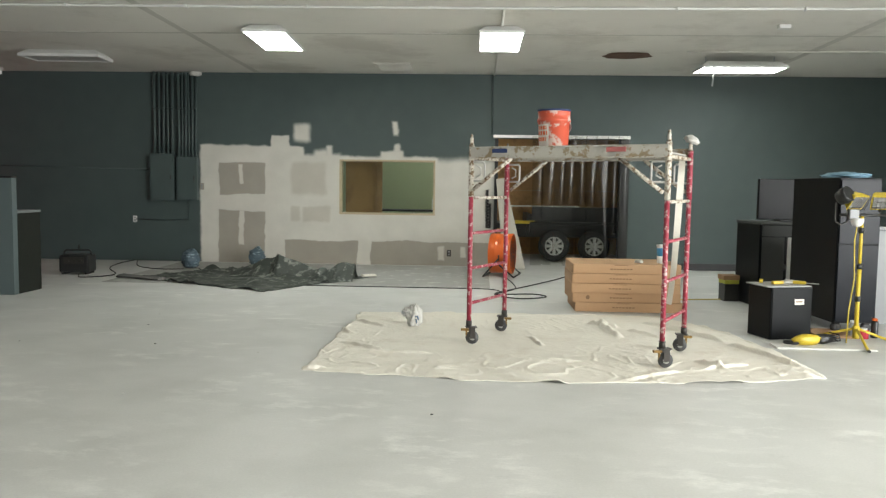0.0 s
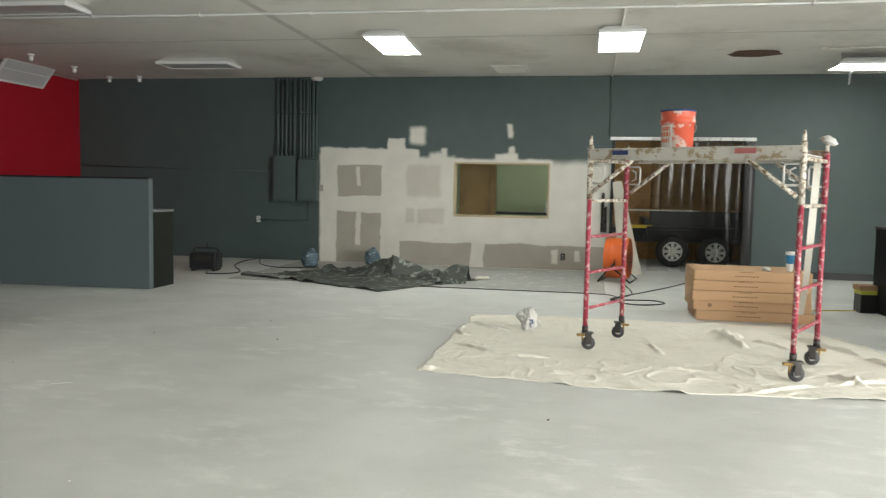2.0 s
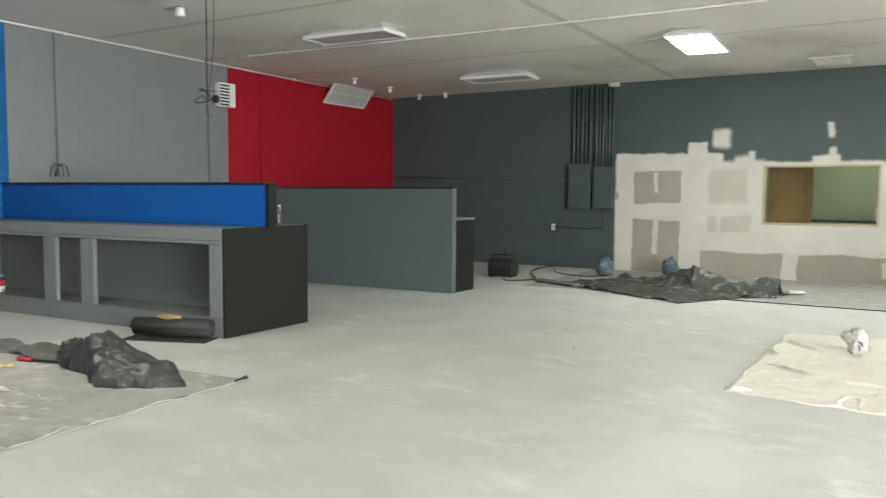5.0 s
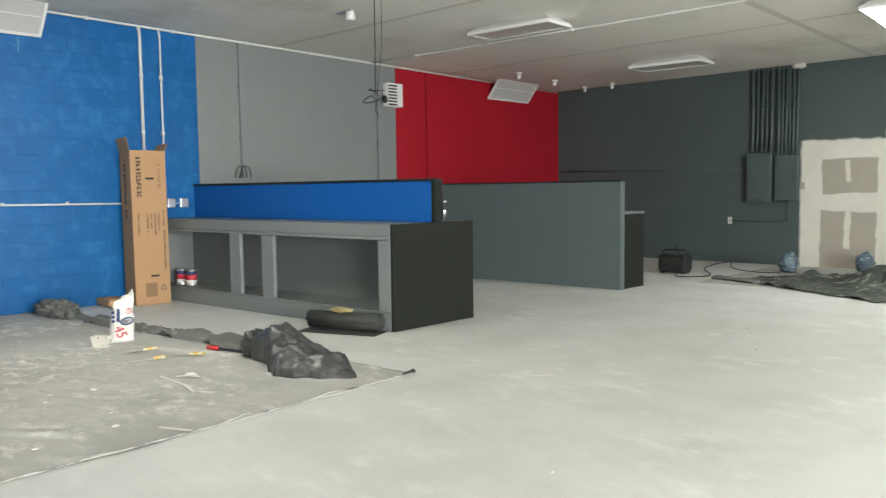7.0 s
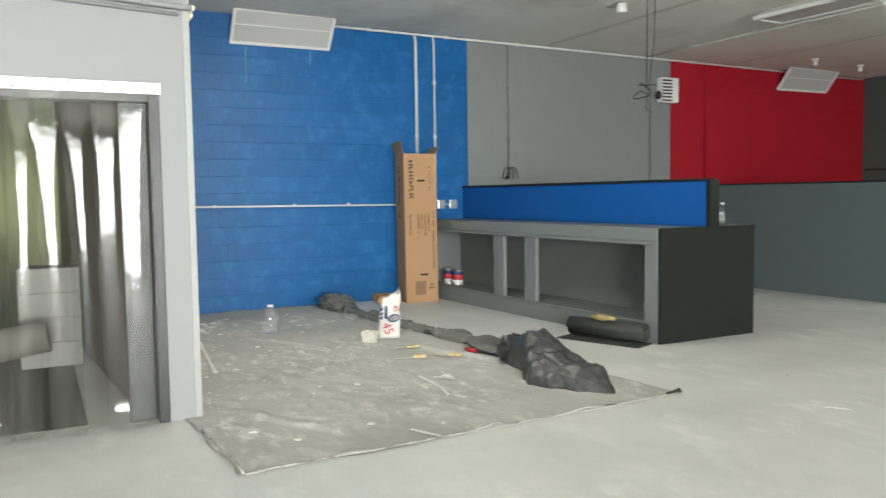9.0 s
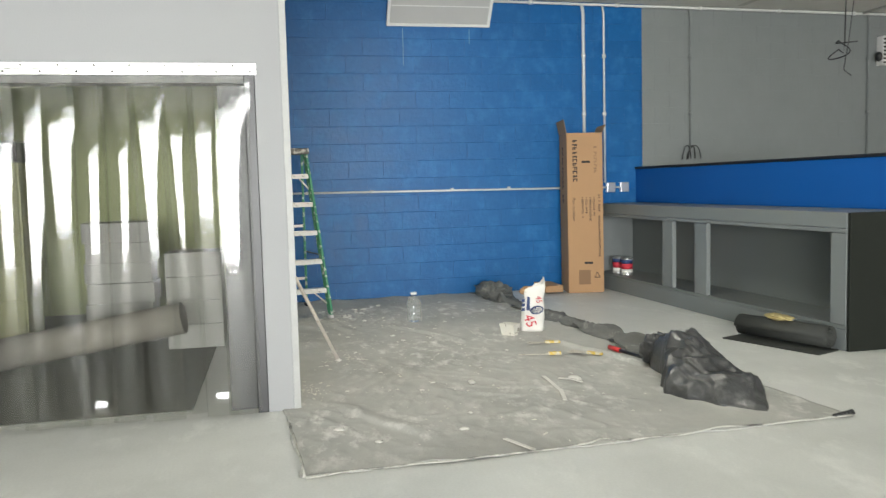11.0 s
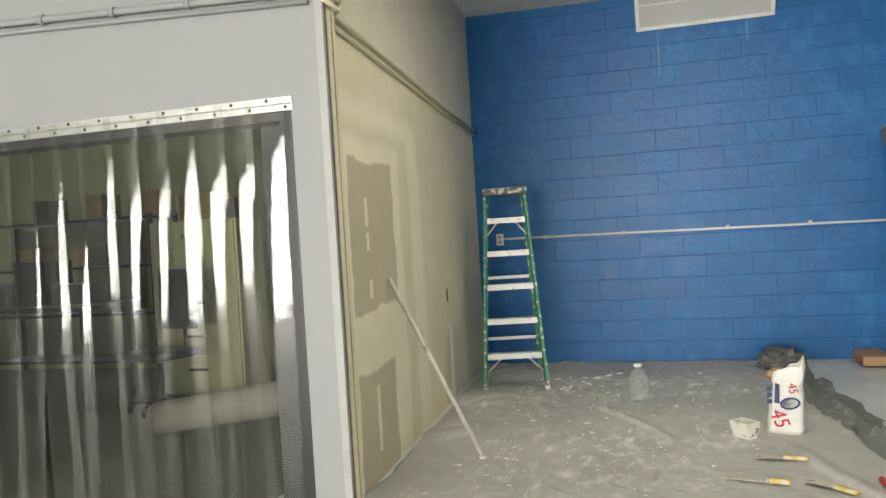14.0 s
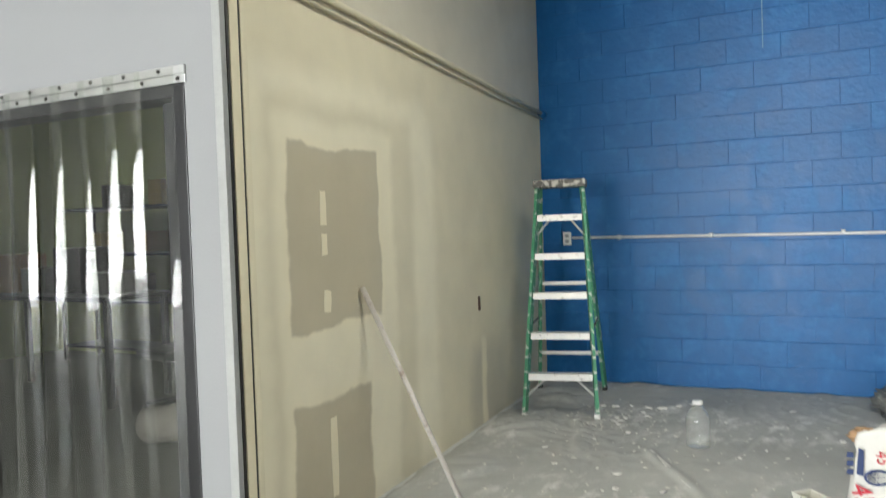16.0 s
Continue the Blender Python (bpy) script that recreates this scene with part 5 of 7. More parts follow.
box_part("knee_panel", (WEST + 0.005, 7.50, CZ + 0.001), (CX + 0.0, 7.60, 1.44), M_BLUEFLAT, counter, "blue painted upstand")
box_part("knee_end", (CX + 0.002, 7.495, CZ + 0.001), (CX + 0.05, 7.61, 1.455), M_COUNTEREND, counter)
box_part("knee_cap", (WEST + 0.005, 7.485, 1.442), (CX + 0.0, 7.615, 1.468), M_BLACKTRIM, counter)
box_part("knee_base", (WEST + 0.005, 7.475, 0.0), (CX - 0.033, 7.60, CZ - 0.001), M_COUNTERIN, counter)
box_part("rear_worktop", (WEST + 0.005, 7.602, CZ - 0.04), (CX - 0.032, CY1, CZ - 0.0), M_COUNTERGREY, counter)
box_part("rear_panel", (WEST + 0.005, CY1 - 0.03, 0.0), (CX - 0.032, CY1 - 0.002, CZ - 0.042), M_TEAL, counter)


def askew(owner, pivot):
    """Built-in units follow the block wall, which is not square to the slate wall."""
    for child in owner.children:
        for v in child.data.vertices:
            v.co.y += 0.056 * (v.co.x - pivot)


askew(counter, CX)
PX, PY = -4.70, 11.05
partition = thing("partition_counter", "slate grey partition with a lower counter behind", "partition")
box_part("front_panel", (WEST + 0.005, PY, 0.0), (PX, PY + 0.10, 1.43), M_TEAL, partition, bevel=0.003)
box_part("cap", (WEST + 0.005, PY - 0.008, 1.431), (PX + 0.003, PY + 0.108, 1.452), M_BLACKTRIM, partition)
box_part("end_panel", (PX - 0.03, PY + 0.102, 0.0), (PX, 11.66, 1.0), M_COUNTEREND, partition, "dark olive end panel")
box_part("worktop", (WEST + 0.005, PY + 0.102, 1.001), (PX + 0.006, 11.67, 1.03), M_COUNTERGREY, partition)
askew(partition, PX)


def bottle(at, r, h, label, material=M_CLEAR):
    b = thing("plastic_bottle", label, "bottle", pose(*at))
    bm = bmesh.new()
    lathe(bm, [(r * 0.8, 0.0), (r, h * 0.03), (r, h * 0.3), (r * 0.93, h * 0.36), (r, h * 0.42), (r, h * 0.62), (r * 0.75, h * 0.76), (r * 0.38, h * 0.86), (r * 0.36, h * 0.93)], 20)
    body = part("body", bm, material, b)
    body.visible_shadow = False
    bm = bmesh.new(); lathe(bm, [(r * 0.42, h * 0.93), (r * 0.42, h), (r * 0.38, h)], 16)
    part("cap", bm, M_WHITEPAINT, b)
    return b


bottle((-4.81, 7.78, CZ), 0.035, 0.21, "clear water bottle standing on the counter")
bottle((-7.12, 4.12, 0.012), 0.072, 0.28, "large clear plastic jug on the drop cloth", M_JUG)
for x, y in ((-8.60, 6.89), (-8.40, 6.91)):
    c = thing("paint_can", "red and white labelled paint can on the shelf", "paint can", pose(x, y, 0.19), "paint cans")
    bm = bmesh.new(); lathe(bm, [(0.066, 0.0), (0.068, 0.006), (0.066, 0.012), (0.066, 0.185), (0.068, 0.19), (0.060, 0.192)], 24)
    part("body", bm, M_STEEL, c)
    bm = bmesh.new(); lathe(bm, [(0.0672, 0.016), (0.0672, 0.07)], 24); part("label_foot", bm, M_WHITEPAPER, c)
    bm = bmesh.new(); lathe(bm, [(0.0672, 0.07), (0.0672, 0.135)], 24); part("label", bm, M_REDINK, c)
    bm = bmesh.new(); lathe(bm, [(0.0672, 0.135), (0.0672, 0.178)], 24); part("label_head", bm, M_BLUEINK, c)
    bm = bmesh.new(); lathe(bm, [(0.052, 0.192), (0.056, 0.197), (0.05, 0.197)], 24); part("lid", bm, M_STEEL, c)

# ---- tall carton leaning by the counter ----
M_CARDTALL = mat("brown_kraft_carton", (0.38, 0.225, 0.115), 0.8, vary=0.08, scale=3, bump=0.08, grain=70)
carton = thing("tall_carton", "tall open brown cardboard carton with black print", "carton", pose(-8.42, 6.19, 0.0, 0, -1.0, -8))
# local x: away from the face's normal is -x, local y runs along the face
W_, D_, H_ = 0.42, 0.40, 1.87
box_part("body", (-D_, 0.0, 0.002), (0.0, W_, H_), M_CARDTALL, carton, bevel=0.006)
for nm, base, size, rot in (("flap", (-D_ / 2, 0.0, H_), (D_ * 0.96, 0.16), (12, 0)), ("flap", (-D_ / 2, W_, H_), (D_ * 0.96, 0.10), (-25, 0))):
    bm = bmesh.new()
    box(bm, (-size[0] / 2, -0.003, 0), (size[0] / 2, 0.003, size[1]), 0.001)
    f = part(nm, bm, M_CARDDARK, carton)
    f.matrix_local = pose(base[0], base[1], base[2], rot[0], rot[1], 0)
# thin dark plate over one side face, its shade put into the colour
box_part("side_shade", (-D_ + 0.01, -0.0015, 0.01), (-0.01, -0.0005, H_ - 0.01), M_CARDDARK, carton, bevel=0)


def face_bar(y0, y1, z0, z1, material=M_INK):
    box_part("print", (0.0005, y0, z0), (0.0022, y1, z1), material, carton, bevel=0)


def print_row(y0, y1, z_top, z_end, count, seed, material=M_INK, weight=0.34, side=False):
    """A line of unreadable print running down the carton: one small mark for each letter, built of a stem and one or two arms."""
    rnd = random.Random(seed)
    bm = bmesh.new()
    step = (z_top - z_end) / count
    for k in range(count):
        if rnd.random() < 0.09:
            continue
        a, b = z_top - step * (k + 0.88), z_top - step * (k + 0.08)
        t, w = (b - a) * weight, (y1 - y0) * weight * 0.7
        bits = [(y0, y1, b - t, b)] if rnd.random() < 0.75 else [(y0, y1, a + t * 0.8, b - t * 0.8)]
        for f in rnd.sample((0.0, 0.5, 1.0), 2):
            c = y0 + (y1 - y0 - w) * f
            bits.append((c, c + w, a, b - t))
        for ya, yb, za, zb in bits:
            if side:
                box(bm, (ya, -0.0032, za), (yb, -0.0017, zb))
            else:
                box(bm, (0.0006, ya, za), (0.0022, yb, zb))
    part("side_print" if side else "print", bm, material, carton)


# print runs from top to bottom; trade marks stay unreadable marks
print_row(0.065, 0.118, 1.80, 1.30, 11, 1)
print_row(0.315, 0.350, 1.72, 1.40, 9, 2, M_INKFAINT, 0.25)
face_bar(0.17, 0.27, 1.52, 1.545)
face_bar(0.19, 0.29, 0.34, 0.365)
for i, (y, z0, z1) in enumerate(((0.36, 0.42, 1.15), (0.30, 0.90, 1.10), (0.255, 0.84, 1.10), (0.21, 0.93, 1.10), (0.165, 0.88, 1.10))):
    print_row(y, y + 0.022, z1, z0, int((z1 - z0) / 0.022), 10 + i, M_INK, 0.3)
    if i:
        face_bar(y + 0.006, y + 0.016, z1 + 0.012, z1 + 0.022)
lettering("print", "Pipe Insulation", 0.046, Matrix(((0, 0, 1, 0.0015), (0, 1, 0, 0), (-1, 0, 0, 0), (0, 0, 0, 1))) @ pose(-1.12, 0.06, 0.0, 0, 0, 0), M_INK, carton)
bm = bmesh.new()
for k in range(3):
    a, b = radians(90 + 120 * k), radians(210 + 120 * k)
    pipe(bm, [(0.001, 0.34 + 0.04 * math.cos(a), 0.20 + 0.04 * math.sin(a)), (0.001, 0.34 + 0.04 * math.cos(b), 0.20 + 0.04 * math.sin(b))], 0.004, 5)
part("print_triangle", bm, M_INK, carton)
box_part("faded_print", (0.0004, 0.12, 0.10), (0.0018, 0.26, 0.27), M_INKFAINT, carton, bevel=0)
print_row(-0.25, -0.19, 1.72, 1.05, 12, 4, M_INK, 0.34, True)
solid("cardboard_scrap", boxes(((-8.86, 5.90, 0.02), (-8.42, 6.12, 0.10)), bevel=0.01), M_CARDTALL, "folded cardboard scrap beside the carton", "cardboard")

# ---- drop cloth corner by the blue wall ----
grey_cloth = cloth("drop_cloth", [(-8.86, 2.58), (-3.25, 2.94), (-3.36, 5.88), (-8.86, 5.10)], 280, 160, 0.016, 2.3, 3, M_GREYCLOTH, "grey canvas drop cloth spattered with plaster", wobble=0.04,
      creases=((-6.95, 3.86, -6.05, 4.36, 0.07, 0.022), (-7.9, 4.6, -6.6, 4.3, 0.10, 0.018), (-5.6, 3.6, -4.3, 3.9, 0.12, 0.018), (-4.9, 4.5, -3.7, 4.2, 0.10, 0.016), (-4.4, 3.2, -3.6, 3.6, 0.10, 0.02), (-6.0, 5.0, -4.8, 5.35, 0.09, 0.03), (-7.6, 3.2, -6.7, 3.5, 0.10, 0.02)),
      folds=((-8.2, 2.9, 0.5, 0.05, 9), (-6.2, 2.95, 0.35, 0.05, 14), (-7.2, 2.9, 0.4, 0.06, 12)))
# pale thread; dark blotches put the shadow under the hem into its colour
M_HEM = mat("frayed_shaded_hem", (0.40, 0.39, 0.35), 0.9, vary=0.3, scale=9, second=(0.06, 0.058, 0.052), spread=0.50, edge=0.12, blotch=3)


def hem(points, r, label):
    bm = bmesh.new(); pipe(bm, points, r, 6)
    solid("cloth_hem", bm, M_HEM, label, "drop cloth")


hem([(-3.225 - 0.042 * (y - 2.94) + 0.025 * noise.noise(Vector((0, y * 2.2, 1))), y,
      0.018 + 0.012 * noise.noise(Vector((3, y * 4, 1))) + 0.016 * math.exp(-((y - 5.06) / 0.10) ** 2) + 0.02 * math.exp(-((y - 4.41) / 0.04) ** 2)) for y in [2.95 + k * 0.04 for k in range(74)]], 0.0048, "frayed curled hem of the drop cloth")
hem([(-3.24 - 0.06 * k, 2.945 - 0.004 * k, 0.016 + 0.022 * abs(math.sin(k * 0.55))) for k in range(14)], 0.007, "lifted frayed hem at the short end of the drop cloth")
bm = bmesh.new()
for k in range(5):
    lump(bm, (-3.345 - 0.006 * k, 5.76 + 0.028 * k, 0.022), (0.012, 0.022, 0.008 + 0.002 * k), k, 0.4, 3, 6, 10)
solid("curled_corner", bm, M_BLACKPLASTIC, "dark curled corner of the drop cloth", "drop cloth")


def fold(points, r, seed, label, material=M_GREYCLOTH):
    bm = bmesh.new()
    rings, sides = [], 12
    pts = [Vector(p) for p in points]
    for i, p in enumerate(pts):
        d = (pts[min(i + 1, len(pts) - 1)] - pts[max(i - 1, 0)]).normalized()
        s = Vector((-d.y, d.x, 0))
        ring = []
        for k in range(sides):
            a = math.tau * k / sides
            rr = r * (1 + 0.7 * noise.noise(Vector((p.x * 2.2, p.y * 2, seed))) + 0.5 * noise.noise(Vector((p.x * 6 + math.cos(a), p.y * 6 + math.sin(a), seed))))
            ring.append(bm.verts.new(p + s * math.cos(a) * rr * 2.1 + Vector((0, 0, max(-p.z + 0.004, math.sin(a) * rr * 0.6)))))
        rings.append(ring)
    for ra, rb in zip(rings, rings[1:]):
        for k in range(sides):
            f = bm.faces.new((ra[k], ra[(k + 1) % sides], rb[(k + 1) % sides], rb[k])); f.smooth = True
    bm.faces.new(rings[0][::-1]); bm.faces.new(rings[-1])
    return solid("folded_cloth", bm, material, label, "cloth")


M_FOLD = mat("dark_grey_cloth", (0.15, 0.152, 0.142), 0.9, vary=0.25, scale=6, bump=0.4, grain=40, second=(0.27, 0.27, 0.25), spread=0.55, edge=0.1, blotch=5)
cloth("folded_cloth", [(-8.80, 5.10), (-4.80, 5.52), (-4.80, 5.80), (-8.76, 5.36)], 200, 28, 0.03, 3.0, 6, M_FOLD, "dark grey cloth folded back along the drop cloth", wobble=0.09, base=0.014, rumple=1.3, lift=0.05, category="cloth",
      creases=((-8.7, 5.22, -7.3, 5.33, 0.07, 0.055), (-7.4, 5.40, -6.1, 5.50, 0.06, 0.05), (-6.3, 5.50, -4.9, 5.68, 0.06, 0.055), (-8.3, 5.30, -7.9, 5.20, 0.07, 0.05), (-5.6, 5.55, -5.1, 5.74, 0.05, 0.05)))
bm = bmesh.new()
lump(bm, (-8.45, 5.27, 0.07), (0.30, 0.15, 0.085), 7, 0.42, 3.4, 26, 40)
solid("folded_cloth", bm, M_FOLD, "bunched dark grey cloth by the blue wall", "cloth")

def bag_mesh():
    """A slumped half-empty bag: a leaning hump at one end, a pinched waist and a lower peak, falling to a flat tail."""
    bm = bmesh.new()
    foot = [(-0.60, 0.03), (-0.51, -0.09), (-0.20, -0.13), (0.15, -0.33), (0.50, -0.14), (0.67, 0.04), (0.40, 0.22), (0.0, 0.28), (-0.42, 0.22)]
    spine = [(-0.62, 0.20), (-0.50, 0.30), (-0.30, 0.335), (-0.10, 0.29), (0.10, 0.195), (0.22, 0.150), (0.34, 0.195), (0.43, 0.16), (0.55, 0.085), (0.67, 0.04)]

    def reach(a):
        d, best = Vector((math.cos(a), math.sin(a))), 0.3
        for p, q in zip(foot, foot[1:] + foot[:1]):
            e = Vector((q[0] - p[0], q[1] - p[1]))
            det = d.x * -e.y + d.y * e.x
            if abs(det) > 1e-9:
                r = (p[0] * -e.y + p[1] * e.x) / det
                w = (d.x * p[1] - d.y * p[0]) / det
                if r > 0 and -0.001 <= w <= 1.001:
                    best = r
        return best

    def tall(x):
        for (a, ha), (b, hb) in zip(spine, spine[1:]):
            if x <= b:
                f = max(0.0, (x - a) / (b - a))
                return ha + (hb - ha) * f * f * (3 - 2 * f)
        return spine[-1][1]

    rings, sides = 34, 96
    rows = []
    for i in range(1, rings + 1):
        rho = (i / rings) ** 0.8
        row = []
        for k in range(sides):
            a = math.tau * k / sides
            r = reach(a) * (1 + 0.05 * noise.noise(Vector((math.cos(a) * 3, math.sin(a) * 3, 2))))
            x, y = r * rho * math.cos(a), r * rho * math.sin(a)
            h = tall(x)
            pull = Vector((x * 2.2 + 0.8 * y, y * 3.4 - 0.7 * x, 0.5))
            fold = 1 - abs(noise.noise(pull * 1.5 + Vector((0, 0, h * 3)))) * 3.2
            fine = 1 - abs(noise.noise(pull * 4.6 + Vector((4, 1, 7)))) * 3.6
            body = max(0.0, 1 - rho ** 3.0) ** 0.62
            z = h * body * (1 + 0.14 * fold + 0.06 * fine) + 0.028 * fold * (1 - body) * (1 if rho < 0.97 else 0)
            push = 0.022 * fold + 0.012 * fine
            lean = -0.22 * z * max(0.0, min(1.0, 0.3 - x * 1.3))
            row.append(bm.verts.new((x + lean + push * math.cos(a), y + push * math.sin(a), max(0.003, z))))
        rows.append(row)
    top = bm.verts.new((0.0, 0.0, tall(0.0) * 1.02))
    for k in range(sides):
        f = bm.faces.new((top, rows[0][k], rows[0][(k + 1) % sides])); f.smooth = True
    for ra, rb in zip(rows, rows[1:]):
        for k in range(sides):
            f = bm.faces.new((ra[k], rb[k], rb[(k + 1) % sides], ra[(k + 1) % sides])); f.smooth = True
    bm.faces.new(rows[-1][::-1])
    return bm


bin_bag = thing("bin_bag", "crumpled dusty black plastic bin bag on the floor", "bag", pose(-4.22, 5.45, 0.0) @ Matrix.Diagonal((0.98, 0.95, 0.90, 1.0)))
part("bag_body", bag_mesh(), M_BAG, bin_bag)
bm = bmesh.new(); lump(bm, (-0.56, 0.0, 0.13), (0.10, 0.11, 0.11), 6, 0.3, 2.6, 22, 34)
part("gathered_mouth", bm, M_BAG, bin_bag)
st = thing("broom_stick", "dark stick with a red grip lying on the cloth", "stick")
bm = bmesh.new(); rod(bm, (-5.18, 5.355, 0.033), (-4.45, 5.44, 0.06), 0.013); part("shaft", bm, M_BLACKPLASTIC, st)
bm = bmesh.new(); rod(bm, (-5.33, 5.337, 0.031), (-5.18, 5.355, 0.033), 0.018); part("grip", bm, M_REDHANDLE, st)

mat_roll = thing("rolled_mat", "rolled dark rubber mat before the counter", "mat")
bm = bmesh.new()
a0, a1 = Vector((-5.52, 6.58, 0.0)), Vector((-4.80, 6.86, 0.0))
dirv = (a1 - a0).normalized(); nrm = Vector((dirv.y, -dirv.x, 0))
prev = []
for k in range(46):
    ang = k * 0.36
    r = 0.095 - 0.0014 * k
    off = nrm * (math.cos(ang) * r) + Vector((0, 0, 0.10 + math.sin(ang) * r))
    cur = [bm.verts.new(a0 + off), bm.verts.new(a1 + off)]
    if prev:
        f = bm.faces.new((prev[0], prev[1], cur[1], cur[0])); f.smooth = True
    prev = cur
ob = part("roll", bm, M_MAT, mat_roll)
sol = ob.modifiers.new("thickness", "SOLIDIFY"); sol.thickness = 0.006
bm = bmesh.new()
q = [a0 + nrm * 0.20 - dirv * 0.03, a1 + nrm * 0.20 + dirv * 0.03, a1 - nrm * 0.06 + dirv * 0.03, a0 - nrm * 0.06 - dirv * 0.03]
lo = [bm.verts.new((p.x, p.y, 0.001)) for p in q]; hi = [bm.verts.new((p.x, p.y, 0.010)) for p in q]
bm.faces.new(hi); bm.faces.new(lo)
for k in range(4):
    bm.faces.new((lo[k], lo[(k + 1) % 4], hi[(k + 1) % 4], hi[k]))
part("loose_end", bm, M_MAT, mat_roll)
bm = bmesh.new(); lump(bm, (-5.2, 6.70, 0.205), (0.12, 0.06, 0.018), 4, 0.4, flat=False)
solid("rag", bm, mat("ochre_rag", (0.42, 0.34, 0.15), 0.9, vary=0.2, scale=12), "crumpled ochre rag on the rolled mat", "rag")

# sack of joint compound, mud pan, knives, pole, scraps
sack = thing("plaster_sack", "open white paper sack with red and blue print", "sack", pose(-6.30, 5.03, 0.014, 0, 0, 72) @ Matrix.Diagonal((1.0, 0.98, 0.86, 1.0)))
bm = bmesh.new()
rings = []
for j in range(15):
    t = j / 14
    w, d = 0.108 * (1 - 0.22 * t) + 0.012 * noise.noise(Vector((t * 5, 1, 2))), 0.085 * (1 - 0.45 * t)
    rings.append([bm.verts.new((w * math.copysign(abs(math.cos(a)) ** 0.55, math.cos(a)) + 0.03 * t + 0.010 * noise.noise(Vector((a * 2, t * 7, 3))), d * math.copysign(abs(math.sin(a)) ** 0.55, math.sin(a)) + 0.010 * noise.noise(Vector((a * 3, t * 8, 9))),
                                0.46 * t * (1 + (0.04 * math.sin(a * 2) + 0.13 * math.cos(a) * (j - 11) / 3 + 0.07 * noise.noise(Vector((a * 3, 0, 4))) if j > 11 else 0)))) for a in [k * math.tau / 32 for k in range(32)]])
for ra, rb in zip(rings, rings[1:]):
    for k in range(32):
        f = bm.faces.new((ra[k], ra[(k + 1) % 32], rb[(k + 1) % 32], rb[k])); f.smooth = True
bm.faces.new(rings[0][::-1])
body = part("body", bm, M_WHITEPAPER, sack)
sol = body.modifiers.new("paper", "SOLIDIFY"); sol.thickness = 0.003
bm = bmesh.new(); lump(bm, (-0.01, 0, 0.405), (0.085, 0.042, 0.04), 2, 0.3, flat=False)
part("folded_mouth", bm, M_CARDDARK, sack, "torn brown inner paper")


def on_sack(name, outline, material):
    bm = bmesh.new()
    plate(bm, outline, lambda u, v, o: (u, -0.093 + 0.09 * v * 0.42 - o, v), 0.002)
    part(name, bm, material, sack)


def ellipse(cx, cz, rx, rz, tilt=0.0, n=20):
    return [(cx + rx * math.cos(a) * math.cos(tilt) - rz * math.sin(a) * math.sin(tilt), cz + rx * math.cos(a) * math.sin(tilt) + rz * math.sin(a) * math.cos(tilt)) for a in [k * math.tau / n for k in range(n)]]


on_sack("print_oval", ellipse(0.045, 0.22, 0.06, 0.042, 0.3), M_BLUEINK)
on_sack("print_oval_inner", ellipse(0.045, 0.22, 0.048, 0.030, 0.3), M_WHITEPAPER)
on_sack("print_bar", [(0.01, 0.205), (0.08, 0.225), (0.08, 0.238), (0.01, 0.218)], M_BLUEINK)
on_sack("print_panel", [(-0.045, 0.22), (-0.015, 0.215), (-0.012, 0.35), (-0.035, 0.36)], M_BLUEINK)
for zz in (0.21, 0.255, 0.30):
    on_sack("print_block", [(-0.088, zz), (-0.058, zz + 0.004), (-0.056, zz + 0.034), (-0.083, zz + 0.03)], M_BLUEINK)
lettering("print_small_number", "45", 0.075, Matrix.Translation((0.035, -0.087, 0.36)) @ pose(0, 0, 0, 93, 0, 0) @ pose(0, 0, 0, 0, 0, -82), M_REDINK, sack, "small red number 45")
lettering("print_number", "45", 0.13, Matrix.Translation((-0.075, -0.098, 0.16)) @ pose(0, 0, 0, 93, 0, 0) @ pose(0, 0, 0, 0, 0, -72), M_REDINK, sack, "red number 45")

pan = thing("mud_pan", "white plaster-coated mud pan", "mud pan", pose(-6.14, 4.78, 0.014, 0, 0, 40))
pan.scale = (0.44, 0.9, 1.0)
bm = bmesh.new()
outer = [[bm.verts.new((x * sx, y * sy, z)) for x, y in ((-1, -1), (1, -1), (1, 1), (-1, 1))] for sx, sy, z in ((0.14, 0.035, 0.0), (0.165, 0.06, 0.10), (0.155, 0.052, 0.10), (0.13, 0.03, 0.012))]
for ra, rb in zip(outer, outer[1:]):
    for k in range(4):
        bm.faces.new((ra[k], ra[(k + 1) % 4], rb[(k + 1) % 4], rb[k]))
bm.faces.new(outer[0][::-1]); bm.faces.new(outer[-1])
part("body", bm, mat("plaster_coated_tin", (0.62, 0.60, 0.53), 0.7, vary=0.1, scale=20, second=(0.16, 0.13, 0.10), spread=0.60, edge=0.04, blotch=22), pan)


M_DIRTYBLADE = mat("plaster_smeared_blade", (0.46, 0.43, 0.36), 0.65, vary=0.2, scale=20, second=(0.22, 0.20, 0.17), spread=0.56, edge=0.06, blotch=20)


M_DULLYELLOW = mat("plaster_smeared_yellow", (0.52, 0.36, 0.06), 0.6, vary=0.2, scale=20, second=(0.50, 0.46, 0.34), spread=0.52, edge=0.06, blotch=24)


def putty_knife(m, label):
    k = thing("putty_knife", label, "putty knife", m, "putty knives")
    bm = bmesh.new()
    prof = [(-0.045, -0.19), (0.045, -0.19), (0.016, -0.05), (-0.016, -0.05)]
    plate(bm, prof, lambda u, v, o: (u, v, 0.012 + o), 0.0015)
    part("blade", bm, M_DIRTYBLADE, k)
    bm = bmesh.new()
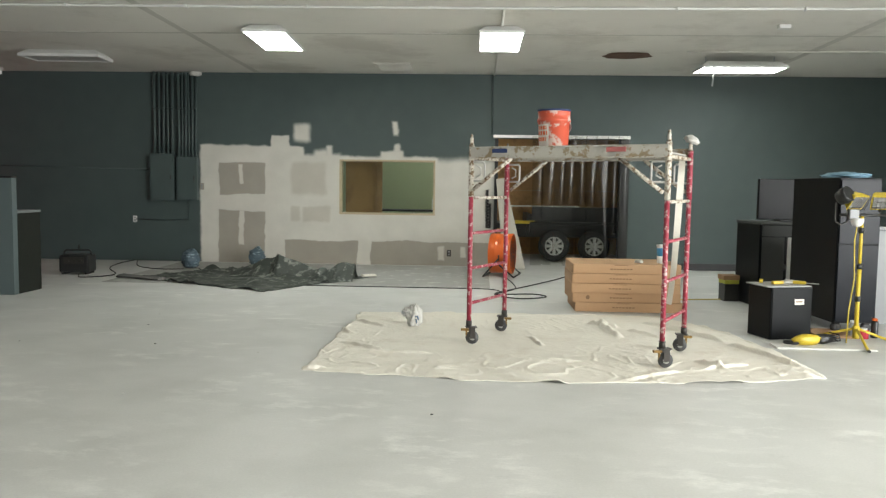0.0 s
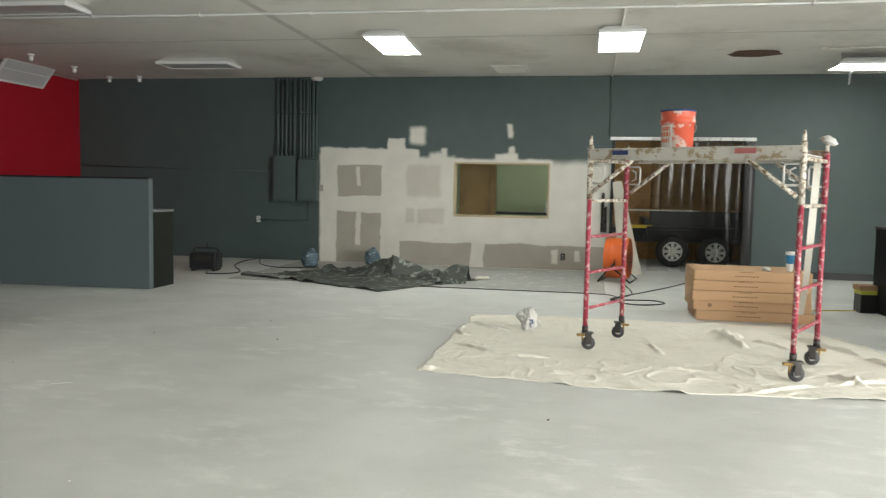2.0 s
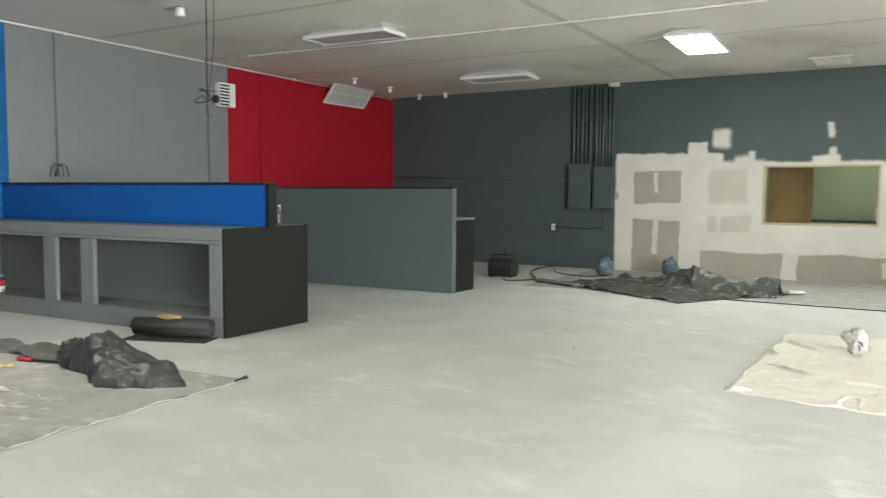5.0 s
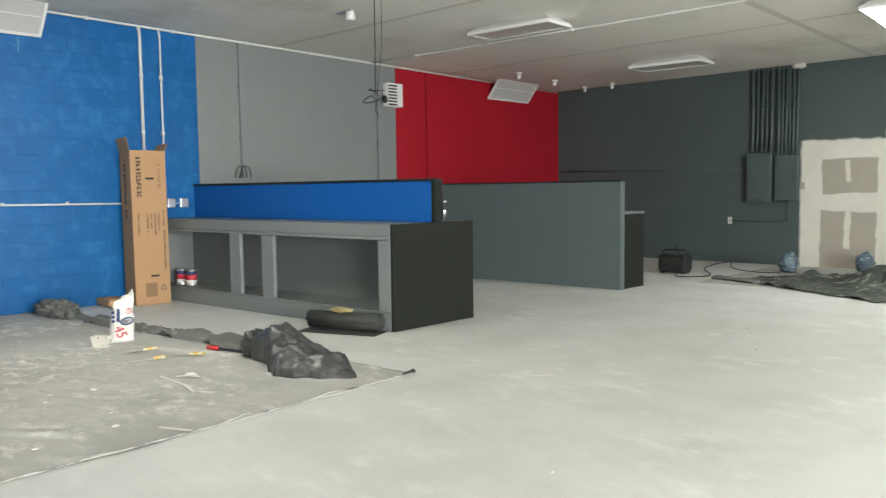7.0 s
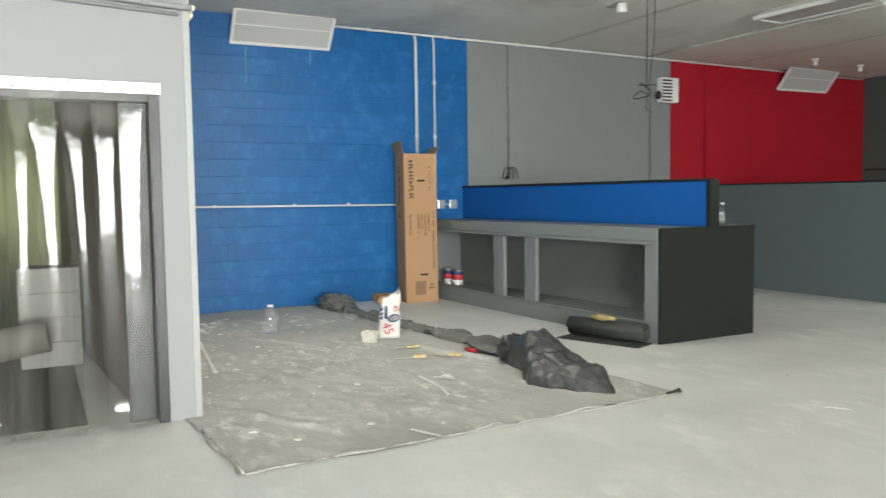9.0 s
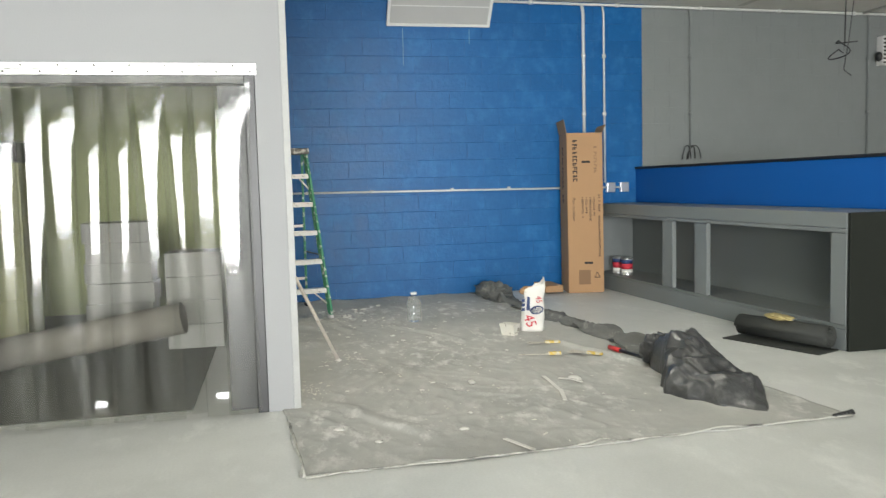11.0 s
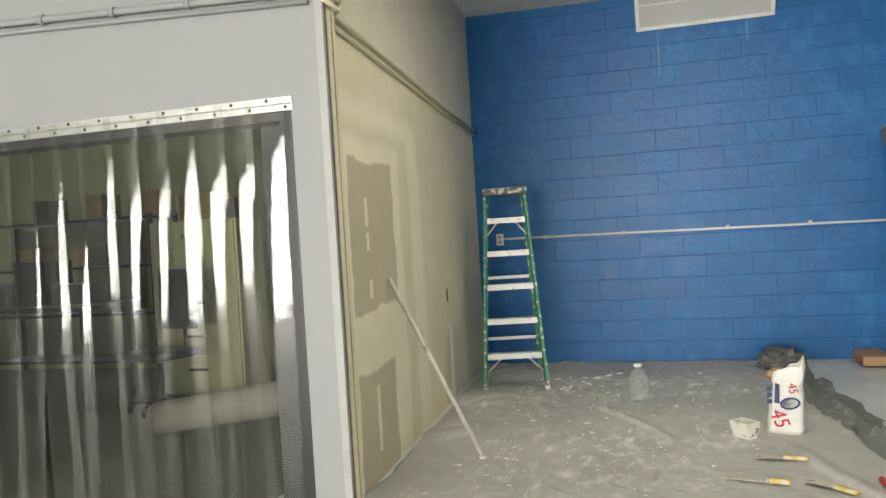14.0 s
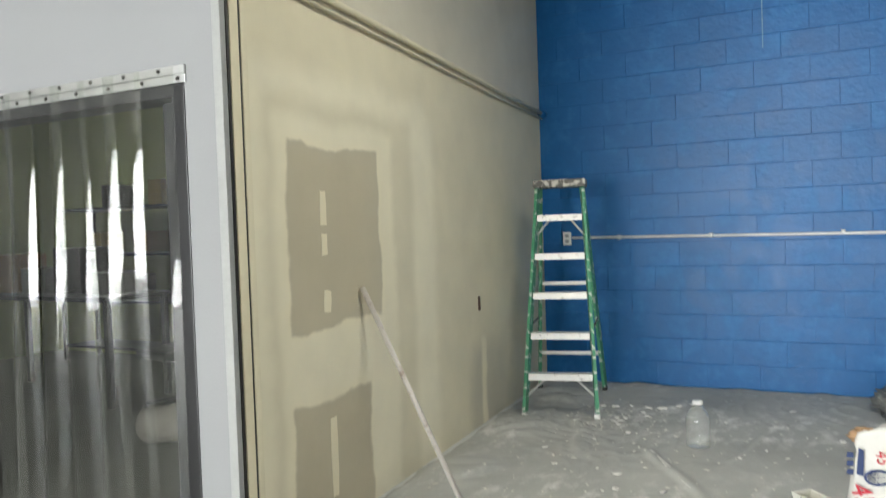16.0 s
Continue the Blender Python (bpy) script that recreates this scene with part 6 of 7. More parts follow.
    box(bm, (-0.016, -0.05, 0.004), (0.016, 0.075, 0.026), 0.008)
    part("handle", bm, M_DULLYELLOW, k, "yellow handle")


putty_knife(pose(-5.68, 4.985, 0.014, 0, 0, -9), "steel putty knife with a yellow handle")
putty_knife(pose(-5.18, 5.14, 0.014, 0, 0, -46), "steel putty knife with a yellow handle")
tk = thing("jab_saw", "long narrow steel blade with a yellow handle", "hand tool", pose(-5.295, 4.76, 0.016, 0, 0, 77))
box_part("blade", (-0.16, -0.016, 0.006), (0.05, 0.010, 0.0085), M_DIRTYBLADE, tk, bevel=0)
box_part("ferrule", (0.048, -0.010, 0.003), (0.064, 0.010, 0.018), M_DIRTYBLADE, tk, bevel=0.002)
box_part("handle", (0.064, -0.016, 0.0), (0.16, 0.016, 0.026), M_DULLYELLOW, tk, "yellow handle", bevel=0.008)

pole = thing("sanding_pole", "white sanding pole leaning on the drywall", "pole")
bm = bmesh.new(); rod(bm, (-5.612, 3.277, 0.02), (-5.543, on_room(-5.543, 0, 0.016)[1], 1.105), 0.0135, 12); part("shaft", bm, mat("worn_pole_paint", (0.56, 0.52, 0.47), 0.5, vary=0.15, scale=12, second=(0.33, 0.27, 0.22), spread=0.55, edge=0.1, blotch=14), pole)
bm = bmesh.new(); lump(bm, (-5.612, 3.28, 0.014), (0.03, 0.022, 0.012), 5, 0.2); part("sanding_head", bm, M_SCRAP, pole)
rnd = random.Random(9)
for k in range(34):
    x, y = rnd.uniform(-8.3, -3.6), rnd.uniform(3.1, 5.0)
    s = rnd.uniform(0.008, 0.026)
    bm = bmesh.new(); lump(bm, (0, 0, 0), (s, s * rnd.uniform(0.3, 0.9), s * 0.22), k, 0.5, 3, 5, 8, flat=False)
    solid("plaster_scrap", bm, M_SCRAP, "dry plaster crumb on the drop cloth", "debris", "plaster crumbs").matrix_world = pose(x, y, 0.022, 0, 0, rnd.uniform(0, 180))
for k, (x, y, r) in enumerate(((-4.63, 4.07, 0.032), (-4.55, 4.74, 0.036), (-3.68, 3.79, 0.024), (-6.20, 4.10, 0.02))):
    bm = bmesh.new(); lump(bm, (0, 0, 0), (r, r * 0.6, r * 0.22), k + 20, 0.5, 3, 7, 11, flat=False)
    solid("plaster_scrap", bm, M_SCRAP, "pale plaster lump on the drop cloth", "debris", "plaster crumbs").matrix_world = pose(x, y, 0.026, 0, 0, 50 * k)
for k in range(14):
    x, y, a = -7.75 + rnd.uniform(-0.25, 0.5), 3.4 + rnd.uniform(-0.2, 0.35), rnd.uniform(0, 180)
    bm = bmesh.new(); lump(bm, (0, 0, 0), (rnd.uniform(0.015, 0.035), 0.014, 0.006), k + 50, 0.5, 3, 5, 9, flat=False)
    solid("plaster_scrap", bm, M_SCRAP, "plaster crumb on the cloth below the ladder", "debris", "plaster crumbs").matrix_world = pose(x, y, 0.024, 0, 0, a)
for x, y, a, l in ((-3.38, 4.00, 24, 0.22), (-4.48, 4.56, -3, 0.36), (-2.62, 6.46, 35, 0.14), (-4.19, 4.53, -14, 0.26), (-6.6, 4.06, 30, 0.75), (-4.54, 4.71, 60, 0.15), (-4.50, 4.73, 20, 0.13)):
    bm = bmesh.new(); box(bm, (-l / 2, -0.012, 0), (l / 2, 0.012, 0.004), 0.001)
    solid("tape_scrap", bm, M_SCRAP, "strip of white paper tape on the floor", "debris", "tape scraps").matrix_world = pose(x, y, 0.018 if x < -3.3 else 0.001, 0, 0, a)
for k in range(26):
    x, y = rnd.uniform(-4.5, 1.5), rnd.uniform(4.2, 11.0)
    if -0.6 < x and y > 7.0:
        continue
    s = rnd.uniform(0.005, 0.013)
    bm = bmesh.new(); lump(bm, (0, 0, s * 0.25), (s, s * 0.6, s * 0.28), k + 80, 0.4, 3, 4, 7)
    solid("floor_crumb", bm, M_SCRAP if k % 4 else M_BLACKPLASTIC, "small crumb on the concrete floor", "debris", "floor crumbs").matrix_world = pose(x, y, 0.0, 0, 0, 40 * k)

# dry flecks scattered over the drop cloth
lie = {(round(v.co.x / 0.04), round(v.co.y / 0.04)): v.co.z for v in grey_cloth.data.vertices}
bm = bmesh.new()
rnd = random.Random(31)
spots = [(-7.65, 3.42, 0.22, 0.16, 90), (-7.3, 3.65, 0.35, 0.2, 50), (-6.3, 3.3, 0.7, 0.18, 50), (-5.6, 3.35, 0.12, 0.10, 40), (-6.2, 4.2, 1.3, 0.55, 150), (-5.0, 3.6, 0.7, 0.35, 70), (-4.75, 3.05, 0.10, 0.06, 45), (-7.6, 4.5, 0.7, 0.4, 60)]
for cx, cy, sx, sy, n in spots:
    for k in range(n):
        x, y = rnd.gauss(cx, sx), rnd.gauss(cy, sy)
        z = lie.get((round(x / 0.04), round(y / 0.04)))
        if z is None or x < -8.8:
            continue
        hit = Vector((x, y, z))
        s, turn, long_ = rnd.uniform(0.003, 0.011), rnd.uniform(0, 6.28), rnd.uniform(1.0, 3.0)
        ring = []
        for i in range(6):
            a = i * math.tau / 6
            u, w = s * long_ * math.cos(a) * rnd.uniform(0.6, 1.2), s * math.sin(a) * rnd.uniform(0.6, 1.2)
            ring.append(bm.verts.new((hit.x + u * math.cos(turn) - w * math.sin(turn), hit.y + u * math.sin(turn) + w * math.cos(turn), hit.z - 0.001)))
        top = bm.verts.new((hit.x, hit.y, hit.z + 0.003 + 0.25 * s))
        for i in range(6):
            bm.faces.new((ring[i], ring[(i + 1) % 6], top))
tagged(solid("plaster_flecks", bm, mat("dry_plaster_fleck", (0.54, 0.52, 0.46), 0.9, vary=0.2, scale=6), "dry plaster flecks scattered over the drop cloth", "debris"), kind="stuff")

# ---- stepladder ----
def stepladder():
    """A green stepladder; local x across, the steps face -y."""
    L = thing("stepladder", "green fibreglass stepladder spattered with plaster", "ladder")
    wb, wt, hb = 0.255, 0.165, 1.68
    yt, yb = 0.0, 0.42
    def rail(name, x0, y0, x1, y1, mt):
        bm = bmesh.new()
        a, b = Vector((x0, -y0, 0.03)), Vector((x1, -y1, hb))
        box(bm, (-0.012, -0.035, 0), (0.012, 0.035, (b - a).length), 0.004)
        o = part(name, bm, mt, L)
        o.matrix_local = Matrix.Translation(a) @ (b - a).to_track_quat("Z", "Y").to_matrix().to_4x4()
        bm = bmesh.new(); box(bm, (x0 - 0.02, -y0 - 0.04, 0.0), (x0 + 0.02, -y0 + 0.04, 0.035), 0.006)
        part("foot", bm, M_RUBBER if y0 < 0 else M_ALU, L)
    for s in (-1, 1):
        rail("front_rail", s * wb, yb, s * wt, yt, M_GREENRAIL)
        rail("rear_rail", s * (wb + 0.01), -0.52, s * (wt - 0.01), -0.08, M_GREENRAIL)
    for k in range(5):
        z = 0.29 + k * 0.285
        t = z / hb
        w, y = wb + (wt - wb) * t, -(yb + (yt - yb) * t)
        bm = bmesh.new()
        box(bm, (-w + 0.012, y - 0.045, z - 0.012), (w - 0.012, y + 0.045, z + 0.012), 0.004)
        box(bm, (-w + 0.012, y - 0.047, z - 0.035), (w - 0.012, y - 0.040, z - 0.011))
        part("step", bm, M_ALU, L)
        if k in (0, 4):
            for s in (-1, 1):
                bm = bmesh.new(); rod(bm, (s * w * 0.45, y, z - 0.03), (s * (w + 0.012), y - 0.02, z - 0.16), 0.008, 6)
                part("brace", bm, M_ALU, L)
    for z in (0.32, 0.9):
        t = z / hb
        yy = 0.52 + (0.08 - 0.52) * t
        bm = bmesh.new(); box(bm, (-wb + 0.09 * t, yy - 0.012, z - 0.014), (wb - 0.09 * t, yy + 0.012, z + 0.014), 0.003)
        part("rear_bar", bm, M_ALU, L)
    for s in (-1, 1):
        bm = bmesh.new(); rod(bm, (s * (wb - 0.02), -0.27, 0.62), (s * (wb - 0.02), 0.34, 0.62), 0.007, 6)
        part("spreader", bm, M_DARKSTEEL, L)
    bm = bmesh.new(); box(bm, (-wt - 0.03, -0.08, hb - 0.035), (wt + 0.03, 0.12, hb + 0.025), 0.012)
    part("top_cap", bm, mat("plaster_crusted_cap", (0.10, 0.095, 0.085), 0.6, vary=0.2, scale=10, bump=0.5, second=(0.55, 0.53, 0.48), spread=0.52, edge=0.05, blotch=22), L)
    return L


lad = stepladder()
lad.matrix_world = pose(-7.95, 3.015, 0.012, 0, 0, 103)

# ---- scaffold on its cream cloth ----
cloth("canvas_sheet", [(-0.36, 7.50), (3.60, 7.60), (2.98, 10.42), (-0.30, 10.32)], 330, 240, 0.015, 3.2, 8, M_CANVAS, "cream canvas drop cloth under the scaffold", wobble=0.05, base=0.004, bow=(0.28, 0.22), lift=0.025,
      creases=((-0.24, 9.66, 0.06, 9.37, 0.056, 0.043), (-0.39, 9.31, -0.22, 8.96, 0.05, 0.043), (-0.23, 8.55, 0.19, 8.23, 0.043, 0.029), (0.19, 8.23, 0.6, 8.16, 0.037, 0.022), (-0.03, 7.77, 0.2, 7.64, 0.037, 0.022), (0.08, 9.64, 0.43, 9.58, 0.037, 0.022),
               (2.12, 9.82, 2.37, 9.59, 0.062, 0.058), (2.23, 9.74, 2.29, 9.04, 0.062, 0.058), (1.48, 9.03, 1.54, 8.58, 0.037, 0.029), (1.51, 8.04, 1.73, 7.96, 0.037, 0.018), (2.45, 9.44, 2.69, 9.03, 0.05, 0.036), (2.71, 9.9, 3.24, 8.96, 0.056, 0.058),
               (2.74, 8.07, 2.93, 7.79, 0.05, 0.05), (2.7, 7.77, 3.13, 8.01, 0.043, 0.036), (2.02, 7.34, 2.57, 7.75, 0.056, 0.025), (3.25, 8.82, 3.55, 7.95, 0.056, 0.05), (3.3, 7.74, 3.54, 7.61, 0.043, 0.036), (-0.33, 7.52, -0.18, 7.55, 0.043, 0.036)))

SF = pose(0.90, 8.585, 0.012, 0, 0, math.degrees(math.atan2(-0.772, 1.505)))
scaf = thing("scaffold", "red rolling scaffold crusted with plaster", "scaffold", SF)
SL, SW = 1.70, 0.73
def tube(name, a, b, r, mt, parent=None, label=""):
    bm = bmesh.new(); rod(bm, a, b, r, 12)
    return part(name, bm, mt, parent or scaf, label)


for x in (0.0, SL):
    for y in (0.0, SW):
        z0 = 0.20
        tube("post", (x, y, z0), (x, y, 1.30), 0.021, M_REDSTEEL)
        tube("post_head", (x, y, 1.302), (x, y, 1.75 if y == 0 else 1.71), 0.024, M_CRUSTED if y == 0 else M_REDSTEEL)
        bm = bmesh.new(); lathe(bm, [(0.016, 0), (0.016, 0.05), (0.010, 0.07), (0.012, 0.075), (0.008, 0.09)], 10)
        o = part("pin", bm, M_CRUSTED, scaf); o.matrix_local = pose(x, y, 1.75 if y == 0 else 1.71)
        turn = pose(x, y, 0, 0, 0, 35 if y == 0 else 200)
        bm = bmesh.new(); lathe(bm, [(0.02, -0.018), (0.062, -0.018), (0.068, -0.010), (0.068, 0.010), (0.062, 0.018), (0.02, 0.018)], 22)
        o = part("caster_wheel", bm, M_GREYRUBBER, scaf); o.matrix_local = turn @ pose(0.03, 0, 0.058, 90, 0, 0) @ Matrix.Diagonal((0.86, 0.86, 0.9, 1.0))
        bm = bmesh.new(); lathe(bm, [(0.012, -0.024), (0.03, -0.021), (0.03, 0.021), (0.012, 0.024)], 12)
        part("hub", bm, M_STEEL, o)
        bm = bmesh.new()
        box(bm, (-0.03, -0.034, 0.145), (0.07, 0.034, 0.155), 0.003)
        for s in (-1, 1):
            box(bm, (0.005, s * 0.030 - 0.003, 0.05), (0.055, s * 0.030 + 0.003, 0.147), 0.002)
        rod(bm, (0, 0, 0.15), (0, 0, 0.21), 0.026, 12)
        o = part("caster_fork", bm, M_DARKSTEEL, scaf); o.matrix_local = turn
        bm = bmesh.new(); box(bm, (-0.07, -0.018, 0.118), (0.0, 0.018, 0.138), 0.005); box(bm, (-0.028, -0.012, 0.06), (-0.014, 0.012, 0.14), 0.003)
        o = part("caster_lock", bm, M_BRASS, scaf); o.matrix_local = turn
for x in (0.0, SL):
    for z in (0.36, 0.67, 0.98, 1.29):
        tube("rung", (x, 0.02, z), (x, SW - 0.02, z), 0.014, M_REDSTEEL if z < 1.2 else M_CRUSTED)
    tube("top_rung", (x, 0.02, 1.64), (x, SW - 0.02, 1.64), 0.016, M_CRUSTED)
for y in (0.0, SW):
    s = 0.02 if y else -0.02
    bm = bmesh.new()
    box(bm, (-0.005, y - 0.022 + s, 1.630), (SL + 0.005, y + 0.022 + s, 1.640), 0.002)
    box(bm, (-0.005, y - 0.003 + s, 1.640), (SL + 0.005, y + 0.003 + s, 1.720), 0.0015)
    box(bm, (-0.005, y - 0.022 + s, 1.720), (SL + 0.005, y + 0.022 + s, 1.730), 0.002)
    part("side_rail", bm, M_DECKSIDE, scaf)
    for x, dx in ((0.03, 0.36), (SL - 0.03, -0.36)):
        tube("brace", (x, y + s, 1.36), (x + dx, y + s, 1.632), 0.017, M_CRUSTED)
    for x in (0.0, SL):
        bm = bmesh.new()
        d = 1 if x == 0 else -1
        pipe(bm, [(x + d * 0.02, y, 1.60), (x + d * 0.12, y, 1.60), (x + d * 0.13, y, 1.58), (x + d * 0.13, y, 1.46), (x + d * 0.12, y, 1.44), (x + d * 0.02, y, 1.44)], 0.009, 7)
        pipe(bm, [(x + d * 0.05, y, 1.57), (x + d * 0.09, y, 1.55), (x + d * 0.09, y, 1.49), (x + d * 0.05, y, 1.47)], 0.007, 6)
        part("lock_bracket", bm, M_ALU, scaf)
box_part("platform", (0.03, 0.02, 1.669), (SL - 0.03, SW - 0.02, 1.681), M_ALU, scaf)
box_part("blue_sticker", (0.22, -0.0485, 1.675), (0.36, -0.0415, 1.71), M_BLUEINK, scaf)
box_part("red_sticker", (1.22, -0.0485, 1.675), (1.38, -0.0415, 1.713), mat("faded_red_sticker", (0.42, 0.13, 0.12), 0.6), scaf)

bucket = thing("bucket", "orange plaster-smeared bucket on the scaffold deck", "bucket", SF @ pose(0.62, 0.34, 1.683) @ Matrix.Diagonal((0.93, 0.93, 1.02, 1.0)))
bm = bmesh.new(); lathe(bm, [(0.128, 0.0), (0.132, 0.01), (0.146, 0.26), (0.156, 0.265), (0.156, 0.285), (0.148, 0.29), (0.150, 0.345), (0.154, 0.35), (0.146, 0.352), (0.138, 0.30), (0.135, 0.25)], 36)
part("body", bm, M_ORANGEBUCKET, bucket)
bm = bmesh.new(); lathe(bm, [(0.146, 0.351), (0.157, 0.351), (0.157, 0.366), (0.146, 0.366)], 36); part("rim", bm, M_BLUEINK, bucket, "dark blue rim")
bm = bmesh.new()
def around(u, v, o):
    r = 0.133 + 0.013 * v / 0.26 + 0.001 + o
    return (r * math.sin(u), -r * math.cos(u), v)
for name, u0, u1, v0, v1, mt in (("label", -0.95, 0.05, 0.06, 0.24, M_WHITEPAPER),):
    bm = bmesh.new()
    n = 14
    rows_ = [[bm.verts.new(around(u0 + (u1 - u0) * i / n, v, 0)) for i in range(n + 1)] for v in (v0, v1)]
    for i in range(n):
        bm.faces.new((rows_[0][i], rows_[0][i + 1], rows_[1][i + 1], rows_[1][i]))
    part(name, bm, mt, bucket, "white paper label")
for v0, ua, ub in ((0.195, -0.75, -0.1), (0.15, -0.85, -0.05), (0.10, -0.85, -0.15)):
    bm = bmesh.new(); n = 10
    rows_ = [[bm.verts.new(around(ua + (ub - ua) * i / n, v, 0.0015)) for i in range(n + 1)] for v in (v0, v0 + 0.032)]
    for i in range(n):
        if i % 3 != 2:
            bm.faces.new((rows_[0][i], rows_[0][i + 1], rows_[1][i + 1], rows_[1][i]))
    part("label_print", bm, M_ORANGE, bucket)
bm = bmesh.new(); pipe(bm, [(0.158 * math.cos(a), 0.158 * math.sin(a) - 0.0, 0.26 - 0.10 * math.sin(a)) for a in [k * math.pi / 14 for k in range(15)]], 0.004, 6)
part("handle", bm, M_STEEL, bucket)
bm = bmesh.new(); lump(bm, (0, 0, 0.03), (0.055, 0.036, 0.03), 3, 0.35)
rag = solid("paper_wad", bm, M_WHITEPAPER, "white paper wad on the scaffold corner", "paper"); rag.matrix_world = SF @ pose(SL + 0.0, SW - 0.02, 1.775, 0, 20, 0)
bm = bmesh.new()
rows_ = []
for k in range(22):
    t = k / 21
    c = Vector((SL - 0.05 - 0.03 * t - 0.05 * t ** 4, SW - 0.07 - 0.05 * math.sin(t * 4) * t, 1.67 - 1.27 * t))
    rows_.append([bm.verts.new(c + Vector((s * 0.026, 0.01 * s * math.sin(t * 5), 0)) + Vector((0, o, 0))) for s, o in ((-1, 0), (1, 0), (1, 0.0015), (-1, 0.0015))])
for ra, rb in zip(rows_, rows_[1:]):
    for k in range(4):
        bm.faces.new((ra[k], ra[(k + 1) % 4], rb[(k + 1) % 4], rb[k]))
tp = solid("paper_tape", bm, M_CANVAS, "long strip of paper tape hanging from the scaffold", "tape"); tp.matrix_world = SF

pb = thing("plastic_bag", "crumpled white and blue plastic bag on the cloth", "bag", pose(0.32, 9.46, 0.012) @ Matrix.Scale(0.86, 4))
bm = bmesh.new()
lump(bm, (0.03, 0, 0.10), (0.082, 0.065, 0.125), 5, 0.28, 2.6, 26, 36)
lump(bm, (-0.055, 0, 0.155), (0.05, 0.042, 0.045), 9, 0.4, 3.0, 18, 26, flat=False)
part("body", bm, M_WHITEPAPER, pb)
M_BLUEFADE = mat("faded_blue_print", (0.13, 0.19, 0.27), 0.7, vary=0.3, scale=30, bump=0)
for x, z, t, w in ((0.01, 0.11, 8, 0.008), (0.045, 0.13, -12, 0.009), (0.075, 0.10, -15, 0.011), (0.06, 0.06, -10, 0.008)):
    bm = bmesh.new(); lump(bm, (0, 0, 0), (w, 0.010, 0.03), t, 0.3, 2, 6, 10, flat=False)
    q = part("print_patch", bm, M_BLUEFADE, pb); q.matrix_local = pose(x, -0.056, z, 0, t, 0)

# ---- flat cartons stacked on the floor ----
for k in range(5):
    dx, dy, a = (0.03, 0.0, -0.02, -0.01, 0.0)[k], (0.0, 0.01, -0.02, 0.01, 0.03)[k], (0.0, 0.6, -0.5, 0.3, 0.4)[k]
    c = thing("flat_carton", "flat brown cardboard carton in a stack of five", "carton", pose(2.06 + dx, 10.66 + dy, 0.001 + 0.109 * k, 0, 0, a), "stacked flat cartons")
    box_part("body", (0, 0, 0), (1.22, 0.76, 0.1075), M_CARD, c, bevel=0.006)
    # end plate in the darkened cardboard colour
    box_part("end_flap", (-0.004, 0.02, 0.006), (-0.0005, 0.74, 0.102), M_CARDDARK, c, bevel=0)
    for i in range(7):
        box_part("print", (0.42 + i * 0.037, -0.002, 0.045), (0.448 + i * 0.037, -0.0003, 0.058), M_INKFAINT, c, bevel=0)
    box_part("slot", (0.47, -0.0024, 0.094), (0.62, -0.0004, 0.101), M_INKFAINT, c, bevel=0)
    if k == 1:
        bm = bmesh.new(); plate(bm, ellipse(0.17, 0.055, 0.024, 0.024), lambda u, v, o: (u, -o, v), 0.0015); part("stamp", bm, M_INKFAINT, c)
cup = thing("paper_cup", "tall white paper cup with a blue band on the cartons", "cup", pose(3.09, 10.92, 0.5455))
bm = bmesh.new(); lathe(bm, [(0.034, 0), (0.036, 0.005), (0.047, 0.20), (0.046, 0.20)], 24); part("body", bm, M_WHITEPAPER, cup)
bm = bmesh.new(); lathe(bm, [(0.0410, 0.085), (0.0468, 0.178), (0.0468, 0.179)], 24); part("band", bm, mat("bright_blue_print", (0.04, 0.22, 0.42), 0.5), cup, "blue printed band")
bm = bmesh.new(); lathe(bm, [(0.050, 0.201), (0.050, 0.212), (0.043, 0.216), (0.03, 0.217)], 24); part("lid", bm, M_WHITEPAINT, cup)
for x, y in ((2.86, 10.9), (2.83, 10.94)):
    bm = bmesh.new(); lump(bm, (0, 0, 0.018), (0.03, 0.025, 0.02), x * 9, 0.5, 3, 7, 10)
    solid("paper_wad", bm, M_WHITEPAPER, "small crumpled paper on the cartons", "paper").matrix_world = pose(x, y, 0.545)

# ---- drum fan ----
fan = thing("drum_fan", "orange drum fan on a black tube stand", "fan", pose(1.36, 14.2, 0, 0, 0, 78))
bm = bmesh.new()
lathe(bm, [(0.30, -0.17), (0.312, -0.175), (0.318, -0.165), (0.312, -0.08), (0.316, -0.07), (0.312, -0.06), (0.312, 0.06), (0.316, 0.07), (0.312, 0.08), (0.318, 0.165), (0.312, 0.175), (0.30, 0.17), (0.298, 0.0)], 40)
bm.faces.ensure_lookup_table()
bmesh.ops.delete(bm, geom=[f for f in bm.faces if len(f.verts) > 4], context="FACES")
o = part("drum", bm, M_ORANGE, fan); o.matrix_local = pose(0, 0, 0.36, 90, 0, 0)
for s in (-0.168, 0.168):
    bm = bmesh.new()
    for r in (0.05, 0.10, 0.15, 0.20, 0.25, 0.29):
        pipe(bm, [(r * math.cos(a), r * math.sin(a), s) for a in [k * math.tau / 28 for k in range(29)]], 0.0028, 5)
    for k in range(8):
        a = k * math.tau / 8
        rod(bm, (0.04 * math.cos(a), 0.04 * math.sin(a), s), (0.305 * math.cos(a), 0.305 * math.sin(a), s), 0.003, 5)
    o = part("grille", bm, M_DARKSTEEL, fan); o.matrix_local = pose(0, 0, 0.36, 90, 0, 0)
bm = bmesh.new()
for k in range(4):
    a = k * math.tau / 4
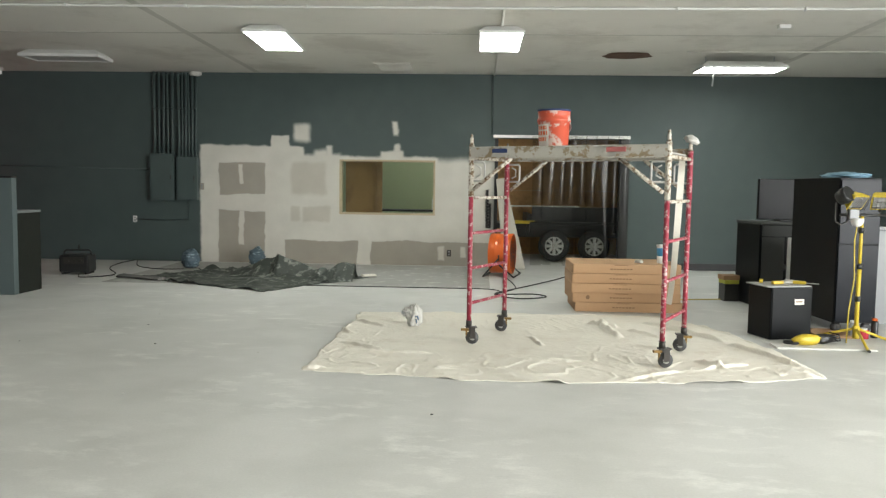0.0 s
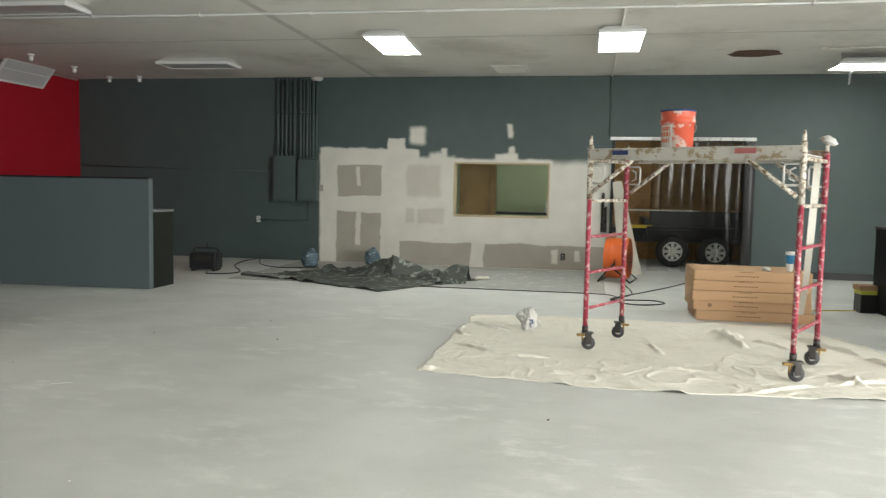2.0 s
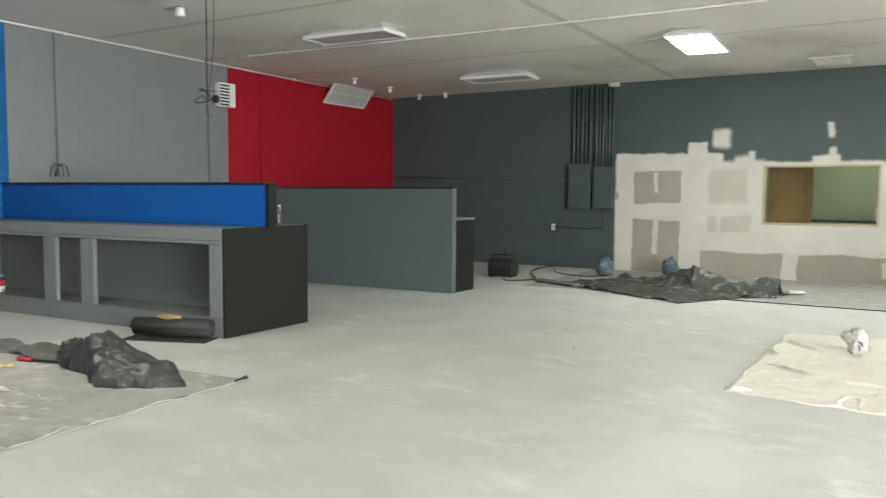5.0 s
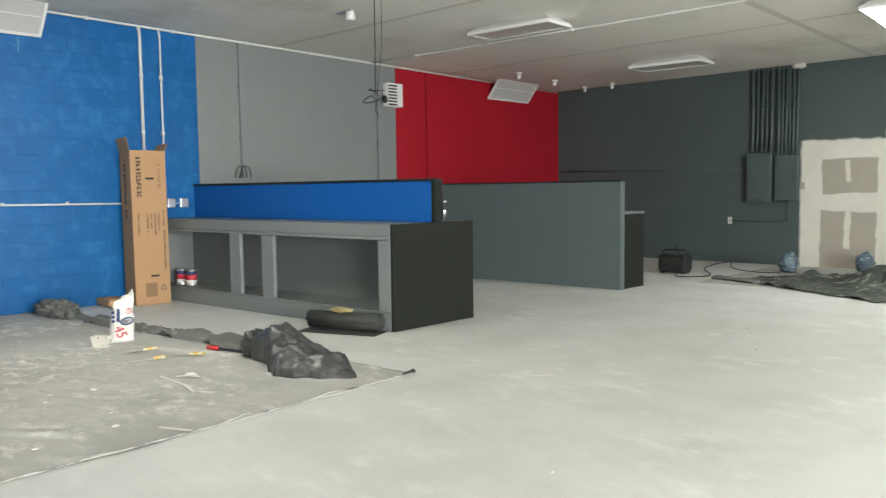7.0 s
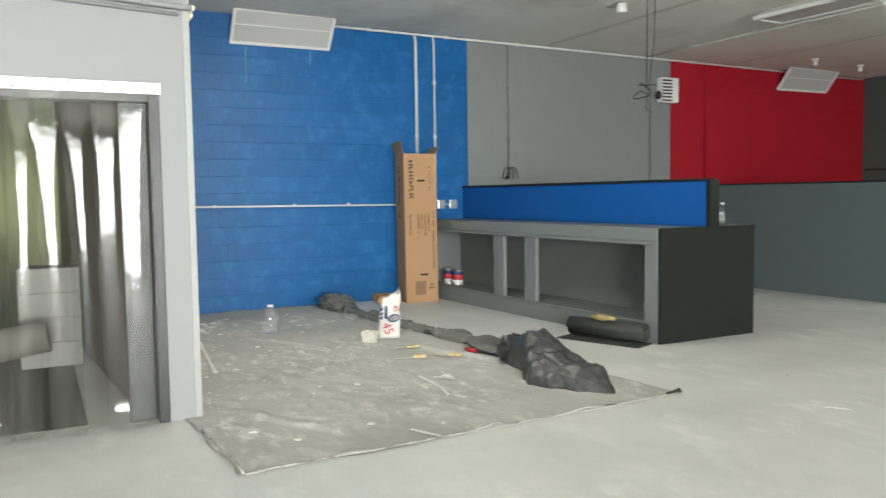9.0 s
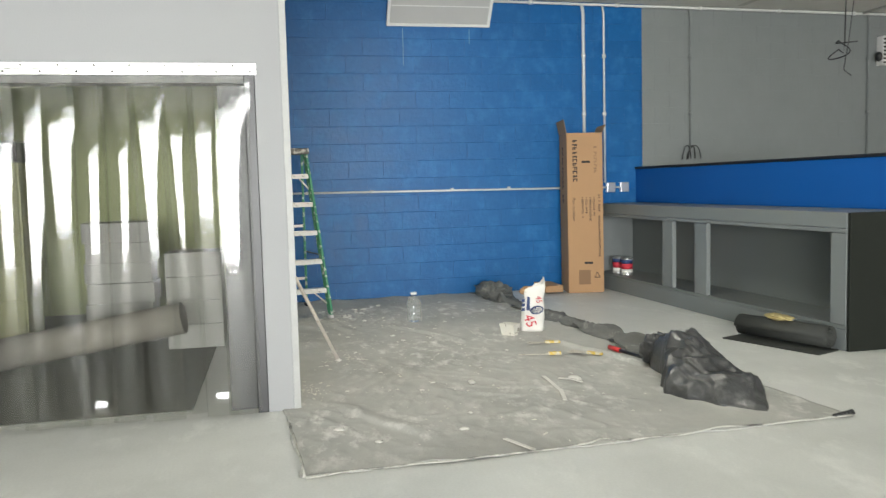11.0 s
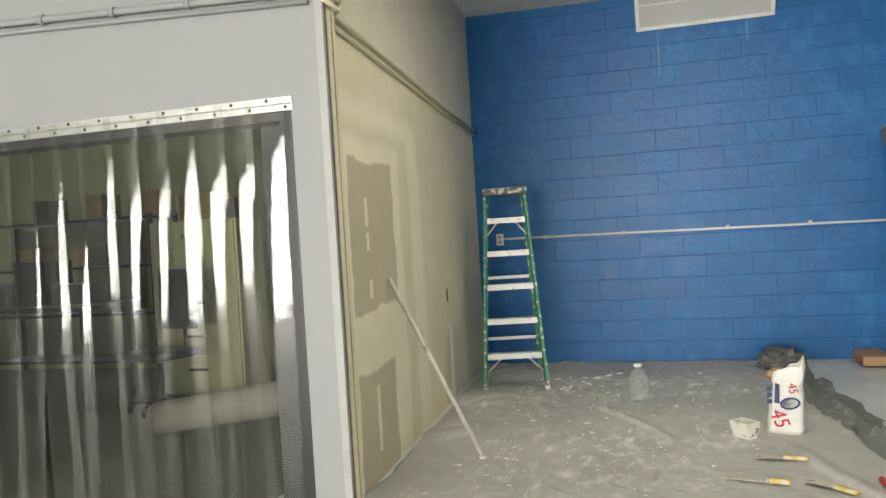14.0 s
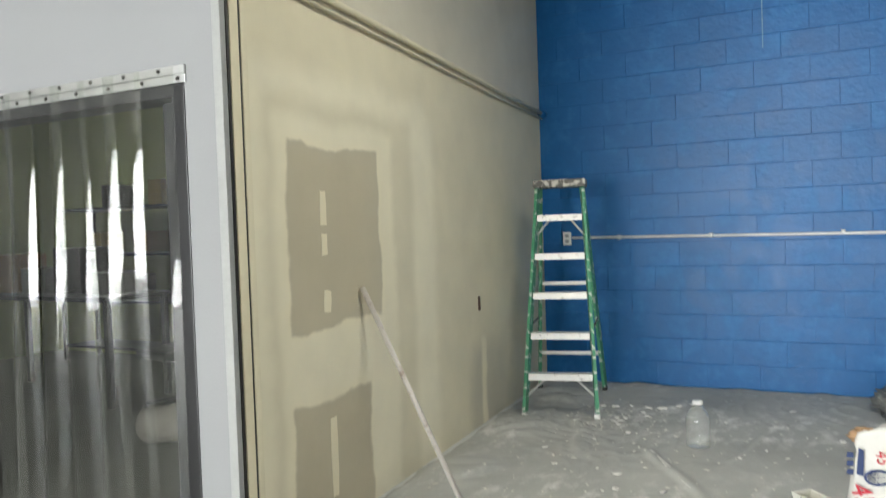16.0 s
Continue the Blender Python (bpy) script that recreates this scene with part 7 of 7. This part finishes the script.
    vs = [bm.verts.new((r * math.cos(a + t), r * math.sin(a + t), z)) for r, t, z in ((0.06, -0.2, 0.02), (0.27, -0.3, 0.05), (0.27, 0.35, -0.03), (0.06, 0.4, -0.02))]
    bm.faces.new(vs)
o = part("blade", bm, M_DARKSTEEL, fan); o.matrix_local = pose(0, 0, 0.36, 90, 0, 0)
o.modifiers.new("thickness", "SOLIDIFY").thickness = 0.004
bm = bmesh.new(); lathe(bm, [(0.06, -0.10), (0.075, -0.08), (0.075, 0.06), (0.05, 0.08)], 18)
o = part("motor", bm, M_BLACKPLASTIC, fan); o.matrix_local = pose(0, 0, 0.36, 90, 0, 0)
bm = bmesh.new()
pipe(bm, [(-0.34, 0, 0.36), (-0.34, -0.02, 0.2), (-0.33, -0.24, 0.02), (0.33, -0.24, 0.02), (0.34, -0.02, 0.2), (0.34, 0, 0.36)], 0.013, 8)
pipe(bm, [(-0.335, 0, 0.30), (-0.33, 0.24, 0.02), (0.33, 0.24, 0.02), (0.335, 0, 0.30)], 0.013, 8)
part("stand", bm, M_BLACKPLASTIC, fan)

# ---- by the slate wall ----
solid("floor_paper", boxes(((-4.3, 12.48, 0.001), (1.15, 15.55, 0.004))), M_PAPER, "splattered paper covering the floor by the wall", "floor paper")
cloth("tarpaulin", [(-4.2, 12.98), (-1.75, 11.75), (-0.72, 13.55), (-2.9, 14.75)], 110, 84, 0.040, 1.9, 5, M_DARKCLOTH, "crumpled dark green tarpaulin by the patched wall", wobble=0.10, base=0.008, rumple=1.6, lift=0.05,
      folds=((-1.75, 13.4, 0.60, 0.12, 9), (-2.3, 13.9, 0.7, 0.12, 7), (-2.2, 12.6, 0.6, 0.06, 8)), category="tarpaulin")
bm = bmesh.new()
for ridge, seed in (([(-2.80, 13.7, 0.06), (-2.5, 13.6, 0.16), (-2.32, 13.5, 0.25), (-2.06, 13.42, 0.30), (-1.98, 13.4, 0.39), (-1.72, 13.4, 0.24), (-1.41, 13.35, 0.16)], 3), ([(-1.44, 13.1, 0.13), (-1.30, 13.05, 0.20), (-1.18, 13.1, 0.16), (-1.05, 13.2, 0.26), (-0.85, 13.3, 0.24)], 9)):
    rows_ = []
    n = 15
    for k in range(n + 1):
        t = k / n * (len(ridge) - 1)
        i = min(int(t), len(ridge) - 2)
        f = t - i
        c = Vector(ridge[i]).lerp(Vector(ridge[i + 1]), f)
        h = max(0.03, c.z * (1 + 0.22 * noise.noise(Vector((k * 0.43, seed, 1)))))
        lean = 0.10 * noise.noise(Vector((k * 0.31 + 0.2, seed, 4.3)))
        back = 0.05 * noise.noise(Vector((k * 0.41 + 0.3, seed, 8.4)))
        rows_.append([bm.verts.new((c.x + 0.05 * noise.noise(Vector((k * 0.37, o * 3, seed + 0.5))), c.y + o, z)) for o, z in
                      ((-0.32 + back, 0.012), (-0.20 + lean, h * 0.30 + back * 0.6), (-0.09 + lean, h * 0.62 - back * 0.8), (lean, h), (0.025 + lean, h * 0.95), (0.08 + lean * 0.5, h * 0.5 + back), (0.20, 0.012))])
    for ra, rb in zip(rows_, rows_[1:]):
        for k in range(6):
            bm.faces.new((ra[k], ra[k + 1], rb[k + 1], rb[k]))
tf = solid("tarpaulin_fold", bm, M_DARKCLOTH, "stiff standing folds of the dark tarpaulin", "tarpaulin")
tf.modifiers.new("thickness", "SOLIDIFY").thickness = 0.008
fold([(-4.25 + 0.09 * k, 12.98 - 0.035 * k, 0.035) for k in range(9)], 0.035, 3, "rolled edge of the dark tarpaulin", M_FOLD)
fold([(-0.78 + 0.05 * k, 13.55 + 0.02 * k, 0.035) for k in range(5)], 0.035, 6, "bunched pale cloth at the tarpaulin's end", M_CANVAS)
for x, y, s in ((-3.74, 14.42, 1.0), (-2.85, 15.15, 0.95)):
    j = thing("blue_jug", "dented blue plastic jug by the wall", "jug", pose(x, y, 0.005, 0, 0, 40 * s), "blue jugs")
    bm = bmesh.new(); lump(bm, (0, 0, 0.15 * s), (0.14 * s, 0.12 * s, 0.15 * s), 3 + s, 0.18, 3); part("body", bm, M_BLUEPLASTIC, j)
    bm = bmesh.new()
    for k in range(5):
        pipe(bm, [(0.125 * math.cos(a), 0.125 * math.sin(a), 0.05 + k * 0.045) for a in [i * math.tau / 16 for i in range(17)]], 0.010, 5)
    part("rib", bm, M_BLUEPLASTIC, j)
    bm = bmesh.new(); lathe(bm, [(0.035, 0.27), (0.035, 0.32), (0.028, 0.325)], 12, (0.03, 0, 0)); part("neck", bm, M_BLUEPLASTIC, j)
gen = thing("generator", "black portable generator with a carrying handle", "generator", pose(-5.14, 13.45, 0.001, 0, 0, 6))
box_part("body", (-0.22, -0.16, 0.03), (0.22, 0.16, 0.29), M_BLACKPLASTIC, gen, bevel=0.03)
bm = bmesh.new(); pipe(bm, [(-0.2, 0, 0.28), (-0.2, 0, 0.33), (-0.17, 0, 0.36), (0.17, 0, 0.36), (0.2, 0, 0.33), (0.2, 0, 0.28)], 0.014); part("handle", bm, M_BLACKPLASTIC, gen)
box_part("control_panel", (-0.15, -0.168, 0.16), (0.15, -0.161, 0.26), M_DARKSTEEL, gen)
for x in (-0.08, 0.02, 0.10):
    bm = bmesh.new(); lathe(bm, [(0.022, 0), (0.022, 0.008), (0.015, 0.01)], 12)
    o = part("socket", bm, M_DARKSTEEL, gen); o.matrix_local = pose(x, -0.168, 0.21, 90, 0, 0)
for x in (-0.17, 0.17):
    box_part("skid", (x - 0.02, -0.15, 0.0), (x + 0.02, 0.15, 0.029), M_RUBBER, gen)
bm = bmesh.new(); rod(bm, (0.02, 0, 0.36), (0.02, 0, 0.44), 0.012); part("choke_knob", bm, M_BLACKPLASTIC, gen)


def floor_cable(points, r, label, mt=M_RUBBER):
    bm = bmesh.new()
    pts = []
    p = [Vector((*q, r + 0.003)) for q in points]
    for i in range(len(p) - 1):
        a, b = p[i], p[i + 1]
        c0 = p[i - 1] if i else a
        c1 = p[i + 2] if i + 2 < len(p) else b
        for k in range(7):
            t = k / 7
            pts.append(0.5 * ((2 * a) + (b - c0) * t + (2 * c0 - 5 * a + 4 * b - c1) * t * t + (3 * a - c0 - 3 * b + c1) * t ** 3))
    pipe(bm, pts + [p[-1]], r, 6)
    return solid("floor_cable", bm, mt, label, "cable")


floor_cable([(-5.0, 13.2), (-4.8, 12.9), (-4.5, 13.3), (-5.0, 14.2), (-5.2, 15.0), (-5.2, 15.6)], 0.008, "black cable from the generator to the wall")
floor_cable([(-5.15, 15.6), (-4.7, 14.6), (-4.2, 14.2), (-3.8, 14.25)], 0.008, "black cable to the blue jug")
floor_cable([(-3.6, 14.4), (-3.3, 13.9), (-2.8, 13.8), (-2.4, 14.2)], 0.008, "black cable beside the tarpaulin")
floor_cable([(1.4, 14.0), (1.5, 12.6), (1.2, 11.9), (1.5, 11.55), (1.85, 11.75), (1.7, 12.0), (1.2, 11.95), (1.6, 12.7), (2.1, 13.6), (2.6, 14.6), (3.2, 15.2)], 0.008, "dark cable snaking from the fan across the floor")
floor_cable([(-1.4, 12.47), (0.0, 12.46), (1.1, 12.44), (1.3, 12.1)], 0.006, "dark edge cord along the floor paper")
floor_cable([(3.3, 11.7), (4.2, 11.9), (5.2, 12.0)], 0.006, "thin yellow cord on the floor", M_YELLOW)

# ---- black cabinets and work light on the east side ----
chest = thing("black_cabinet", "low black metal cabinet with a white label", "cabinet", pose(3.72, 9.14, 0, 0, 0, 14.5))
box_part("body", (0, 0, 0.0), (0.44, 0.36, 0.50), M_BLACKMETAL, chest, bevel=0.012)
box_part("drawer_front", (0.012, -0.008, 0.02), (0.428, -0.0005, 0.485), M_BLACKMETAL, chest, bevel=0.004)
box_part("label", (0.245, -0.0105, 0.33), (0.345, -0.0085, 0.385), M_WHITEPAPER, chest, "white paper label", bevel=0)
box_part("label_line", (0.255, -0.0118, 0.355), (0.325, -0.0106, 0.365), M_INKFAINT, chest, bevel=0)
bd = solid("tool_board", boxes(((-0.05, -0.02, 0.50), (0.41, 0.34, 0.512)), bevel=0.002), mat("worn_board", (0.34, 0.34, 0.33), 0.7, vary=0.2, scale=8), "worn grey board on the low cabinet", "board")
bd.matrix_world = pose(3.72, 9.14, 0.0, 0, 0, 14.5)
for x, y, a in ((3.84, 9.30, 20), (4.06, 9.33, -30), (3.72, 9.42, 70)):
    t = thing("hand_tool", "yellow hand tool on the board", "tool", pose(x, y, 0.513, 0, 0, a), "hand tools")
    box_part("handle", (-0.07, -0.018, 0), (0.05, 0.018, 0.032), M_YELLOW, t, bevel=0.01)
    box_part("blade", (0.051, -0.012, 0.01), (0.16, 0.012, 0.016), M_STEEL, t, bevel=0.002)
bm = bmesh.new(); lump(bm, (0, 0, 0.012), (0.07, 0.05, 0.016), 2, 0.4); solid("paper_wad", bm, M_WHITEPAPER, "crumpled paper among the tools", "paper").matrix_world = pose(4.0, 9.42, 0.513)

M_BLACKDOOR = mat("black_gloss_door", (0.008, 0.010, 0.014), 0.22, vary=0.2, scale=3, bump=0.03, gloss_vary=0.2, shine=0.12)
M_GREYDARK = mat("dim_grey_laminate", (0.065, 0.068, 0.066), 0.5, shine=0.3, vary=0.1)
tall = thing("black_cabinet", "tall black lacquered cabinet on casters", "cabinet", pose(4.50, 9.60, 0, 0, 0, 3))
box_part("body", (0, 0, 0.10), (0.42, 1.0, 1.54), M_BLACKMETAL, tall, bevel=0.008)
box_part("door", (0.012, -0.018, 0.12), (0.408, -0.001, 0.88), M_BLACKDOOR, tall, bevel=0.004)
box_part("door", (0.012, -0.018, 0.89), (0.408, -0.001, 1.52), M_BLACKDOOR, tall, bevel=0.004)
for x in (0.06, 0.36):
    for y in (0.06, 0.94):
        bm = bmesh.new(); lathe(bm, [(0.01, -0.02), (0.048, -0.018), (0.05, 0.0), (0.048, 0.018), (0.01, 0.02)], 18)
        o = part("caster", bm, M_GREYRUBBER, tall); o.matrix_local = pose(x, y, 0.05, 90, 0, 0)
        box_part("caster_bracket", (x - 0.03, y - 0.03, 0.088), (x + 0.03, y + 0.03, 0.099), M_DARKSTEEL, tall)
bm = bmesh.new(); lump(bm, (0, 0, 0.02), (0.20, 0.16, 0.035), 8, 0.35); solid("blue_cloth", bm, M_BLUETAPE, "pale blue cloth lying on the tall cabinet", "cloth").matrix_world = pose(4.72, 9.95, 1.541)
back = thing("black_cabinet", "waist-high black cabinet with pale open front", "cabinet", pose(4.33, 11.25, 0, 0, 0, 3))
box_part("side_panel", (0, 0, 0), (0.03, 0.72, 1.0), M_BLACKMETAL, back)
box_part("side_panel", (0.92, 0, 0), (0.95, 0.72, 1.0), M_BLACKMETAL, back)
box_part("top", (-0.01, -0.01, 1.001), (0.96, 0.73, 1.03), M_GREYDARK, back)
box_part("back_panel", (0.031, 0.69, 0.0), (0.919, 0.72, 0.999), M_BLACKMETAL, back)
box_part("drawer_front", (0.032, -0.004, 0.86), (0.918, 0.016, 0.99), M_GREYDARK, back)
box_part("door", (0.032, -0.004, 0.06), (0.30, 0.016, 0.85), M_GREYDARK, back)
box_part("shelf", (0.032, 0.02, 0.45), (0.918, 0.688, 0.47), M_GREYDARK, back)
box_part("door", (0.34, -0.004, 0.06), (0.42, 0.016, 0.85), M_WHITEPAINT, back)
scr = thing("display_screen", "dark flat screen standing on the cabinet", "screen", pose(4.42, 11.6, 1.031, 0, 0, 3))
box_part("panel", (0, 0, 0.02), (0.85, 0.06, 0.52), M_BLACKMETAL, scr, bevel=0.008)
box_part("foot", (0.25, -0.06, 0.0), (0.60, 0.14, 0.019), M_BLACKPLASTIC, scr)
pale = solid("pale_board", boxes(((5.02, 10.2, 0.0), (5.6, 10.24, 1.0)), ((5.02, 10.2, 1.005), (5.6, 10.26, 1.04)), bevel=0.003), M_GREYPLASTIC, "pale grey board behind the tall cabinet", "board")
bx = thing("battery_box", "small black and yellow-green box with open flaps", "box", pose(4.10, 11.75, 0.0, 0, 0, 5))
box_part("body", (0, 0, 0), (0.18, 0.2, 0.22), M_BLACKPLASTIC, bx)
box_part("lid_band", (-0.003, -0.003, 0.221), (0.183, 0.203, 0.27), mat("yellow_green_print", (0.45, 0.46, 0.06), 0.6), bx)
box_part("flap", (-0.02, 0.0, 0.271), (0.19, 0.2, 0.33), M_CARDDARK, bx)

wl = thing("work_light", "yellow tripod work light with two lamp heads", "work light", pose(4.47, 9.05, 0))
tube("pole", (0, 0, 0.06), (0, 0, 0.72), 0.019, M_YELLOW, wl)
tube("inner_pole", (0, 0, 0.72), (0, 0, 1.18), 0.015, M_YELLOW, wl)
for z in (0.42, 0.72, 1.05):
    tube("collar", (0, 0, z - 0.025), (0, 0, z + 0.025), 0.026, M_BLACKPLASTIC, wl)
for k in range(3):
    a = radians(20 + 120 * k)
    c, s = math.cos(a), math.sin(a)
    tube("leg", (0.02 * c, 0.02 * s, 0.14), (0.40 * c, 0.40 * s, 0.012), 0.012, M_YELLOW, wl)
    tube("leg_foot", (0.38 * c, 0.38 * s, 0.012), (0.43 * c, 0.43 * s, 0.012), 0.013, M_BLACKPLASTIC, wl)
tube("hub", (0, 0, 0.05), (0, 0, 0.17), 0.03, M_YELLOW, wl)
tube("crossbar", (-0.20, 0, 1.19), (0.24, 0, 1.19), 0.013, M_BLACKPLASTIC, wl)
for x, a in ((-0.06, 25), (0.17, -15)):
    hd = new("lamp_head"); hd.parent = wl; hd.matrix_local = pose(x, 0.0, 1.32, 35, 0, a)
    bm = bmesh.new()
    ring = [[bm.verts.new((sx * w, y, sz * h)) for sx, sz in ((-1, -1), (1, -1), (1, 1), (-1, 1))] for w, h, y in ((0.05, 0.035, 0.09), (0.075, 0.055, 0.04), (0.095, 0.075, -0.03), (0.085, 0.065, -0.03))]
    for ra, rb in zip(ring, ring[1:]):
        for k in range(4):
            bm.faces.new((ra[k], ra[(k + 1) % 4], rb[(k + 1) % 4], rb[k]))
    bm.faces.new(ring[0]); bm.faces.new(ring[-1])
    part("housing", bm, M_YELLOW, hd)
    box_part("lens", (-0.082, -0.034, -0.062), (0.082, -0.031, 0.062), M_LENS, hd, bevel=0)
    bm = bmesh.new()
    for k in range(6):
        xx = -0.085 + k * 0.034
        pipe(bm, [(xx, -0.032, -0.07), (xx, -0.06, -0.06), (xx, -0.06, 0.06), (xx, -0.032, 0.07)], 0.0025, 5)
    for z in (-0.03, 0.03):
        rod(bm, (-0.088, -0.06, z), (0.088, -0.06, z), 0.0025, 5)
    part("wire_guard", bm, M_DARKSTEEL, hd)
    tube("yoke", (0, 0.02, -0.06), (0, 0.0, -0.12), 0.012, M_BLACKPLASTIC, hd)
bm = bmesh.new(); pipe(bm, [(-0.03, 0.0, 1.2), (-0.07, -0.03, 0.95), (-0.05, -0.02, 0.6), (-0.09, -0.03, 0.3), (-0.12, -0.08, 0.02)], 0.006, 6)
part("cord", bm, M_YELLOW, wl)
bm = bmesh.new(); lathe(bm, [(0.03, -0.06), (0.062, -0.05), (0.075, 0.0), (0.075, 0.055), (0.066, 0.06)], 22)
o = part("clamp_lamp", bm, M_BLACKPLASTIC, wl, "round black clamp lamp"); o.matrix_local = pose(-0.18, -0.02, 1.36, 62, 0, 30)
bm = bmesh.new(); pipe(bm, [(-0.25, -0.02, 1.30), (-0.25, -0.02, 1.13), (-0.20, -0.02, 1.10), (-0.14, -0.02, 1.13), (-0.14, -0.02, 1.30)], 0.007, 6)
part("lamp_bracket", bm, M_DARKSTEEL, wl)
bm = bmesh.new(); lathe(bm, [(0.058, 0.04), (0.056, 0.015), (0.042, -0.02), (0.02, -0.035), (0.005, -0.038)], 20)
o = part("lamp_dome", bm, M_WHITEPAINT, wl, "white lamp dome"); o.matrix_local = pose(-0.065, -0.05, 1.12)
box_part("switch_box", (-0.13, -0.05, 1.14), (-0.05, 0.03, 1.24), M_GREYPLASTIC, wl)

bo = solid("white_board", boxes(((0, 0, 0.001), (0.86, 0.22, 0.016)), bevel=0.002), M_WHITEPAPER, "narrow white board lying on the floor", "board")
bo.matrix_world = pose(3.64, 8.72, 0, 0, 0, -2)
dr = thing("power_tool", "yellow power tool with its black cord on the board", "power tool", pose(3.95, 8.86, 0.018, 0, 0, 15))
bm = bmesh.new(); lump(bm, (0, 0, 0.045), (0.14, 0.055, 0.048), 4, 0.12, 2); part("body", bm, M_YELLOW, dr)
bm = bmesh.new(); lump(bm, (0.17, 0.01, 0.045), (0.10, 0.05, 0.045), 6, 0.15, 2); part("motor", bm, M_BLACKPLASTIC, dr)
bm = bmesh.new(); pipe(bm, [(0.26 + 0.10 * math.cos(k * 0.6) * (1 - k * 0.01), 0.02 + 0.08 * math.sin(k * 0.6), 0.02 + 0.002 * k) for k in range(34)], 0.006, 6); part("cord", bm, M_RUBBER, dr)
bm = bmesh.new(); pipe(bm, [(-0.16 + 0.06 * math.cos(k * 0.6), 0.0 + 0.07 * math.sin(k * 0.6), 0.015 + 0.001 * k) for k in range(20)], 0.006, 6); part("cord", bm, M_RUBBER, dr)
for x, y, r, h, mt, lab in ((4.58, 9.36, 0.032, 0.17, M_GREYPLASTIC, "grey spray can beside the tall cabinet"), (4.67, 9.33, 0.05, 0.10, M_REDINK, "low red and white can on the floor"), (4.80, 9.38, 0.033, 0.19, M_BLACKPLASTIC, "black spray can beside the tall cabinet")):
    c = thing("spray_can", lab, "can", pose(x, y, 0))
    bm = bmesh.new(); lathe(bm, [(r * 0.95, 0), (r, 0.005), (r, h * 0.8), (r * 0.7, h * 0.87)], 18); part("body", bm, mt, c)
    bm = bmesh.new(); lathe(bm, [(r * 0.75, h * 0.87), (r * 0.75, h * 0.99), (r * 0.6, h)], 16); part("cap", bm, M_WHITEPAINT if mt is not M_BLACKPLASTIC else M_ORANGE, c)
solid("cardboard_sheet", boxes(((4.25, 9.30, 0.001), (4.65, 9.75, 0.02)), bevel=0.003), M_CARDDARK, "flat cardboard under the cans", "cardboard").location.z = 0.0

# ---- block courses of the west wall, last ----
BH, BL = 0.2005, 0.402
BLUE_END, GREY_END = 7.36, 10.98
mesh_cache = {}


def block_mesh(length, material, key):
    k = (round(length, 3), key)
    if k not in mesh_cache:
        bm = bmesh.new()
        h, b = BH - 0.0015, 0.0036
        l = length - 0.0008
        back = [(-0.012, 0.001, 0.001), (-0.012, l, 0.001), (-0.012, l, h), (-0.012, 0.001, h)]
        mid = [(-b * 0.6, 0.002, 0.002), (-b * 0.7, l, 0.002), (-b * 0.7, l, h), (-b * 0.7, 0.002, h)]
        e = b * 0.38
        front = [(0, 0.001 + e, 0.001 + b), (0, l - e, 0.001 + b), (0, l - e, h - b), (0, 0.001 + e, h - b)]
        r = [[bm.verts.new(p) for p in ring] for ring in (back, mid, front)]
        for ra, rb in zip(r, r[1:]):
            for i in range(4):
                bm.faces.new((ra[i], ra[(i + 1) % 4], rb[(i + 1) % 4], rb[i]))
        bm.faces.new(r[-1])
        mesh_cache[k] = mesh_of("block", bm, material)
    return mesh_cache[k]


rest = {"grey": [], "red": []}
for row in range(18):
    y = 2.30 - (BL / 2 if row % 2 else 0.0)
    while y < NORTH:
        for key, material, lo, hi in (("blue", M_BLUE, 2.48, BLUE_END), ("grey", M_GREYBLOCK, BLUE_END, GREY_END), ("red", M_RED, GREY_END, NORTH)):
            a, b = max(y, lo), min(y + BL, hi)
            if b - a > 0.012:
                if key == "blue":
                    ob = new("block", block_mesh(b - a, material, key))
                    ob.parent = wall_west
                    ob.location = (WEST + 0.0011 * ((row * 7 + int(y * 10)) % 3 - 1), a, row * BH)
                    ob.rotation_euler = (0.0, 0.005 * math.sin(row * 3.1 + y * 5.3), 0.004 * math.sin(row * 5.7 + y * 9.1))
                else:
                    rest[key].append((a, b, row * BH))
        y += BL
for key, material, lab in (("grey", M_GREYBLOCK, "grey painted concrete blocks"), ("red", M_RED, "red painted concrete blocks")):
    verts, faces = [], []
    for a, b, z in rest[key]:
        base, e = len(verts), 0.003
        verts += [(WEST - 0.0045, a + 0.001, z + 0.0015), (WEST - 0.0045, b - 0.001, z + 0.0015), (WEST - 0.0045, b - 0.001, z + BH - 0.0015), (WEST - 0.0045, a + 0.001, z + BH - 0.0015),
                  (WEST, a + e, z + e), (WEST, b - e, z + e), (WEST, b - e, z + BH - e), (WEST, a + e, z + BH - e)]
        faces += [tuple(base + i for i in q) for q in ((4, 5, 6, 7), (0, 1, 5, 4), (1, 2, 6, 5), (2, 3, 7, 6), (3, 0, 4, 7))]
    me = bpy.data.meshes.new("blocks")
    me.from_pydata(verts, [], faces)
    me.materials.append(material)
    ob = new("blocks", me)
    ob.parent = wall_west
    tagged(ob, lab, kind="stuff")
